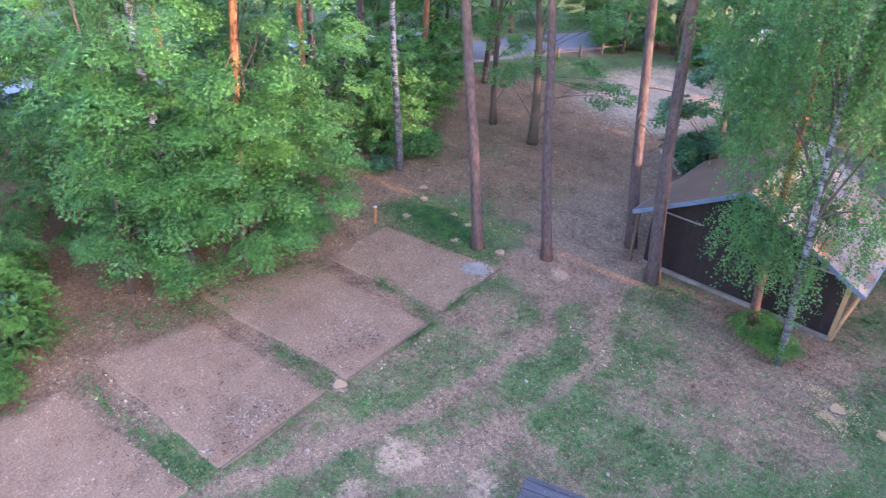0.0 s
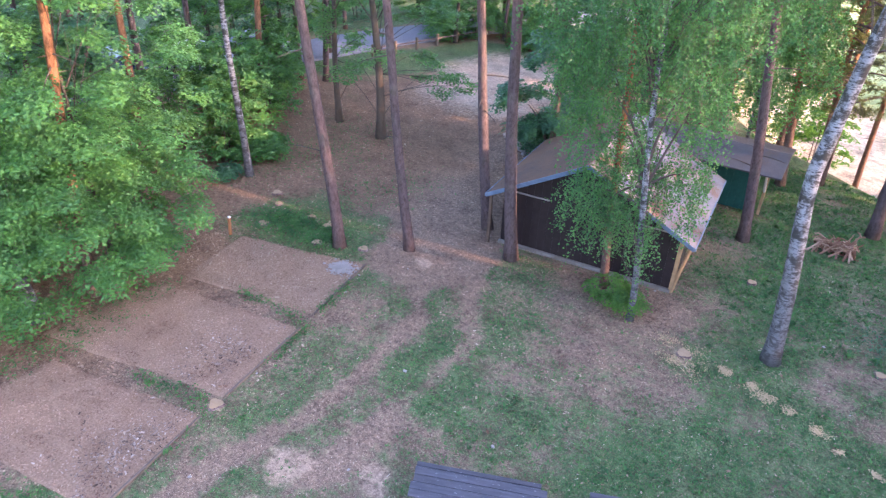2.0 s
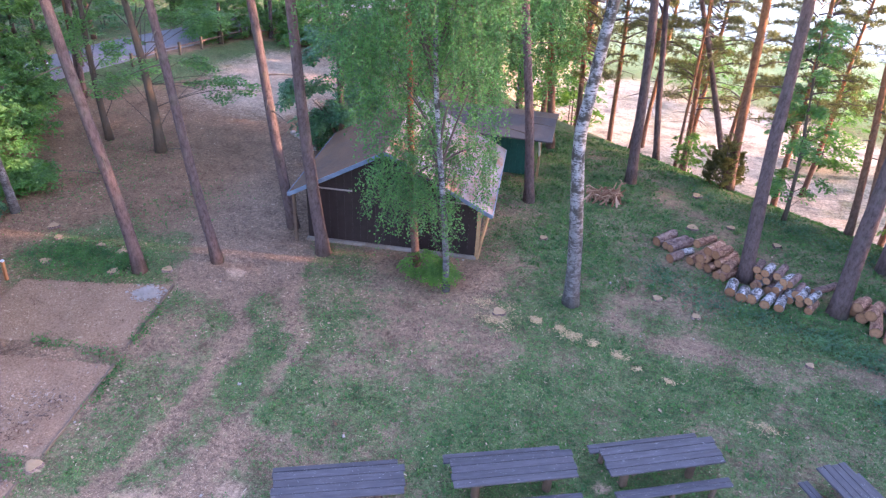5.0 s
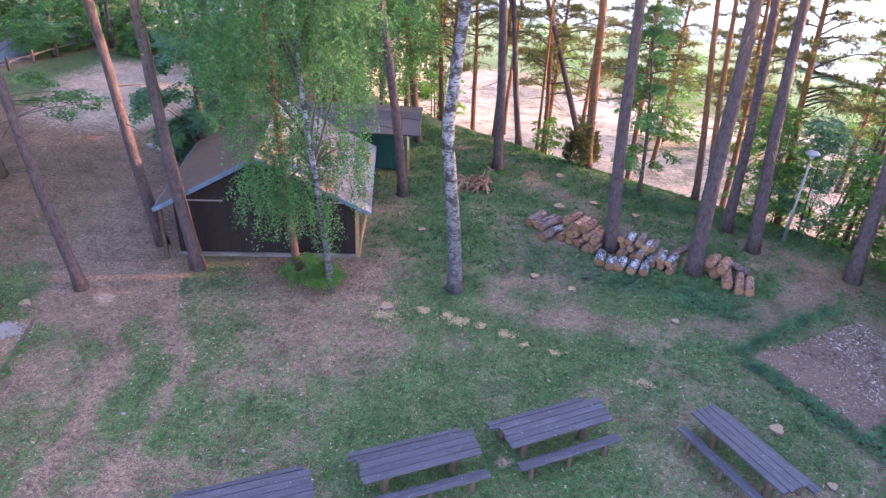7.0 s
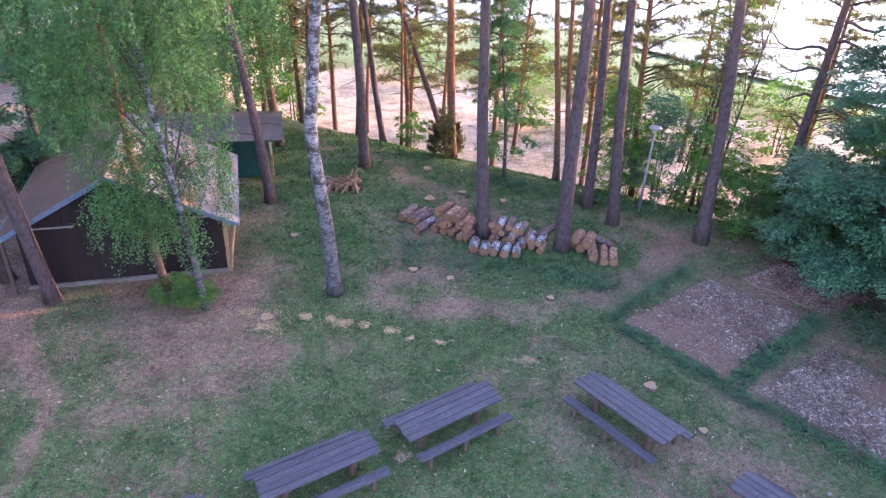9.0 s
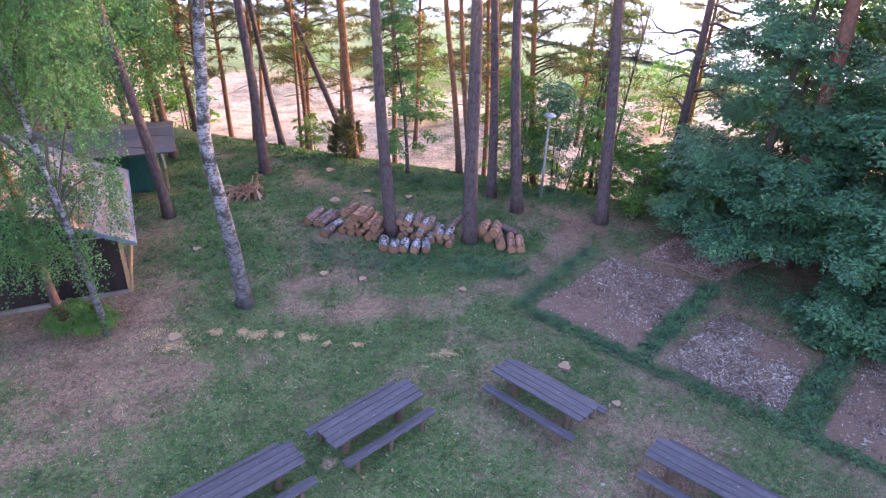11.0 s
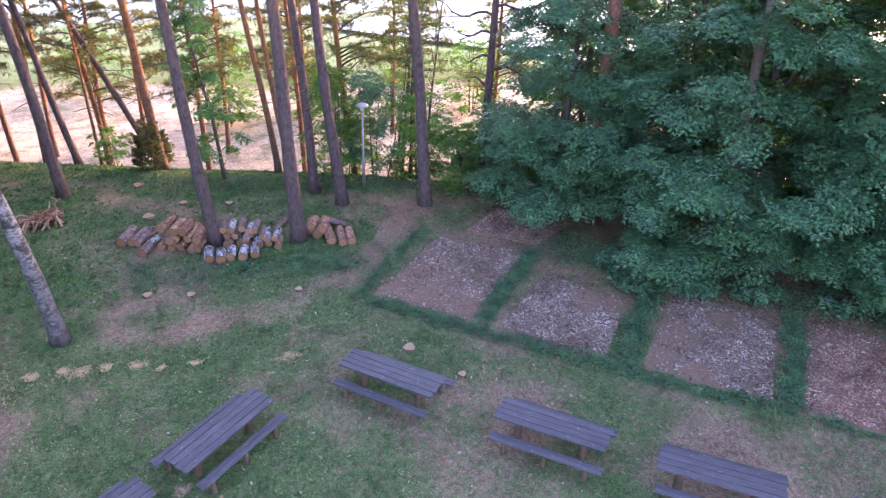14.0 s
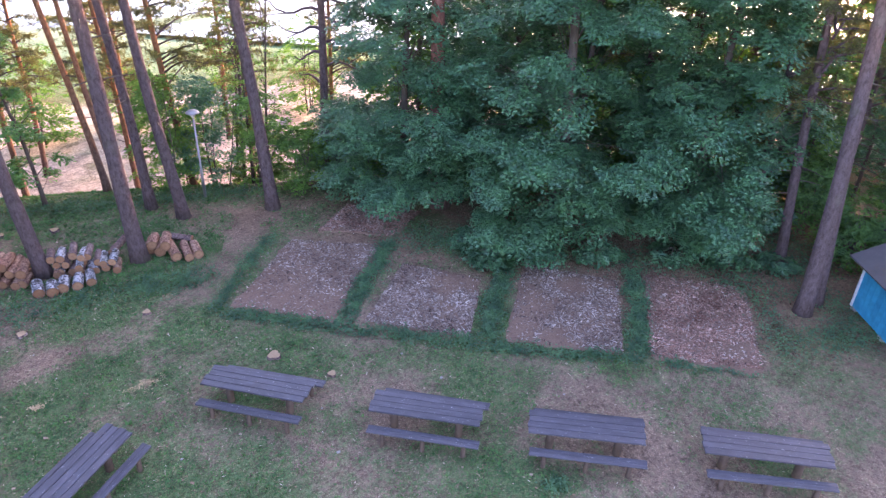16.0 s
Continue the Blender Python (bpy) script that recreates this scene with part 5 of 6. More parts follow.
# the wood behind: a few kinds, planted again and again, some unseen ones added to block sun
WOODS = [
    broadleaf("woodland_tree", "leafy woodland tree; some copies stand unseen to block the sun", "tree", (24.6, 14.0), 11, 0.3, [(0, 0, 3.0, 2.2, 2.2, 1.4), (0.3, 0, 5.6, 2.6, 2.5, 1.7), (0, 0.3, 8.4, 2.5, 2.5, 1.7), (0.1, 0, 10.6, 1.8, 1.8, 1.1)], 130, 60, 0.23, MAPLE, spray_r=0.9, group="woodland trees"),
    broadleaf("woodland_tree", "leafy woodland tree; some copies stand unseen to block the sun", "tree", (27.0, 8.0), 12, 0.34, [(0.4, 0, 2.4, 2.0, 2.0, 1.3), (-0.3, 0.2, 5.2, 2.4, 2.4, 1.6), (0.2, 0, 8.6, 2.8, 2.6, 1.8), (0, 0, 11.4, 2.0, 2.0, 1.3)], 130, 60, 0.23, SHRUB, spray_r=0.9, group="woodland trees"),
]
# those with y below 0 or above 23 stand unseen, added to block sun
SPOTS_R = [(21.5, 17.0), (20.5, 21.0), (24.5, 18.5), (27.5, 12.5), (28.5, 14.5), (30.0, 10.0), (29.0, 5.5), (25.0, 0.5), (28.0, 0.5), (32.0, 14.0), (33.0, 7.0), (27.5, 18.5), (30.5, 1.5), (26.5, -3.5), (31.0, -3.0), (23.5, -3.5), (34.5, 11.0), (36.0, 3.0), (35.0, 17.0), (37.5, 8.0), (28.0, -8.0), (33.0, -8.0), (37.0, -3.0), (31.0, 27.0), (34.5, 31.0), (36.0, 24.0), (24.5, 26.5), (25.8, 6.6), (24.0, 15.2)]
# the last twelve stand hidden, added to stop sun patches on the clearing
SPOTS_R += [(22.0, 13.6), (23.4, 10.6), (25.8, 10.8), (24.4, 12.4), (26.4, 15.6), (22.4, 16.0), (29.6, 13.0), (27.0, 13.8), (24.8, 9.0), (26.2, 8.2), (30.5, 8.0), (31.5, 12.0), (26.0, 19.5), (22.6, 19.6), (29.8, 16.6), (31.0, 21.6), (34.0, 23.4), (37.5, 24.4), (41.0, 26.0), (36.5, 27.4), (40.0, 29.5), (35.0, 6.0), (38.0, 7.4), (41.0, 8.3), (34.5, 3.6), (38.5, 4.2), (42.5, 6.0)]
SPOTS_L = [(-25.5, 14.0), (-28.0, 9.0), (-29.5, 14.5), (-27.0, 1.5), (-24.5, -2.5), (-20.5, -3.5), (-30.0, 4.5), (-27.0, 24.0), (-30.0, 27.5), (-21.5, 44.0), (-26.0, 45.0), (-17.5, 46.0), (-13.0, 42.0), (-36.5, 16.0), (-37.5, 27.0), (-38.0, 8.0), (-36.0, 38.0), (-33.0, 44.0), (-9.5, 40.0), (-10.0, 31.0), (-8.5, 33.5), (-5.5, 45.0), (-38.0, 0.0), (-18.0, -6.0), (-31.0, -4.0), (-40, 30), (-42, 36), (-38, 46), (-33, 51), (-27, 53), (-44, 42), (-39, 22)]
for i, (bx, by) in enumerate(SPOTS_R + SPOTS_L):
    s = RNG.uniform(0.75, 1.0) * (1.2 if bx > 22 and by > 22 else 0.58 if bx > 24.5 and -1 < by < 21 and not (bx > 33 and by < 9) else 1.0)
    copy_thing(WOODS[i % 2], pose(bx, by, gz(bx, by) - 0.05, 0, 0, RNG.uniform(0, 360)) @ Matrix.Diagonal((s, s, s, 1)))


# ---- chip pads on the left, chip beds on the right ----
def patch(quad, n=34, rise=0.035, rag=0.10, seed=1):
    """A low ragged mound over a four-cornered plot."""
    q = np.array(quad, float)
    u, v = np.meshgrid(np.linspace(0, 1, n), np.linspace(0, 1, n))
    p = (1 - u)[..., None] * ((1 - v)[..., None] * q[0] + v[..., None] * q[3]) + u[..., None] * ((1 - v)[..., None] * q[1] + v[..., None] * q[2])
    rim = np.minimum(np.minimum(u, 1 - u), np.minimum(v, 1 - v)) * 3.0
    wob = rag * np.stack((fbm(p[..., 0], p[..., 1], 0.7, seed), fbm(p[..., 0], p[..., 1], 0.7, seed + 7)), -1) - rag / 2
    p = p + wob * (2.0 * np.exp(-rim * 3))[..., None]
    z = height(p[..., 0], p[..., 1]) + rise * smooth(0.0, 0.12, rim) + 0.03 * (fbm(p[..., 0], p[..., 1], 0.5, seed + 3) - 0.4) * smooth(0.05, 0.3, rim) - 0.012 * (rim < 0.01)
    i = np.arange((n - 1) * (n - 1))
    k = (i // (n - 1)) * n + i % (n - 1)
    return Geo().add(np.concatenate((p, z[..., None]), -1).reshape(-1, 3), np.stack((k, k + 1, k + n + 1, k + n), 1))


def scatter_in(quad, count):
    q = np.array(quad, float)
    u, v = RNG.uniform(0.015, 0.985, (2, count, 1))
    return (1 - u) * ((1 - v) * q[0] + v * q[3]) + u * ((1 - v) * q[1] + v * q[2])


def chips(xy, size, lift=0.03, long=2.2):
    """Flat splinters lying every way."""
    n = len(xy)
    z = height(xy[:, 0], xy[:, 1]) + lift + RNG.uniform(0, 0.025, n)
    p = np.column_stack((xy, z))
    nrm = np.array([0, 0, 1.0]) + RNG.normal(scale=0.32, size=(n, 3))
    nrm /= np.linalg.norm(nrm, axis=1)[:, None]
    t = np.cross(nrm, RNG.normal(size=(n, 3)))
    t /= np.linalg.norm(t, axis=1)[:, None]
    b = np.cross(nrm, t)
    s = (size * RNG.lognormal(0, 0.4, n))[:, None]
    return np.stack((p - t * s * long / 2 - b * s * 0.4, p + t * s * long / 2 - b * s * 0.5, p + t * s * long * 0.45 + b * s * 0.5, p - t * s * long / 2 + b * s * 0.4), 1)


PADS = [
    ("brown leaf-strewn pad with a heap of ash", [(-11.5, 11.68), (-12.14, 14.60), (-16.4, 13.35), (-15.9, 10.6)]),
    ("brown chip-covered pad edged with timber", [(-10.78, 8.0), (-11.34, 11.04), (-16.1, 10.0), (-16.4, 6.55)]),
    ("pale brown chip-covered pad edged with timber", [(-10.15, 4.35), (-10.73, 7.32), (-15.2, 6.25), (-15.3, 3.4)]),
    ("brown chip-covered pad at the clearing's side", [(-9.2, 0.3), (-10.0, 3.75), (-14.6, 2.5), (-14.4, -1.0)]),
]
BEDS = [
    ("grey chip bed with a bare sandy corner", [(9.57, 13.20), (7.85, 15.95), (11.5, 18.1), (13.6, 15.7)]),
    ("grey wood-chip bed framed by green weeds", [(12.0, 9.97), (10.2, 12.6), (13.3, 14.3), (14.6, 11.9)]),
    ("grey wood-chip bed framed by green weeds", [(14.65, 6.58), (12.61, 9.30), (16.4, 11.6), (17.8, 8.8)]),
    ("reddish wood-chip bed beside a large pine", [(16.88, 3.56), (15.06, 6.04), (18.8, 8.6), (20.6, 5.8)]),
    ("reddish chips strewn under the maples", [(14.3, 15.9), (12.6, 18.0), (14.6, 19.0), (16.4, 16.6)]),
]
for i, (label, q) in enumerate(PADS):
    pad = thing("chip_pad", label, "chip pad", "pads in a row")
    part("pad_soil", patch(q, seed=i + 1, rise=0.05), PAD_SOIL, pad, smooth=True)
    part("chip_cover", Geo().quads(chips(scatter_in(q, 13000), 0.0125, 0.05, 2.4)), LITTER if i == 0 else CHIP_BROWN, pad, "brown bark chips and dry leaves", kind="stuff")
    if i:
        xy = scatter_in(q, 5000)
        xy = xy[RNG.random(len(xy)) < smooth(0.42, 0.7, fbm(xy[:, 0], xy[:, 1], 1.3, 80 + i)) * smooth(-13.4, -11.4, xy[:, 0] + 0.2 * xy[:, 1] - 1.5)]
        part("pale_chip_cover", Geo().quads(chips(xy, 0.018, 0.056, 2.4)), CHIP_GREY, pad, "pale pinkish chips worn bare towards the front", kind="stuff")
for i, (label, q) in enumerate(BEDS):
    bed = thing("chip_bed", label, "chip bed", "beds in a row")
    part("bed_soil", patch(q, seed=i + 11, rise=0.045, rag=0.2), BED_SOIL, bed, smooth=True)
    if i == 0:
        xy = scatter_in(q, 12000)
        keep = (xy[:, 0] + 0.4 * xy[:, 1] > 16.6 + RNG.normal(scale=0.9, size=len(xy)))
        keep |= RNG.random(len(xy)) < 0.25
        xy = xy[keep]
    else:
        xy = scatter_in(q, 16000)
        xy = xy[RNG.random(len(xy)) < smooth(0.3, 0.62, fbm(xy[:, 0], xy[:, 1], 0.9, 50 + i)) + 0.06]
    part("chip_cover", Geo().quads(chips(xy, 0.0175, 0.045, 2.8)), CHIP_RED if i >= 3 else CHIP_GREY, bed, "weathered wood chips", kind="stuff")
    if i >= 3:
        xy = scatter_in(q, 2400)
        part("pale_chip_cover", Geo().quads(chips(xy, 0.019, 0.055, 2.8)), CHIP_GREY, bed, "pale wood chips among the reddish ones", kind="stuff")

# timber edging along the pads
for (x0, y0), (x1, y1) in (((-11.47, 11.70), (-12.11, 14.58)), ((-10.74, 8.04), (-11.30, 11.0)), ((-10.11, 4.4), (-10.69, 7.28))):
    ln = math.hypot(x1 - x0, y1 - y0)
    e = part("edging_board", Geo().box((ln, 0.06, 0.16), bevel=0.012), EDGE_WOOD)
    e.matrix_basis = pose((x0 + x1) / 2, (y0 + y1) / 2, gz((x0 + x1) / 2, (y0 + y1) / 2) - 0.015, 0, 0, math.degrees(math.atan2(y1 - y0, x1 - x0)))
    tagged(e, "weathered timber board edging a chip pad", "edging board", "pad edging")

# heap of ash on the first pad
g = Geo()
xy = np.array([-12.5, 13.88]) + RNG.normal(size=(700, 2)) * np.array([0.2, 0.16])
c4 = chips(xy, 0.04, 0.06, 1.4)
c4[:, :, 2] += (0.10 * np.exp(-((xy[:, 0] + 12.5) ** 2 + (xy[:, 1] - 13.88) ** 2) / 0.07))[:, None]
tagged(part("ash_heap", g.quads(c4), ASH), "heap of pale grey ash and charred paper on a pad", "ash heap", kind="stuff")


# ---- picnic tables with their benches ----
def picnic_table(at):
    t = thing("picnic_table", "weathered grey-blue plank picnic table on log posts", "picnic table", "tables on the grass", at)
    for i in range(4):
        y = (i - 1.5) * 0.185
        b = part("board", Geo().box((2.62 + (0.03 if i % 2 else -0.02), 0.173, 0.045), bevel=0.006), TABLE_WOOD, t)
        b.matrix_basis = pose(0.012 * (i - 1.5), y, 0.735 + 0.003 * (i % 2), RNG.normal() * 0.4, 0, RNG.normal() * 0.15)
    for sx in (-0.78, 0.78):
        part("post", Geo().tube([(sx, 0, -0.2), (sx, 0, 0.2), (sx, 0, 0.63)], [0.10, 0.095, 0.09], 10), POST_WOOD, t, smooth=True)
        part("cross_beam", Geo().box((0.10, 0.66, 0.08), (sx, 0, 0.67), bevel=0.01), POST_WOOD, t)
    return t


def bench(at):
    t = thing("bench", "weathered plank bench on short posts beside a table", "bench", "benches at the tables", at)
    for i, y in enumerate((-0.062, 0.062)):
        part("seat_board", Geo().box((2.6, 0.118, 0.045), (0.01 * i, y, 0.435 + 0.002 * i), bevel=0.008), TABLE_WOOD, t)
    for sx in (-0.95, 0.0, 0.95):
        part("leg", Geo().tube([(sx, 0, -0.2), (sx, 0, 0.1), (sx, 0, 0.41)], [0.065, 0.06, 0.055], 8), POST_WOOD, t, smooth=True)
    return t


TABLES = [(-4.15, 8.91, 24.7), (-0.90, 10.44, 25.8), (2.05, 11.82, 27.8), (6.22, 11.66, -57.0), (8.65, 8.30, -54.2), (10.86, 5.34, -51.5), (13.30, 2.20, -52.7)]
first_table = first_bench = None
for x, y, a in TABLES:
    m = pose(x, y, gz(x, y), 0, 0, a) @ Matrix.Diagonal((1.06 if x > 13 else 1.0, 1, 1, 1))
    if first_table is None:
        first_table, first_bench = picnic_table(m), bench(m @ pose(0, -0.64, 0))
        copy_thing(first_bench, m @ pose(-0.08, 0.66, 0))
    else:
        copy_thing(first_table, m)
        for dy, dx in ((-0.64, 0.02), (0.66, -0.08 if a > 0 else 0.12)):
            copy_thing(first_bench, m @ pose(dx, dy, 0, 0, 0, RNG.normal() * 0.6))


# ---- the brown hut ----
HUT = Matrix(((0.990, -0.139, 0, -9.64), (0.139, 0.990, 0, 18.58), (0, 0, 1, 0), (0, 0, 0, 1)))
W, DEEP, EAVE, APEX, AX = 5.63, 4.6, 2.02, 3.52, 2.72
hut = thing("brown_hut", "dark brown boarded hut with a littered felt roof", "hut", at=HUT)


def gable(y, thick):
    g = Geo()
    ring = [(0, 0), (W, 0), (W, EAVE), (AX, APEX), (0, EAVE)]
    v = [(x, y, z) for x, z in ring] + [(x, y + thick, z) for x, z in ring]
    return g.add(v, [[0, 1, 2, 3, 4], [9, 8, 7, 6, 5]] + [[i, i + 5, (i + 1) % 5 + 5, (i + 1) % 5] for i in range(5)])


part("wall", gable(0.0, 0.12), HUT_BROWN, hut, "dark brown gable wall")
part("wall", gable(DEEP - 0.12, 0.12), HUT_BROWN, hut)
part("wall", Geo().box((0.12, DEEP - 0.24, EAVE), (0.06, DEEP / 2, EAVE / 2)), HUT_BROWN, hut)
part("wall", Geo().box((0.12, DEEP - 0.24, EAVE), (W - 0.06, DEEP / 2, EAVE / 2)), HUT_BROWN, hut)
for i in range(22):
    x = (i + 0.5) * W / 22
    top = EAVE + (APEX - EAVE) * (x / AX if x < AX else (W - x) / (W - AX)) - 0.06
    part("board", Geo().box((W / 22 - 0.005, 0.022, top - 0.16), (x, -0.012, 0.16 + (top - 0.16) / 2)), HUT_BROWN, hut)
for x0, x1 in ((0.35, 1.55), (4.55, 5.58)):
    part("batten", Geo().box((x1 - x0, 0.05, 0.045), ((x0 + x1) / 2, -0.055, 1.99), bevel=0.008), BATTEN_WOOD, hut, "pale horizontal batten")
part("sill", Geo().box((W + 0.1, 0.16, 0.15), (W / 2, -0.02, 0.03), bevel=0.02), CONCRETE, hut, "grey concrete sill")
OH, FR = 0.48, 0.42
for side, name_mat in ((-1, ROOF_LITTER), (1, ROOF_GREY)):
    wx = AX + OH if side < 0 else W - AX + OH
    slope = (APEX - EAVE) / (AX if side < 0 else W - AX)
    xe = -OH if side < 0 else W + OH
    ze = APEX + 0.06 - slope * wx
    n = 26
    xs, ys = np.linspace(AX, xe, n), np.linspace(-FR, DEEP + 0.35, n)
    gx, gy = np.meshgrid(xs, ys)
    zz = APEX + 0.06 - slope * np.abs(gx - AX) + 0.02 * (fbm(gx, gy, 0.8, 4) - 0.5)
    v = np.concatenate((np.stack((gx, gy, zz + 0.05), -1).reshape(-1, 3), np.stack((gx, gy, zz), -1).reshape(-1, 3)))
    i = np.arange((n - 1) * (n - 1))
    k = (i // (n - 1)) * n + i % (n - 1)
    f = np.stack((k, k + 1, k + n + 1, k + n), 1)
    rim = [j for j in range(n)] + [j * n + n - 1 for j in range(1, n)] + [n * n - 1 - j for j in range(1, n)] + [(n - 1 - j) * n for j in range(1, n - 1)]
    faces = f.tolist() + (f[:, ::-1] + n * n).tolist() + [[rim[j], rim[(j + 1) % len(rim)], rim[(j + 1) % len(rim)] + n * n, rim[j] + n * n] for j in range(len(rim))]
    part("roof", Geo().add(v, faces), name_mat, hut, "felt roof slope strewn with needles and leaves" if side < 0 else "pale grey felt roof slope with fallen leaves")
    ang = math.atan2(ze - APEX - 0.06, xe - AX)
    ln = math.hypot(xe - AX, ze - APEX - 0.06)
    part("fascia", Geo().box((ln, 0.03, 0.13), ((AX + xe) / 2, -FR - 0.018, (ze + APEX + 0.06) / 2 - 0.01), Matrix.Rotation(-ang, 3, "Y").to_4x4(), 0.006), HUT_TRIM, hut, "blue-grey fascia board")
    part("eave_board", Geo().box((0.03, DEEP + FR + 0.33, 0.12), (xe + side * 0.016, (DEEP - FR + 0.35) / 2, ze - 0.01), bevel=0.006), HUT_TRIM, hut)
part("brace", Geo().tube([(W + 0.10, -0.05, 0.05), (W + 0.22, -0.1, 0.9), (W + 0.36, -0.2, 1.72)], [0.055, 0.05, 0.05], 6), TAN_WOOD, hut, "tan timber brace under the eave")
part("brace", Geo().tube([(W + 0.08, 0.9, 0.05), (W + 0.25, 0.9, 0.9), (W + 0.38, 0.9, 1.72)], [0.05, 0.05, 0.05], 6), TAN_WOOD, hut)
part("corner_post", Geo().box((0.12, 0.12, 1.98), (W + 0.06, -0.01, 0.99), bevel=0.01), TAN_WOOD, hut, "tan corner post")
part("corner_post", Geo().box((0.10, 0.10, 1.95), (-0.35, -0.25, 0.975), bevel=0.01), POST_WOOD, hut)

# ---- the green shed behind it ----
shed = thing("green_shed", "green boarded shed with a low grey roof", "shed", at=pose(-8.3, 26.2, gz(-5, 26.5), 0, 0, 4))
part("wall", Geo().box((4.6, 0.1, 2.05), (2.3, 0.05, 1.02)), GREEN_PAINT, shed, "dark green front wall")
part("wall", Geo().box((0.1, 1.6, 2.05), (4.55, 0.9, 1.02)), GREEN_PAINT, shed)
part("wall", Geo().box((0.1, 1.6, 2.05), (0.05, 0.9, 1.02)), GREEN_PAINT, shed)
part("wall", Geo().box((4.6, 0.1, 2.05), (2.3, 1.75, 1.02)), GREEN_PAINT, shed)
for i in range(18):
    part("board", Geo().box((0.235, 0.02, 1.9), (0.13 + i * 0.2553, -0.012, 1.0)), GREEN_PAINT, shed)
for y0, z0, y1, z1 in ((-1.15, 1.98, 0.50, 2.32), (0.50, 2.32, 2.15, 1.98)):
    part("roof", Geo().box((5.9, math.hypot(y1 - y0, z1 - z0), 0.07), (2.55, (y0 + y1) / 2, (z0 + z1) / 2), Matrix.Rotation(math.atan2(z1 - z0, y1 - y0), 3, "X").to_4x4(), 0.01), ROOF_DARK, shed, "grey felt roof slope")
for x in (0.2, 5.0):
    part("brace", Geo().tube([(x, 0.0, 0.9), (x, -0.5, 1.5), (x, -0.95, 1.98)], [0.045] * 3, 5), WHITE_PAINT, shed, "pale diagonal roof brace")
    part("post", Geo().box((0.1, 0.1, 2.0), (x, 0.0, 1.0), bevel=0.01), TAN_WOOD, shed)

# ---- the blue shed at the wood's edge ----
ang = math.degrees(math.atan2(-0.72, -0.69))
blue = thing("blue_shed", "bright blue boarded shed with white corner trim", "shed", at=pose(21.99, 3.05, gz(22, 3), 0, 0, ang))
part("wall", Geo().box((3.2, 0.1, 1.66), (1.6, 0.05, 0.93)), BLUE_PAINT, blue, "bright blue front wall")
part("wall", Geo().box((0.1, 2.4, 1.66), (0.05, 1.3, 0.93)), BLUE_PAINT, blue)
part("wall", Geo().box((0.1, 2.4, 1.66), (3.15, 1.3, 0.93)), BLUE_PAINT, blue)
part("wall", Geo().box((3.2, 0.1, 1.66), (1.6, 2.55, 0.93)), BLUE_PAINT, blue)
for i in range(14):
    part("board", Geo().box((0.21, 0.02, 1.6), (0.15 + i * 0.225, -0.012, 0.93)), BLUE_PAINT, blue)
part("corner_trim", Geo().box((0.09, 0.05, 1.62), (0.03, -0.035, 0.93), bevel=0.006), WHITE_PAINT, blue, "white corner trim")
for y0, z0, y1, z1 in ((-0.4, 1.70, 1.3, 2.45), (1.3, 2.45, 3.0, 1.70)):
    part("roof", Geo().box((3.9, math.hypot(y1 - y0, z1 - z0), 0.07), (1.6, (y0 + y1) / 2, (z0 + z1) / 2), Matrix.Rotation(math.atan2(z1 - z0, y1 - y0), 3, "X").to_4x4(), 0.01), ROOF_DARK, blue, "grey felt roof slope")
for x, y in ((0.1, 0.1), (3.1, 0.1), (0.1, 2.5), (3.1, 2.5), (1.6, 0.1)):
    part("foundation_stone", Geo().box((0.26, 0.24, 0.2), (x, y, 0.05), bevel=0.05), STONE, blue)


# ---- logs ----
def log(at, length, r, bark, label, group):
    t = thing("log", label, "log", group, at)
    pts = [(0, 0, 0), (length * 0.33, 0.01, 0), (length * 0.66, -0.008, 0), (length, 0, 0)]
    part("bark", Geo().tube(pts, [r * 1.03, r, r * 0.98, r * 0.95], 14, False, 0.02), bark, t, smooth=True)
    for x, s in ((0.004, -1), (length - 0.004, 1)):
        th = np.arange(14) * 2 * math.pi / 14
        rr = r * (0.99 if s < 0 else 0.93)
        v = np.column_stack((np.full(14, x), rr * np.cos(th), rr * np.sin(th)))
        v = np.vstack((v, [[x - s * 0.004 + s * 0.01, 0, 0]]))
        part("cut_end", Geo().add(v, [[i, (i + 1) % 14, 14] if s > 0 else [(i + 1) % 14, i, 14] for i in range(14)]), LOG_END, t, "pale sawn end")
    return t


def pile(x0, y0, dx, dy, yaw, rows, r, length, barks, label, group):
    """Logs side by side along (dx, dy), stacked in rows; the sawn ends look along yaw + 180."""
    n = math.hypot(dx, dy)
    ux, uy = dx / n, dy / n
    for k, count in enumerate(rows):
        for i in range(count):
            s = (i + 0.5 * (k % 2) + 0.25 * k) * r * 2.06
            rr = r * RNG.uniform(0.88, 1.06)
            x, y = x0 + ux * s + RNG.normal() * 0.05, y0 + uy * s + RNG.normal() * 0.10 + 0.08 * k
            b = barks[int(RNG.integers(0, len(barks)))]
            lb = label if b is not BIRCH_LOG else "sawn white birch log on the grass"
            log(pose(x, y, gz(x, y) + rr + k * r * 1.74, RNG.uniform(0, 360), RNG.normal() * 1.5, yaw + RNG.normal() * 4), length * RNG.uniform(0.78, 1.02), rr, b, lb, group)


RNG_TREES, RNG = RNG, np.random.default_rng(41)
pile(1.62, 22.50, 0.55, -0.42, 50, [3], 0.16, 1.1, [LOG_BROWN], "brown-barked pine log lying on the grass", "log row")
log(pose(2.1, 21.5, gz(2.1, 21.5) + 0.16, 0, 0, 52), 0.6, 0.16, LOG_BROWN, "short brown-barked log before the row", "log row")
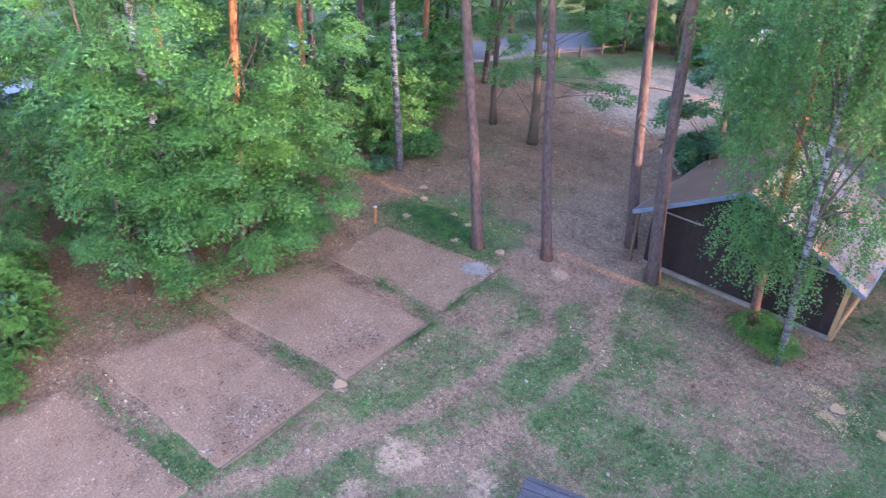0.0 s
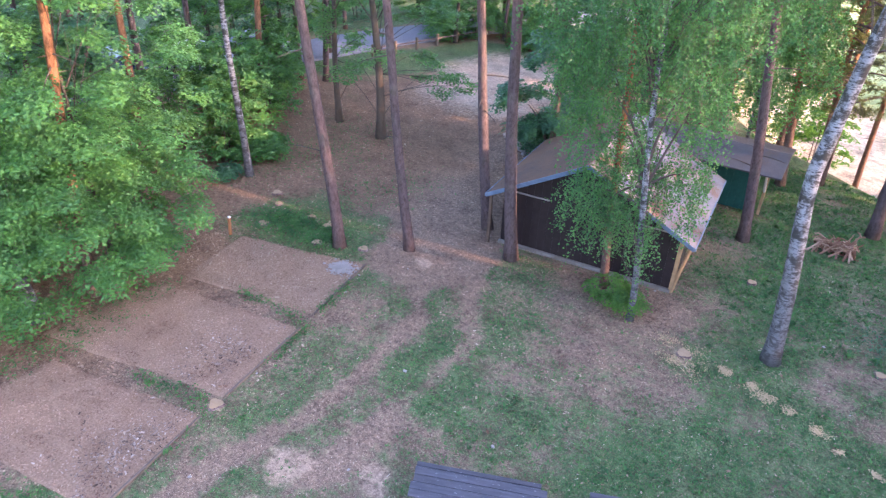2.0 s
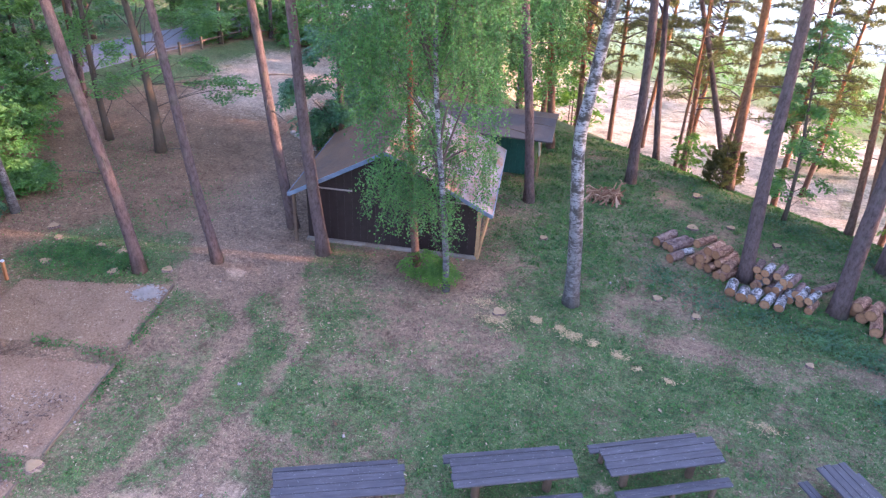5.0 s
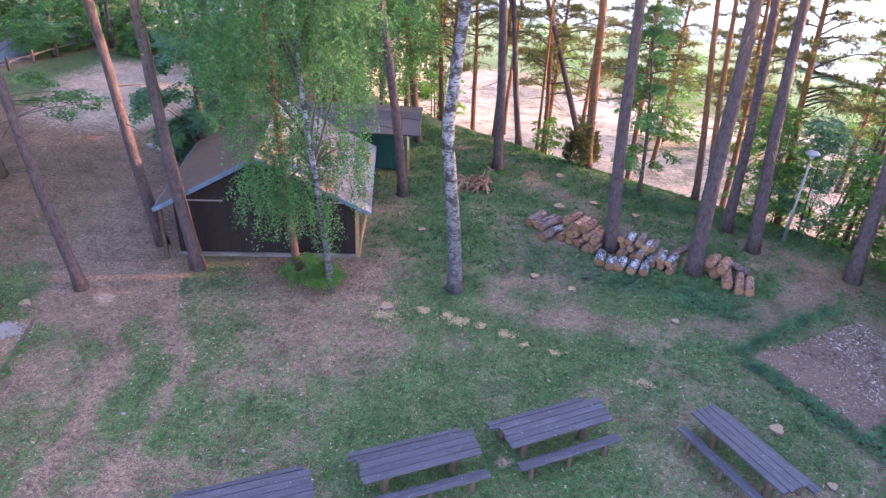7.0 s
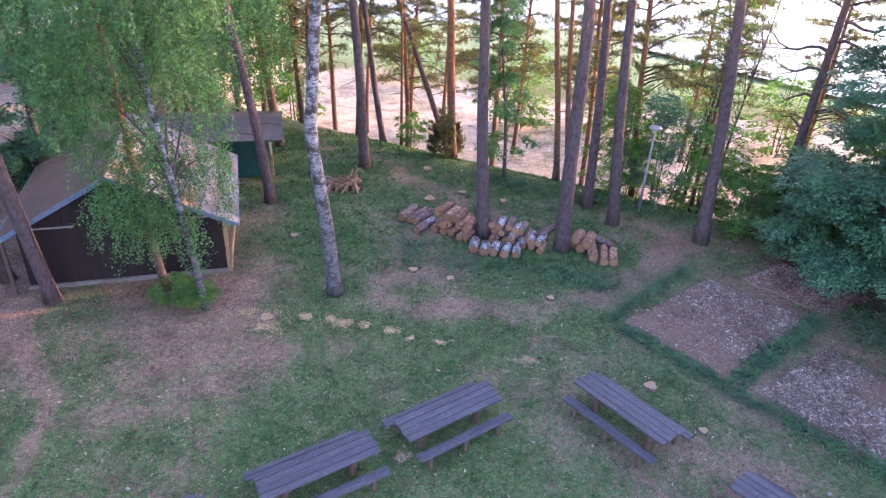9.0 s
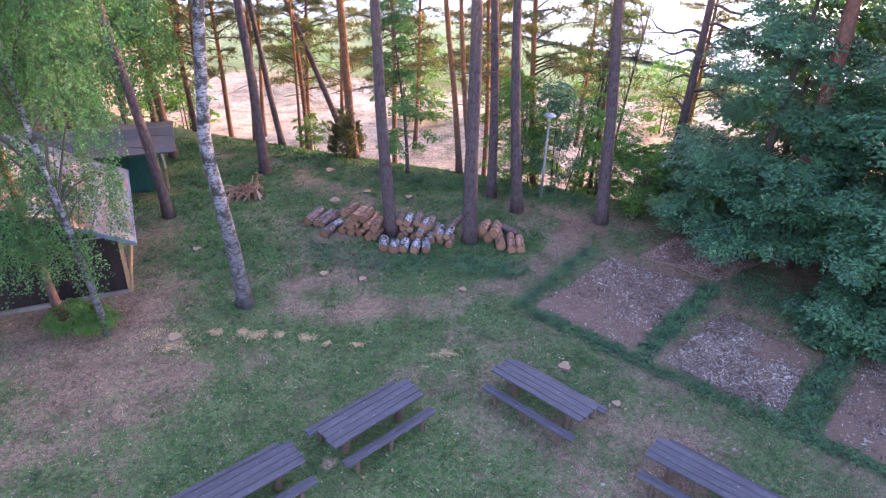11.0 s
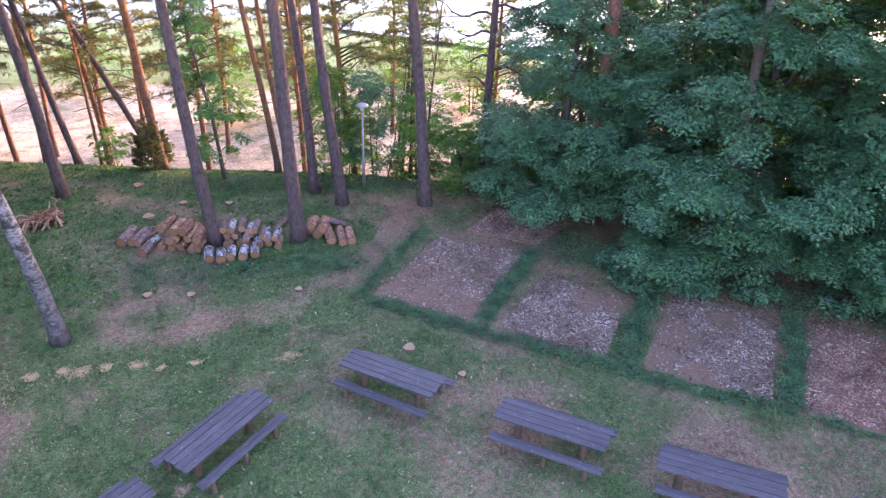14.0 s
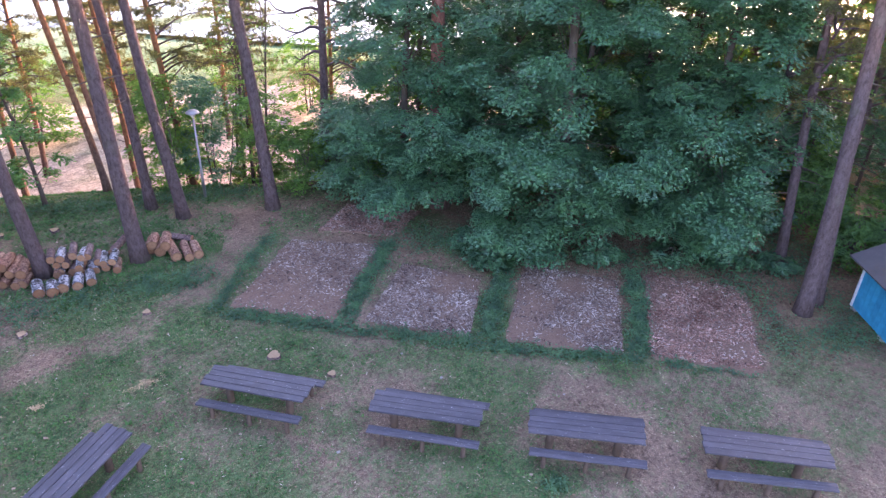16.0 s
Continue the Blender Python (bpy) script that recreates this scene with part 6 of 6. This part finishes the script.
log(pose(2.45, 22.05, gz(2.45, 22.05) + 0.14, 0, 0, 40), 0.5, 0.12, BIRCH_LOG, "short white birch log between the heaps", "log row")
pile(2.78, 21.62, 1.2, -0.72, 56, [5, 4, 3], 0.150, 0.95, [LOG_RED], "reddish stripped pine log in a heap", "reddish log heap")
pile(3.97, 20.0, 1.3, -0.38, 72, [5], 0.165, 0.66, [BIRCH_LOG], "short birch log lying on the grass", "birch log row")
pile(4.66, 20.95, 1.55, -0.98, 62, [8, 7, 5], 0.128, 0.72, [BIRCH_LOG, LOG_BROWN, LOG_RED, BIRCH_LOG], "mixed log in a stacked heap", "mixed log heap")
pile(7.42, 20.25, 0.3, -0.5, 62, [2, 2], 0.165, 0.85, [LOG_RED], "orange-brown pine log by the tree", "pine log heap")
pile(7.88, 19.22, 0.80, -0.28, 74, [3], 0.165, 1.1, [LOG_RED], "thick pine log lying apart on the grass", "pine logs apart")
log(pose(8.32, 20.95, gz(8.32, 20.9) + 0.13, 0, 0, -53), 0.95, 0.12, LOG_BROWN, "grey-brown log lying across the grass", "pine logs apart")
log(pose(6.35, 20.6, gz(6.3, 20.6) + 0.36, 0, -4, 40), 0.95, 0.12, LOG_BROWN, "dark log leaning on the stacked heap", "pine logs apart")
RNG = RNG_TREES


# sawn stumps and sawdust
def stump(x, y, r, h=0.10):
    t = thing("stump", "low freshly sawn tree stump in the grass", "stump", "stumps in the grass", pose(x, y, gz(x, y), 0, 0, RNG.uniform(0, 360)))
    th = np.arange(14) * 2 * math.pi / 14
    rad = r * (1 + 0.16 * np.sin(th * 3 + x) + RNG.normal(scale=0.05, size=14))
    rings = [(1.25, -0.05), (1.05, h * 0.6), (1.0, h)]
    v = np.concatenate([np.column_stack((rad * s * np.cos(th), rad * s * np.sin(th), np.full(14, z))) for s, z in rings])
    part("bark", Geo().add(v, [[k * 14 + i, k * 14 + (i + 1) % 14, k * 14 + 14 + (i + 1) % 14, k * 14 + 14 + i] for k in range(2) for i in range(14)]), LOG_BROWN, t)
    top = np.column_stack((rad * np.cos(th), rad * np.sin(th), np.full(14, h)))
    part("sawn_top", Geo().add(np.vstack((top, [[0, 0, h + 0.01]])), [[i, (i + 1) % 14, 14] for i in range(14)]), STUMP_TOP, t, "pale sawn top")


for x, y, r in ((2.87, 24.3, 0.24), (4.24, 24.8, 0.17), (5.73, 24.0, 0.17), (3.05, 27.1, 0.22), (7.52, 13.05, 0.2), (8.2, 11.4, 0.13), (-2.15, 21.5, 0.16), (-2.62, 16.7, 0.22), (-17.87, 16.15, 0.2), (-14.73, 15.6, 0.2), (-14.24, 14.6, 0.2), (-16.5, 14.3, 0.2), (-12.8, 15.25, 0.18), (-10.7, 7.73, 0.2), (-15.6, 15.7, 0.16), (1.8, 19.1, 0.16), (2.94, 18.5, 0.15), (5.9, 17.2, 0.13), (-17.2, 15.6, 0.15)):
    stump(x, y, r * 0.82, 0.07)
for x, y, r in SAW_SPOTS:
    n = int(15000 * r)
    xy = np.array([x, y]) + RNG.normal(scale=0.62, size=(n, 2)) * r * np.array([1.4, 1.1])
    away = np.hypot((xy[:, 0] - x) / 1.2, xy[:, 1] - y) / r
    xy = xy[RNG.random(n) < 0.85 * smooth(0.34, 0.84, fbm(xy[:, 0], xy[:, 1], 0.4, 33) + 0.3 * (0.7 - away))]
    tagged(part("sawdust", Geo().quads(chips(xy, 0.0105, 0.012, 1.8)), SAWDUST), "pale sawdust and wood chips on the grass", "sawdust", "sawdust patches", "stuff")

# heap of roots and branches
heap = thing("root_heap", "tangled heap of reddish roots and sawn branches", "root heap", at=pose(-0.5, 25.35, gz(-0.5, 25.35)) @ Matrix.Diagonal((0.95, 0.8, 1.0, 1)))
for i in range(90):
    a, ln = RNG.uniform(0, 6.28), RNG.uniform(0.3, 0.85)
    p = np.array([RNG.uniform(-0.6, 0.6), RNG.uniform(-0.3, 0.3), RNG.uniform(0.03, 0.42)])
    d = np.array([math.cos(a), math.sin(a) * 0.6, RNG.uniform(0.0, 0.6)])
    t = np.linspace(-0.5, 0.5, 6)[:, None]
    pts = p + d * ln * t + np.array([0, 0, 0.25]) * (0.25 - t ** 2) + RNG.normal(scale=0.03, size=(6, 3))
    pts[:, 2] = np.clip(pts[:, 2], 0.02, None)
    part("branch", Geo().tube(pts, np.linspace(RNG.uniform(0.018, 0.045), 0.01, 6), 5), ROOT_WOOD, heap)
for i in range(14):
    x, y = RNG.uniform(-0.55, 0.6), RNG.uniform(-0.25, 0.25)
    hh, lx, ly = RNG.uniform(0.35, 0.68), RNG.uniform(-0.3, 0.3), RNG.uniform(-0.15, 0.15)
    hh *= 1.0 + 0.35 * max(0.0, x)
    part("branch", Geo().tube([(x, y, 0.0), (x + lx * 0.4, y + ly * 0.4, hh * 0.55), (x + lx * 0.6 + 0.06, y + ly, hh * 0.8), (x + lx + 0.1, y + ly, hh)], [0.036, 0.03, 0.022, 0.01], 5), ROOT_WOOD, heap)
part("branch", Geo().tube([(0.55, 0.1, 0.0), (0.5, 0.1, 0.5), (0.62, 0.05, 0.8), (0.8, 0.05, 0.86)], [0.05, 0.04, 0.035, 0.03], 6), ROOT_WOOD, heap)
# sawn branches propped against the heap's front
TWIG = np.random.default_rng(8)
for x, lean, reach in ((-0.62, 0.25, 0.75), (-0.35, 0.55, 0.9), (-0.05, 0.6, 0.85), (0.2, -0.1, 0.7), (0.42, 0.12, 0.8), (0.62, -0.15, 0.75), (-0.8, 0.4, 0.6)):
    z1 = 0.62 * reach
    part("branch", Geo().tube([(x, -0.55, 0.02), (x + lean * 0.4, -0.38, z1 * 0.5 + TWIG.normal() * 0.03), (x + lean * 0.8, -0.2, z1 * 0.85), (x + lean, -0.12, z1)], [0.04, 0.036, 0.03, 0.02], 6), ROOT_WOOD, heap)
part("branch", Geo().tube([(0.6, 0.0, 0.5), (0.56, 0.0, 0.72), (0.66, 0.0, 0.84), (0.58, 0.0, 0.96), (0.5, 0.0, 0.98)], [0.04, 0.036, 0.032, 0.026, 0.016], 6), ROOT_WOOD, heap)

# orange marker stake
st = thing("marker_stake", "short orange wooden stake with a pale top", "stake", at=pose(-16.79, 13.12, gz(-16.79, 13.12), 0, 4, 0))
part("shaft", Geo().box((0.09, 0.09, 0.72), (0, 0, 0.29), bevel=0.015), ORANGE, st)
part("cap", Geo().box((0.10, 0.10, 0.05), (0, 0, 0.67), bevel=0.012), WHITE_PAINT, st, "pale cap")

# lamp post on the bank
lamp = thing("street_lamp", "grey steel park lamp with a flat mushroom head", "street lamp", at=pose(10.9, 22.99, gz(10.9, 22.99)))
part("pole", Geo().tube([(0, 0, -0.2), (0, 0, 1.2), (0, 0, 1.25), (0, 0, 3.24)], [0.06, 0.055, 0.038, 0.034], 12), STEEL, lamp, smooth=True)
part("neck", Geo().tube([(0, 0, 3.22), (0, 0, 3.33), (0, 0, 3.40)], [0.045, 0.09, 0.14], 16), LAMP_WHITE, lamp, "pale diffuser", smooth=True)
part("hood", Geo().tube([(0, 0, 3.39), (0, 0, 3.42), (0, 0, 3.48), (0, 0, 3.52)], [0.235, 0.245, 0.16, 0.03], 20), STEEL, lamp, "round grey hood", smooth=True)


# ---- beyond the lane: road, fence, cars ----
def strip(pts, width, lift, n=60):
    pts = np.array(pts, float)
    t = np.linspace(0, len(pts) - 1, n)
    c = np.stack([np.interp(t, np.arange(len(pts)), pts[:, j]) for j in range(2)], 1)
    d = np.gradient(c, axis=0)
    d /= np.linalg.norm(d, axis=1)[:, None]
    s = np.column_stack((-d[:, 1], d[:, 0])) * width / 2
    v = np.concatenate([np.column_stack((c + k * s, height(*(c + k * s).T) + lift - (0.2 if abs(k) > 1 else 0))) for k in (-1.02, -1, -0.5, 0, 0.5, 1, 1.02)])
    f = [[k * n + i, k * n + i + 1, (k + 1) * n + i + 1, (k + 1) * n + i] for k in range(6) for i in range(n - 1)]
    return Geo().add(v, f)


tagged(part("road", strip([(-35, -30), (-34, 0), (-33, 15), (-31.6, 27), (-29.6, 36), (-25, 48), (-12, 70)], 4.2, 0.04), ASPHALT, smooth=True), "grey-blue asphalt road behind the trees", "road", kind="structure")
fence = thing("fence", "low wooden fence with tan posts along the road", "fence", at=pose(-27.2, 32.2, 0))
for i in range(6):
    x, y = 0.44 * i, 1.55 * i
    part("post", Geo().box((0.14, 0.14, 0.8), (x, y, 0.35), bevel=0.015), EDGE_WOOD, fence)
    if i < 5:
        part("rail", Geo().box((1.62, 0.04, 0.08), (x + 0.22, y + 0.775, 0.5), Matrix.Rotation(math.atan2(1.55, 0.44), 3, "Z").to_4x4(), 0.01), LOG_BROWN, fence, "weathered brown rail")


def car(at, paint, label):
    t = thing("parked_car", label, "car", "parked cars", at)
    side = [(-2.1, 0.35), (2.1, 0.35), (2.15, 0.75), (1.2, 0.9), (0.55, 1.42), (-1.15, 1.45), (-1.95, 0.98), (-2.15, 0.85)]
    n = len(side)
    v = []
    for y, k in ((-0.86, 0.0), (-0.80, 1.0), (0.80, 1.0), (0.86, 0.0)):
        for x, z in side:
            tuck = 0.14 if z > 1.2 else 0.0
            v.append((x * (1 if k else 0.985), (abs(y) - tuck) * (1 if y > 0 else -1), z if k else z - 0.03))
    f = [list(range(n - 1, -1, -1)), [3 * n + i for i in range(n)]] + [[k * n + i, k * n + (i + 1) % n, (k + 1) * n + (i + 1) % n, (k + 1) * n + i] for k in range(3) for i in range(n)]
    part("body", Geo().add(v, f), paint, t)
    part("windscreen", Geo().box((0.03, 1.2, 0.62), (0.92, 0, 1.18), Matrix.Rotation(radians(-51), 3, "Y").to_4x4()), GLASS, t)
    for y in (-0.80, 0.80):
        part("side_window", Geo().box((1.5, 0.03, 0.34), (-0.3, y * 0.965, 1.16), bevel=0.012), GLASS, t)
    for x in (-1.3, 1.3):
        for y in (-0.80, 0.80):
            w = part("wheel", Geo().tube([(x, y - 0.1, 0.32), (x, y + 0.1, 0.32)], [0.32, 0.32], 16), RUBBER, t)
            part("rim", Geo().tube([(x, y - 0.11, 0.32), (x, y + 0.11, 0.32)], [0.19, 0.19], 12), STEEL, w)
    for y in (-0.6, 0.6):
        part("headlight", Geo().box((0.06, 0.32, 0.14), (2.12, y, 0.68), bevel=0.012), LAMP_WHITE, t)


for x, y, a, p, lb in ((-32.0, 23.6, 20, CAR_WHITE, "white car parked behind the trees"), (-31.4, 27.4, 25, CAR_SILVER, "silver car parked behind the trees"), (-33.4, 19.8, 15, CAR_DARK, "dark blue car parked behind the trees"), (-33.2, 12.6, 8, CAR_SILVER, "silver-blue car parked behind the bushes"), (-33.4, 6.4, 8, CAR_DARK, "dark blue car parked behind the bushes")):
    car(pose(x, y, gz(x, y) + 0.05, 0, 0, a), p, lb)

# pale stones that edge the lane by the hut
for i in range(7):
    x, y = -14.5 + i * 0.28, 26.9 - i * 0.22 + 0.1 * RNG.normal()
    s = RNG.uniform(0.12, 0.26)
    tagged(part("kerb_stone", Geo().box((s * 2, s * 1.4, s), (x, y, gz(x, y) + s * 0.3), pose(0, 0, 0, 8, 5, RNG.uniform(0, 180)), s * 0.25), STONE), "pale rounded stone at the lane's edge", "stone", "stones by the lane")


# ---- small growth and litter on the ground ----
def tufts(xy, h, blades, wide=0.16, rise=1.0):
    n = len(xy)
    p = np.column_stack((xy, height(xy[:, 0], xy[:, 1]) - 0.01))
    a = RNG.uniform(0, 2 * math.pi, (n, blades))
    d = np.stack((np.cos(a), np.sin(a), np.zeros_like(a)), -1)
    hh = (h * RNG.lognormal(0, 0.35, n))[:, None, None]
    root = p[:, None, :] + d * hh * 0.2 * RNG.uniform(0, 1, (n, blades, 1))
    tip = root + d * hh * RNG.uniform(0.25, 0.8, (n, blades, 1)) + np.array([0, 0, rise]) * hh * RNG.uniform(0.6, 1.1, (n, blades, 1))
    s = np.stack((-d[..., 1], d[..., 0], d[..., 2]), -1) * hh * wide
    return np.stack((root - s, root + s, tip), 2).reshape(-1, 3, 3)


def grass_spots(n, box, floor=0.45):
    xy = np.column_stack((RNG.uniform(box[0], box[1], n), RNG.uniform(box[2], box[3], n)))
    g, s, l, m = cover(xy[:, 0], xy[:, 1])
    keep = RNG.random(n) < np.clip((g - floor + 0.7 * (vnoise(xy[:, 0], xy[:, 1], 0.35, 61) - 0.5)) * 1.05, 0, 1) * (1 - s)
    for _, q in PADS + BEDS:
        q = np.array(q)
        ins = np.ones(n, bool)
        sign = np.sign(np.cross(q[1] - q[0], q[2] - q[1]))
        for i in range(4):
            e = q[(i + 1) % 4] - q[i]
            ins &= ((e[0] * (xy[:, 1] - q[i][1]) - e[1] * (xy[:, 0] - q[i][0])) * sign) > 0
        keep &= ~ins
    return xy[keep]


tagged(part("grass", Geo().tris(tufts(grass_spots(330000, (-13, 16, 2, 20), 0.32), 0.052, 3, 0.24, 0.62)), GRASSBLADE), "short worn grass of the clearing", "grass", kind="stuff")
tagged(part("grass", Geo().tris(tufts(grass_spots(70000, (-6, 13, 19, 32), 0.3), 0.08, 4, 0.22, 0.6)), GRASSBLADE), "longer grass towards the bank", "grass", kind="stuff")
tagged(part("dry_grass", Geo().tris(tufts(grass_spots(60000, (-13, 17, 1, 22), -0.1), 0.045, 2, 0.22, 0.45)), DRYGRASS), "dry straw-coloured grass among the green", "grass", kind="stuff")


def weeds_along(pts, width, count, size=0.07):
    pts = np.array(pts, float)
    k = RNG.uniform(0, len(pts) - 1, count)
    c = np.stack([np.interp(k, np.arange(len(pts)), pts[:, j]) for j in range(2)], 1) + RNG.normal(size=(count, 2)) * width / 2
    c += 0.5 * np.stack((fbm(c[:, 0], c[:, 1], 0.8, 71) - 0.5, fbm(c[:, 0], c[:, 1], 0.8, 75) - 0.5), 1)
    z = height(c[:, 0], c[:, 1]) + np.abs(RNG.normal(size=count)) * 0.06 + 0.03
    return leaves(np.column_stack((c, z)), np.array([0, 0, 1.0]) + RNG.normal(scale=0.5, size=(count, 3)), size)


for pts, w, n in (([(7.6, 15.6), (9.5, 12.95), (11.9, 9.75), (14.7, 6.2)], 0.32, 5600), ([(15.0, 5.7), (15.6, 5.0)], 0.2, 260), ([(15.7, 4.7), (16.6, 3.7)], 0.16, 160), ([(10.0, 13.0), (12.2, 14.6), (14.0, 15.6)], 0.32, 4400), ([(12.4, 9.7), (14.2, 10.9), (15.8, 12.0)], 0.34, 4400), ([(14.9, 6.3), (16.8, 7.6), (18.6, 8.9)], 0.34, 4400), ([(7.5, 16.0), (9.0, 17.3), (11.0, 18.6)], 0.3, 1500),
                  ([(-11.4, 11.4), (-13.0, 11.2), (-14.0, 11.1)], 0.22, 260), ([(-10.75, 7.75), (-12.2, 7.4), (-13.2, 7.3)], 0.22, 260), ([(-10.1, 4.0), (-12.2, 3.4), (-14.6, 3.0)], 0.24, 360), ([(-10.9, 9.3), (-11.25, 11.3)], 0.14, 160), ([(-11.35, 11.9), (-11.75, 13.6)], 0.22, 240), ([(-10.4, 6.2), (-10.5, 6.8)], 0.1, 50),
                  ([(6.0, 18.6), (8.2, 17.9)], 0.7, 2200), ([(1.4, 20.8), (3.2, 19.4), (5.4, 18.7)], 0.8, 2000), ([(-16.8, 14.6), (-14.0, 15.2)], 1.0, 4600), ([(-21.0, 16.5), (-18.5, 19.5), (-20.5, 23.0)], 2.4, 1500), ([(-15.4, 17.0), (-14.4, 20.5)], 1.5, 700), ([(-17.5, 2.0), (-15.6, 6.0), (-16.0, 10.0)], 0.8, 1600), ([(9.3, 5.2), (9.7, 5.0)], 0.25, 300), ([(14.6, 15.6), (16.6, 13.2), (18.6, 10.8)], 1.2, 4500), ([(20.0, 6.8), (22.0, 3.8), (20.5, 2.5)], 0.9, 1600), ([(18.6, 9.8), (21.2, 7.6), (23.2, 4.8)], 1.1, 5000), ([(21.0, 9.0), (24.0, 7.5), (25.0, 4.0)], 1.6, 5000), ([(19.0, 3.4), (21.5, 1.6)], 0.8, 1200), ([(17.8, 3.4), (19.8, 4.6), (20.9, 6.4)], 0.7, 1000), ([(6.5, 25.4), (12.5, 22.4)], 0.6, 2600), ([(3.0, 27.6), (7.0, 25.4)], 0.7, 1800)):
    tagged(part("weeds", Geo().quads(weeds_along(pts, w, n)), WEED if pts[0][0] > 0 else GRASSBLADE), "low green weeds growing along the beds and pads", "weeds", "weed strips", "stuff")



def litter_on(n, box, size, label, keep=None, material=LITTER):
    xy = np.column_stack((RNG.uniform(box[0], box[1], n), RNG.uniform(box[2], box[3], n)))
    if keep is not None:
        xy = xy[keep(xy[:, 0], xy[:, 1])]
    tagged(part("leaf_litter", Geo().quads(chips(xy, size, 0.012, 1.5)), material), label, "leaf litter", kind="stuff")


litter_on(34000, (-26, -9, 0, 29), 0.024, "dry leaf litter on the wood floor", lambda x, y: RNG.random(len(x)) < smooth(-9.0, -13.5, x) * smooth(1.2, 3.2, line_dist(x, y, LANE)) * (1 - smooth(0.1, 0.4, cover(x, y)[1])))
litter_on(20000, (-18.5, -12.6, 1.5, 13.6), 0.021, "brown bark chips and leaves strewn behind the pads", lambda x, y: RNG.random(len(x)) < 0.25 + 0.75 * smooth(0.35, 0.6, fbm(x, y, 1.2, 97)), CHIP_BROWN)
litter_on(17000, (-12, 20, 1, 24), 0.019, "scattered dry leaves and twigs on the grass")
litter_on(9000, (-12, -2, 13, 21), 0.019, "brown leaves strewn before the hut", lambda x, y: RNG.random(len(x)) < spot(x, y, -7, 17.3, 4.2, 1.0), CHIP_BROWN)
litter_on(18000, (12, 28, 2, 22), 0.024, "brown leaf litter under the maples, darkened for their shade", lambda x, y: x * 0.83 + y * 0.35 + RNG.normal(size=len(x)) * 0.7 > 15.6, SHADED_LITTER)
xy = np.column_stack((RNG.uniform(-12.5, 18, 18000), RNG.uniform(1, 24, 18000)))
tagged(part("straw", Geo().quads(chips(xy, 0.0065, 0.018, 6.0)), STRAW), "bits of straw and dry twigs all over the ground", "straw", kind="stuff")

# pale pebbles here and there
g = Geo()
for _ in range(46):
    x, y = RNG.uniform(-13, 15), RNG.uniform(3, 21)
    r = RNG.uniform(0.02, 0.05)
    g.box((2 * r, 1.5 * r, r), (x, y, gz(x, y) + 0.3 * r), pose(0, 0, 0, 0, 0, RNG.uniform(0, 180)), 0.3 * r)
tagged(part("pebbles", g, STONE), "small pale pebbles scattered on the worn ground", "pebbles", kind="stuff")
